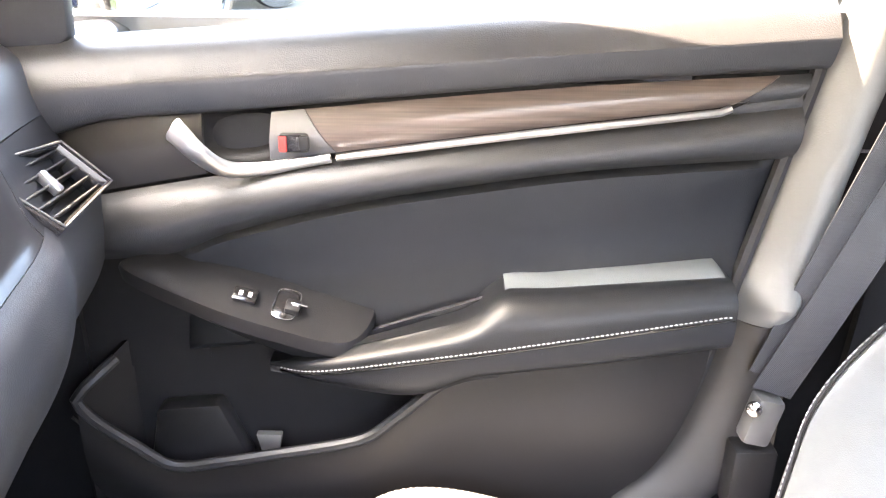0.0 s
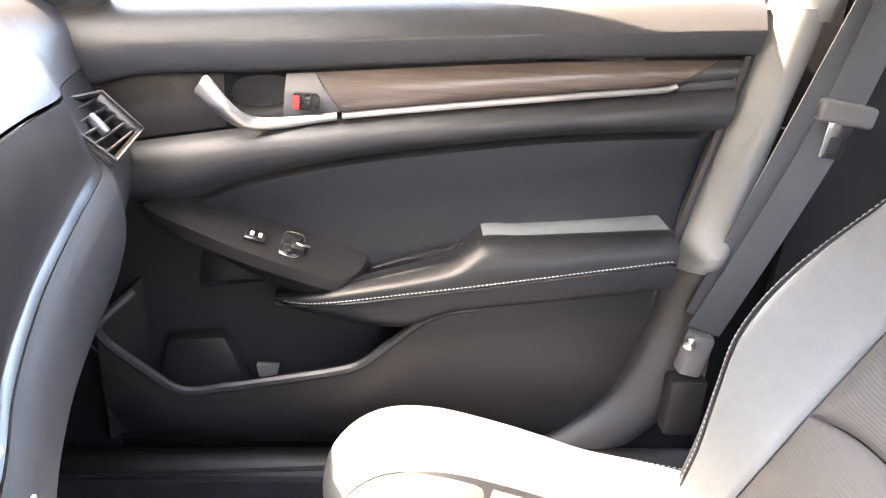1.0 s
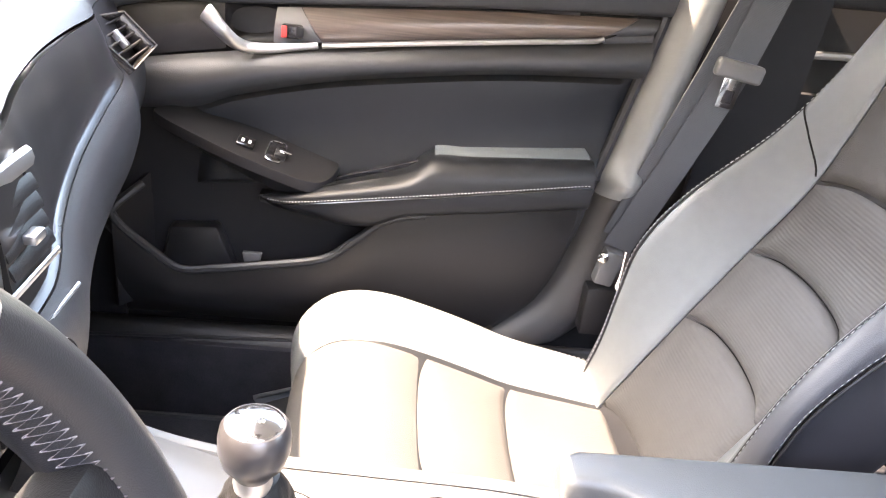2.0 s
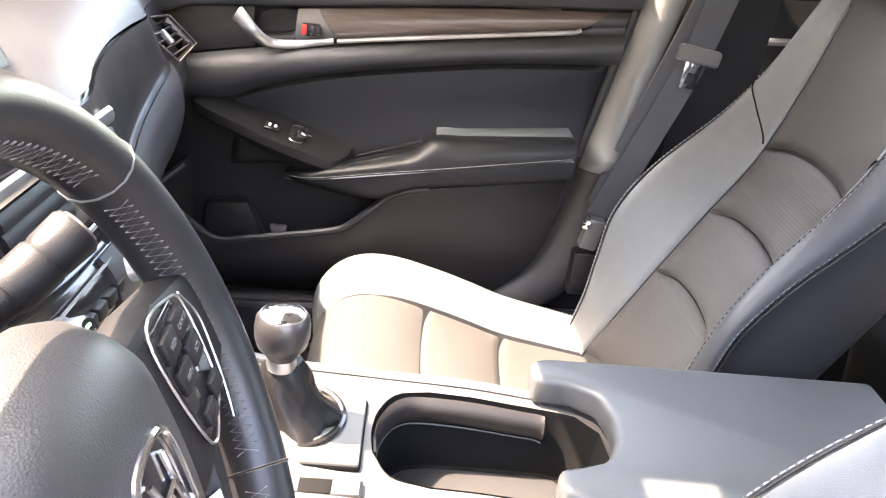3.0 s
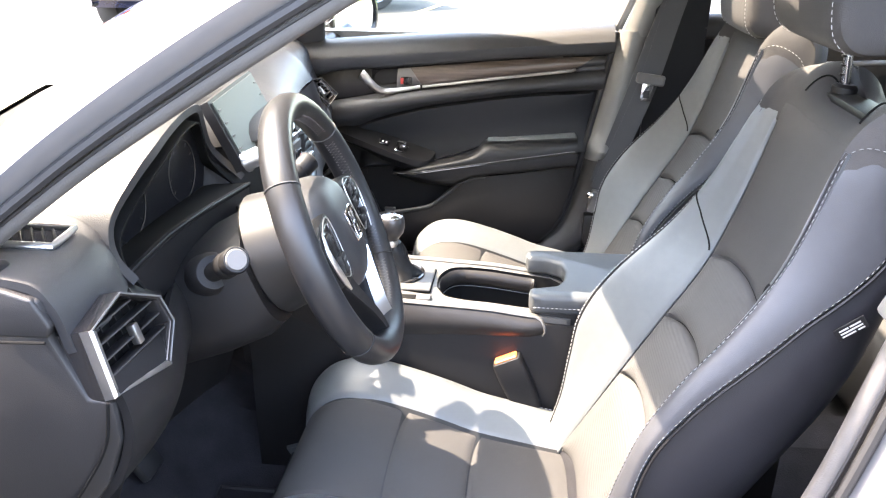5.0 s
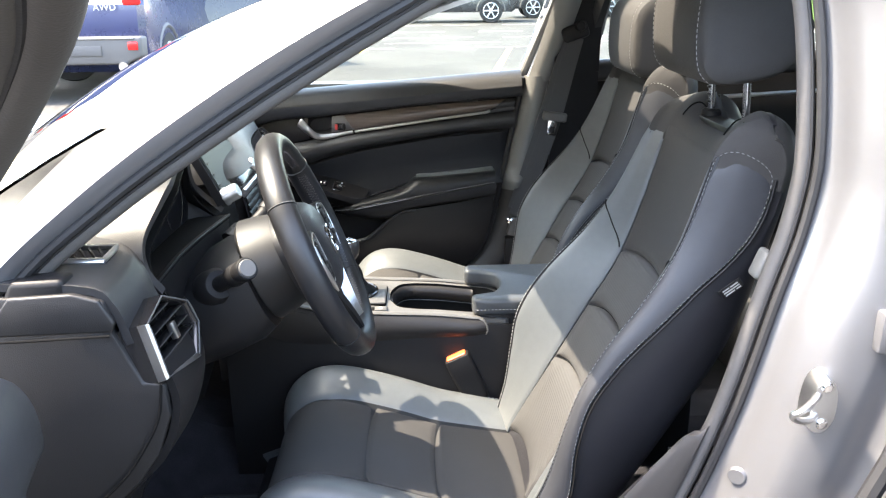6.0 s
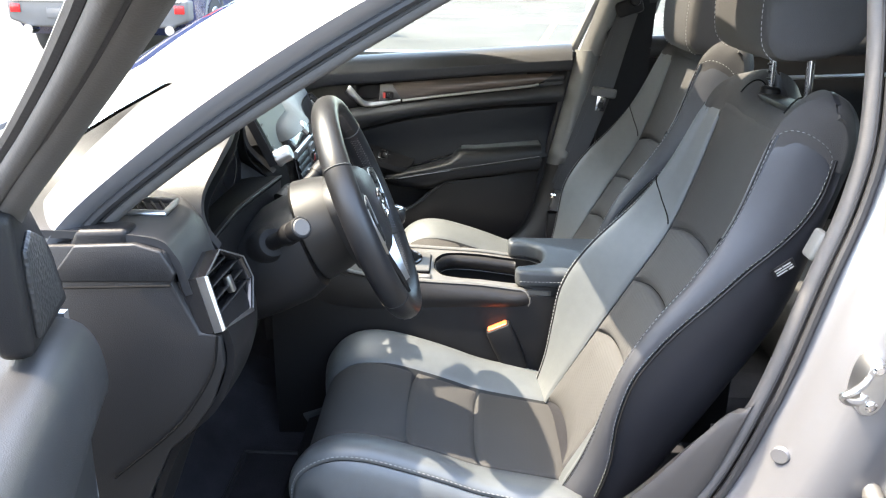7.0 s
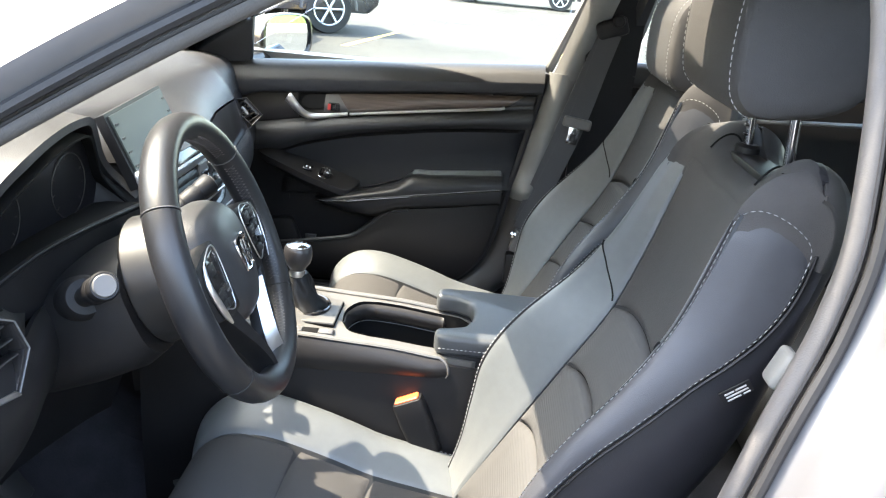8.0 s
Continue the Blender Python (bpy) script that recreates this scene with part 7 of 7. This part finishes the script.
# unseen mirror and sensor cover, added to keep sun off the console lid
inner_mirror = thing("shade_mirror", "unseen black rear-view mirror added to shade the console lid", "mirror", (-0.10, 0.03, 1.25))
part("housing", rbox((-0.135, 0.03, 1.195), (0.035, 0.25, 0.072), 0.014, 3, (0, 12, 0)), HARD, inner_mirror)
part("mirror_glass", rbox((-0.1165, 0.03, 1.191), (0.002, 0.232, 0.058), 0.0008, 1, (0, 12, 0)), MIRROR, inner_mirror)
part("sensor_cover", prism([(-0.17, 1.222), (-0.02, 1.272), (0.00, 1.232), (-0.12, 1.196)], -0.055, 0.115, 'y', 0.010, 3), HARD, inner_mirror)

# ---------------------------------------------------------------- the car park
for i, (x, y) in enumerate(((1.2, 10.2), (4.0, 10.2), (-1.6, 10.2))):
    ln = bmesh.new()
    bmesh.ops.create_grid(ln, x_segments=1, y_segments=1, size=0.5)
    bmesh.ops.transform(ln, matrix=Matrix.Translation((x + 0.25, y + 1.6, 0.004)) @ Matrix.Rotation(radians(-9), 4, 'Z') @ Matrix.Diagonal((0.11, 4.6, 1, 1)), verts=ln.verts)
    solid("parking_line", ln, LINE_YELLOW, "worn yellow parking line on the asphalt", "parking line", "structure", "parking lines")
dice = random.Random(4)
for y in (14.3, 15.6, 17.2, 19.4, 22.5):
    x = -7.0 + dice.random()
    while x < 9.0:
        w = 0.5 + 2.2 * dice.random()
        ln = bmesh.new()
        bmesh.ops.create_grid(ln, x_segments=1, y_segments=1, size=0.5)
        bmesh.ops.transform(ln, matrix=Matrix.Translation((x + w / 2, y + 0.05 * dice.random(), 0.004)) @ Matrix.Diagonal((w, 0.07 + 0.06 * dice.random(), 1, 1)), verts=ln.verts)
        solid("white_line", ln, LINE_WHITE, "worn white line across the car park", "parking line", "structure", "parking lines")
        x += w + 0.3 + 1.6 * dice.random()
solid("kerb", rbox((9.5, 16, 0.06), (0.15, 50, 0.14), 0.02), KERB, "pale concrete kerb beside the grass", "kerb", "structure")
gb = bmesh.new()
bmesh.ops.create_grid(gb, x_segments=60, y_segments=60, size=0.5)
for v in gb.verts:
    v.co.z += 0.03 * noise.noise(Vector((v.co.x * 40, v.co.y * 40, 0)))
bmesh.ops.transform(gb, matrix=Matrix.Translation((29.6, 16, 0.12)) @ Matrix.Diagonal((40, 50, 1, 1)), verts=gb.verts)
solid("grass_verge", gb, GRASS, "bright green mown grass verge", "grass", "stuff")


def wheel_geo(c, ax, r=0.36, w=0.12):
    return lathe([(0.0, -w), (r * 0.7, -w), (r * 0.95, -w), (r, -w * 0.7), (r, w * 0.7), (r * 0.95, w), (r * 0.68, w), (r * 0.64, w * 0.8), (0.0, w * 0.7)], axis_pose(c, ax), 36)


def vehicle(name, paint, label, m, L=4.6, Wd=1.86, H=1.72, bumper=True):
    """A parked car: local x to its right, y to its front, rear face at y = 0."""
    ob = thing(name, label, "car", (0, 0, 0), "parked cars", "", m)
    prof = [(0.05, 0.45), (0.0, 0.75), (0.03, 1.05), (0.10, 1.12), (0.28, H - 0.06), (0.5, H), (L * 0.52, H), (L * 0.70, 1.10), (L * 0.96, 0.98), (L, 0.75), (L - 0.03, 0.40), (L - 0.2, 0.32), (0.2, 0.32)]
    loops = []
    for k, t in ((-1.0, 0.86), (-0.985, 0.96), (-0.93, 1.0), (0.93, 1.0), (0.985, 0.96), (1.0, 0.86)):
        lp = []
        for y, z in prof:
            tuck = 1 - 0.16 * max(0, (z - 1.05) / (H - 1.05)) if z > 1.05 else 1.0
            lp.append((k * Wd / 2 * tuck, L / 2 + (y - L / 2) * (t if abs(k) > 0.95 else 1), 0.75 + (z - 0.75) * t if abs(k) > 0.95 else z))
        loops.append(lp)
    bod = part("body", loft(loops), paint, ob, "", 25)
    part("rear_window", prism([(-0.62, 1.14), (0.62, 1.14), (0.54, H - 0.14), (-0.54, H - 0.14)], -0.02, 0.02, 'y', 0.01), GLOSS, bod).matrix_parent_inverse = Matrix.Translation((0, 0.19, 0)) @ Matrix.Rotation(radians(-17), 4, 'X') @ Matrix.Translation((0, 0.32, 0.06))
    for s in (-1, 1):
        part("side_window", shell(lambda u, v, s=s: (s * (Wd / 2 * (1 - 0.16 * (0.15 + 0.7 * v)) + 0.004), 0.55 + (L * 0.62 - 0.55) * u - (0.25 * u - 0.05) * v, 1.14 + (H - 1.26) * v), 8, 4, 0.01), GLOSS, bod)
        part("tail_lamp", rbox((s * (Wd / 2 - 0.12), 0.03, 1.20 if bumper else 0.98), (0.20, 0.06, 0.32), 0.03, 3), LAMP_RED, bod, "red tail lamp")
        for y in (0.85, L - 0.85):
            wh = part("wheel", wheel_geo((s * (Wd / 2 - 0.11), y, 0.36), (s, 0, 0)), TYRE, ob)
            part("arch", tube([(s * (Wd / 2 - 0.01), y + 0.43 * math.cos(a), 0.36 + 0.43 * math.sin(a)) for a in np.linspace(0, math.pi, 16)], 0.03, 6), BUMPER, ob)
            for k in range(6):
                a = k * math.pi / 3
                part("rim_spoke", tube([(s * (Wd / 2 + 0.0), y, 0.36), (s * (Wd / 2 + 0.005), y + 0.22 * math.cos(a), 0.36 + 0.22 * math.sin(a))], 0.022, 6), SATIN, wh)
            part("rim_edge", tube([(s * (Wd / 2 + 0.0), y + 0.235 * math.cos(a), 0.36 + 0.235 * math.sin(a)) for a in (2 * math.pi * j / 24 for j in range(24))], 0.016, 6, True), SATIN, wh)
    if bumper:
        bp = part("rear_bumper", prism([(-Wd / 2 + 0.02, 0.72), (Wd / 2 - 0.02, 0.72), (Wd / 2 - 0.03, 0.50), (Wd / 2 - 0.25, 0.42), (-Wd / 2 + 0.25, 0.42), (-Wd / 2 + 0.03, 0.50)], -0.10, 0.12, 'y', 0.03, 3), BUMPER, ob, "grey plastic rear bumper")
        part("bumper_strip", rbox((0, -0.105, 0.705), (Wd - 0.2, 0.03, 0.025), 0.008), SATIN, bp)
        part("skid_panel", rbox((0, -0.105, 0.57), (Wd * 0.55, 0.02, 0.11), 0.008), BUMPER, bp)
        writing("AWD", 0.10, Matrix.Translation((0.62, -0.010, 1.02)) @ Matrix.Rotation(radians(90), 4, 'X'), SATIN, bod, "badge")
        for s in (-1, 1):
            part("reflector", rbox((s * (Wd / 2 - 0.12), -0.105, 0.62), (0.11, 0.02, 0.09), 0.008), LAMP_RED, bp, "red reflector")
            part("tailpipe", lathe([(0.045, -0.06), (0.052, -0.06), (0.052, 0.10), (0.045, 0.10)], axis_pose((s * 0.78, -0.07, 0.40), (0, 1, 0)), 20), CHROME, bp, "chrome tailpipe")
    return ob


vehicle("parked_suv", BLUE, "dark blue parked sport utility vehicle with a grey rear bumper", Matrix.Translation((-3.95, 7.40, 0)) @ Matrix.Rotation(radians(1), 4, 'Z'), 4.8, 2.04, 1.80)
vehicle("parked_car", DARKPAINT, "dark parked car standing beyond the blue vehicle", Matrix.Translation((-6.6, 24.5, 0)) @ Matrix.Rotation(radians(86), 4, 'Z'), 4.5, 1.84, 1.50, False)
vehicle("parked_car", DARKPAINT, "dark grey parked car seen through the side window", Matrix.Translation((-1.88, 12.1, 0)) @ Matrix.Rotation(radians(118), 4, 'Z'), 4.5, 1.84, 1.50, False)
vehicle("parked_car", DARKPAINT, "dark parked car across the car park", Matrix.Translation((3.2, 24.5, 0)) @ Matrix.Rotation(radians(85), 4, 'Z'), 4.5, 1.84, 1.50, False)
vehicle("parked_car", DARKPAINT, "dark parked car across the car park", Matrix.Translation((7.6, 27.0, 0)) @ Matrix.Rotation(radians(88), 4, 'Z'), 4.5, 1.84, 1.55, False)
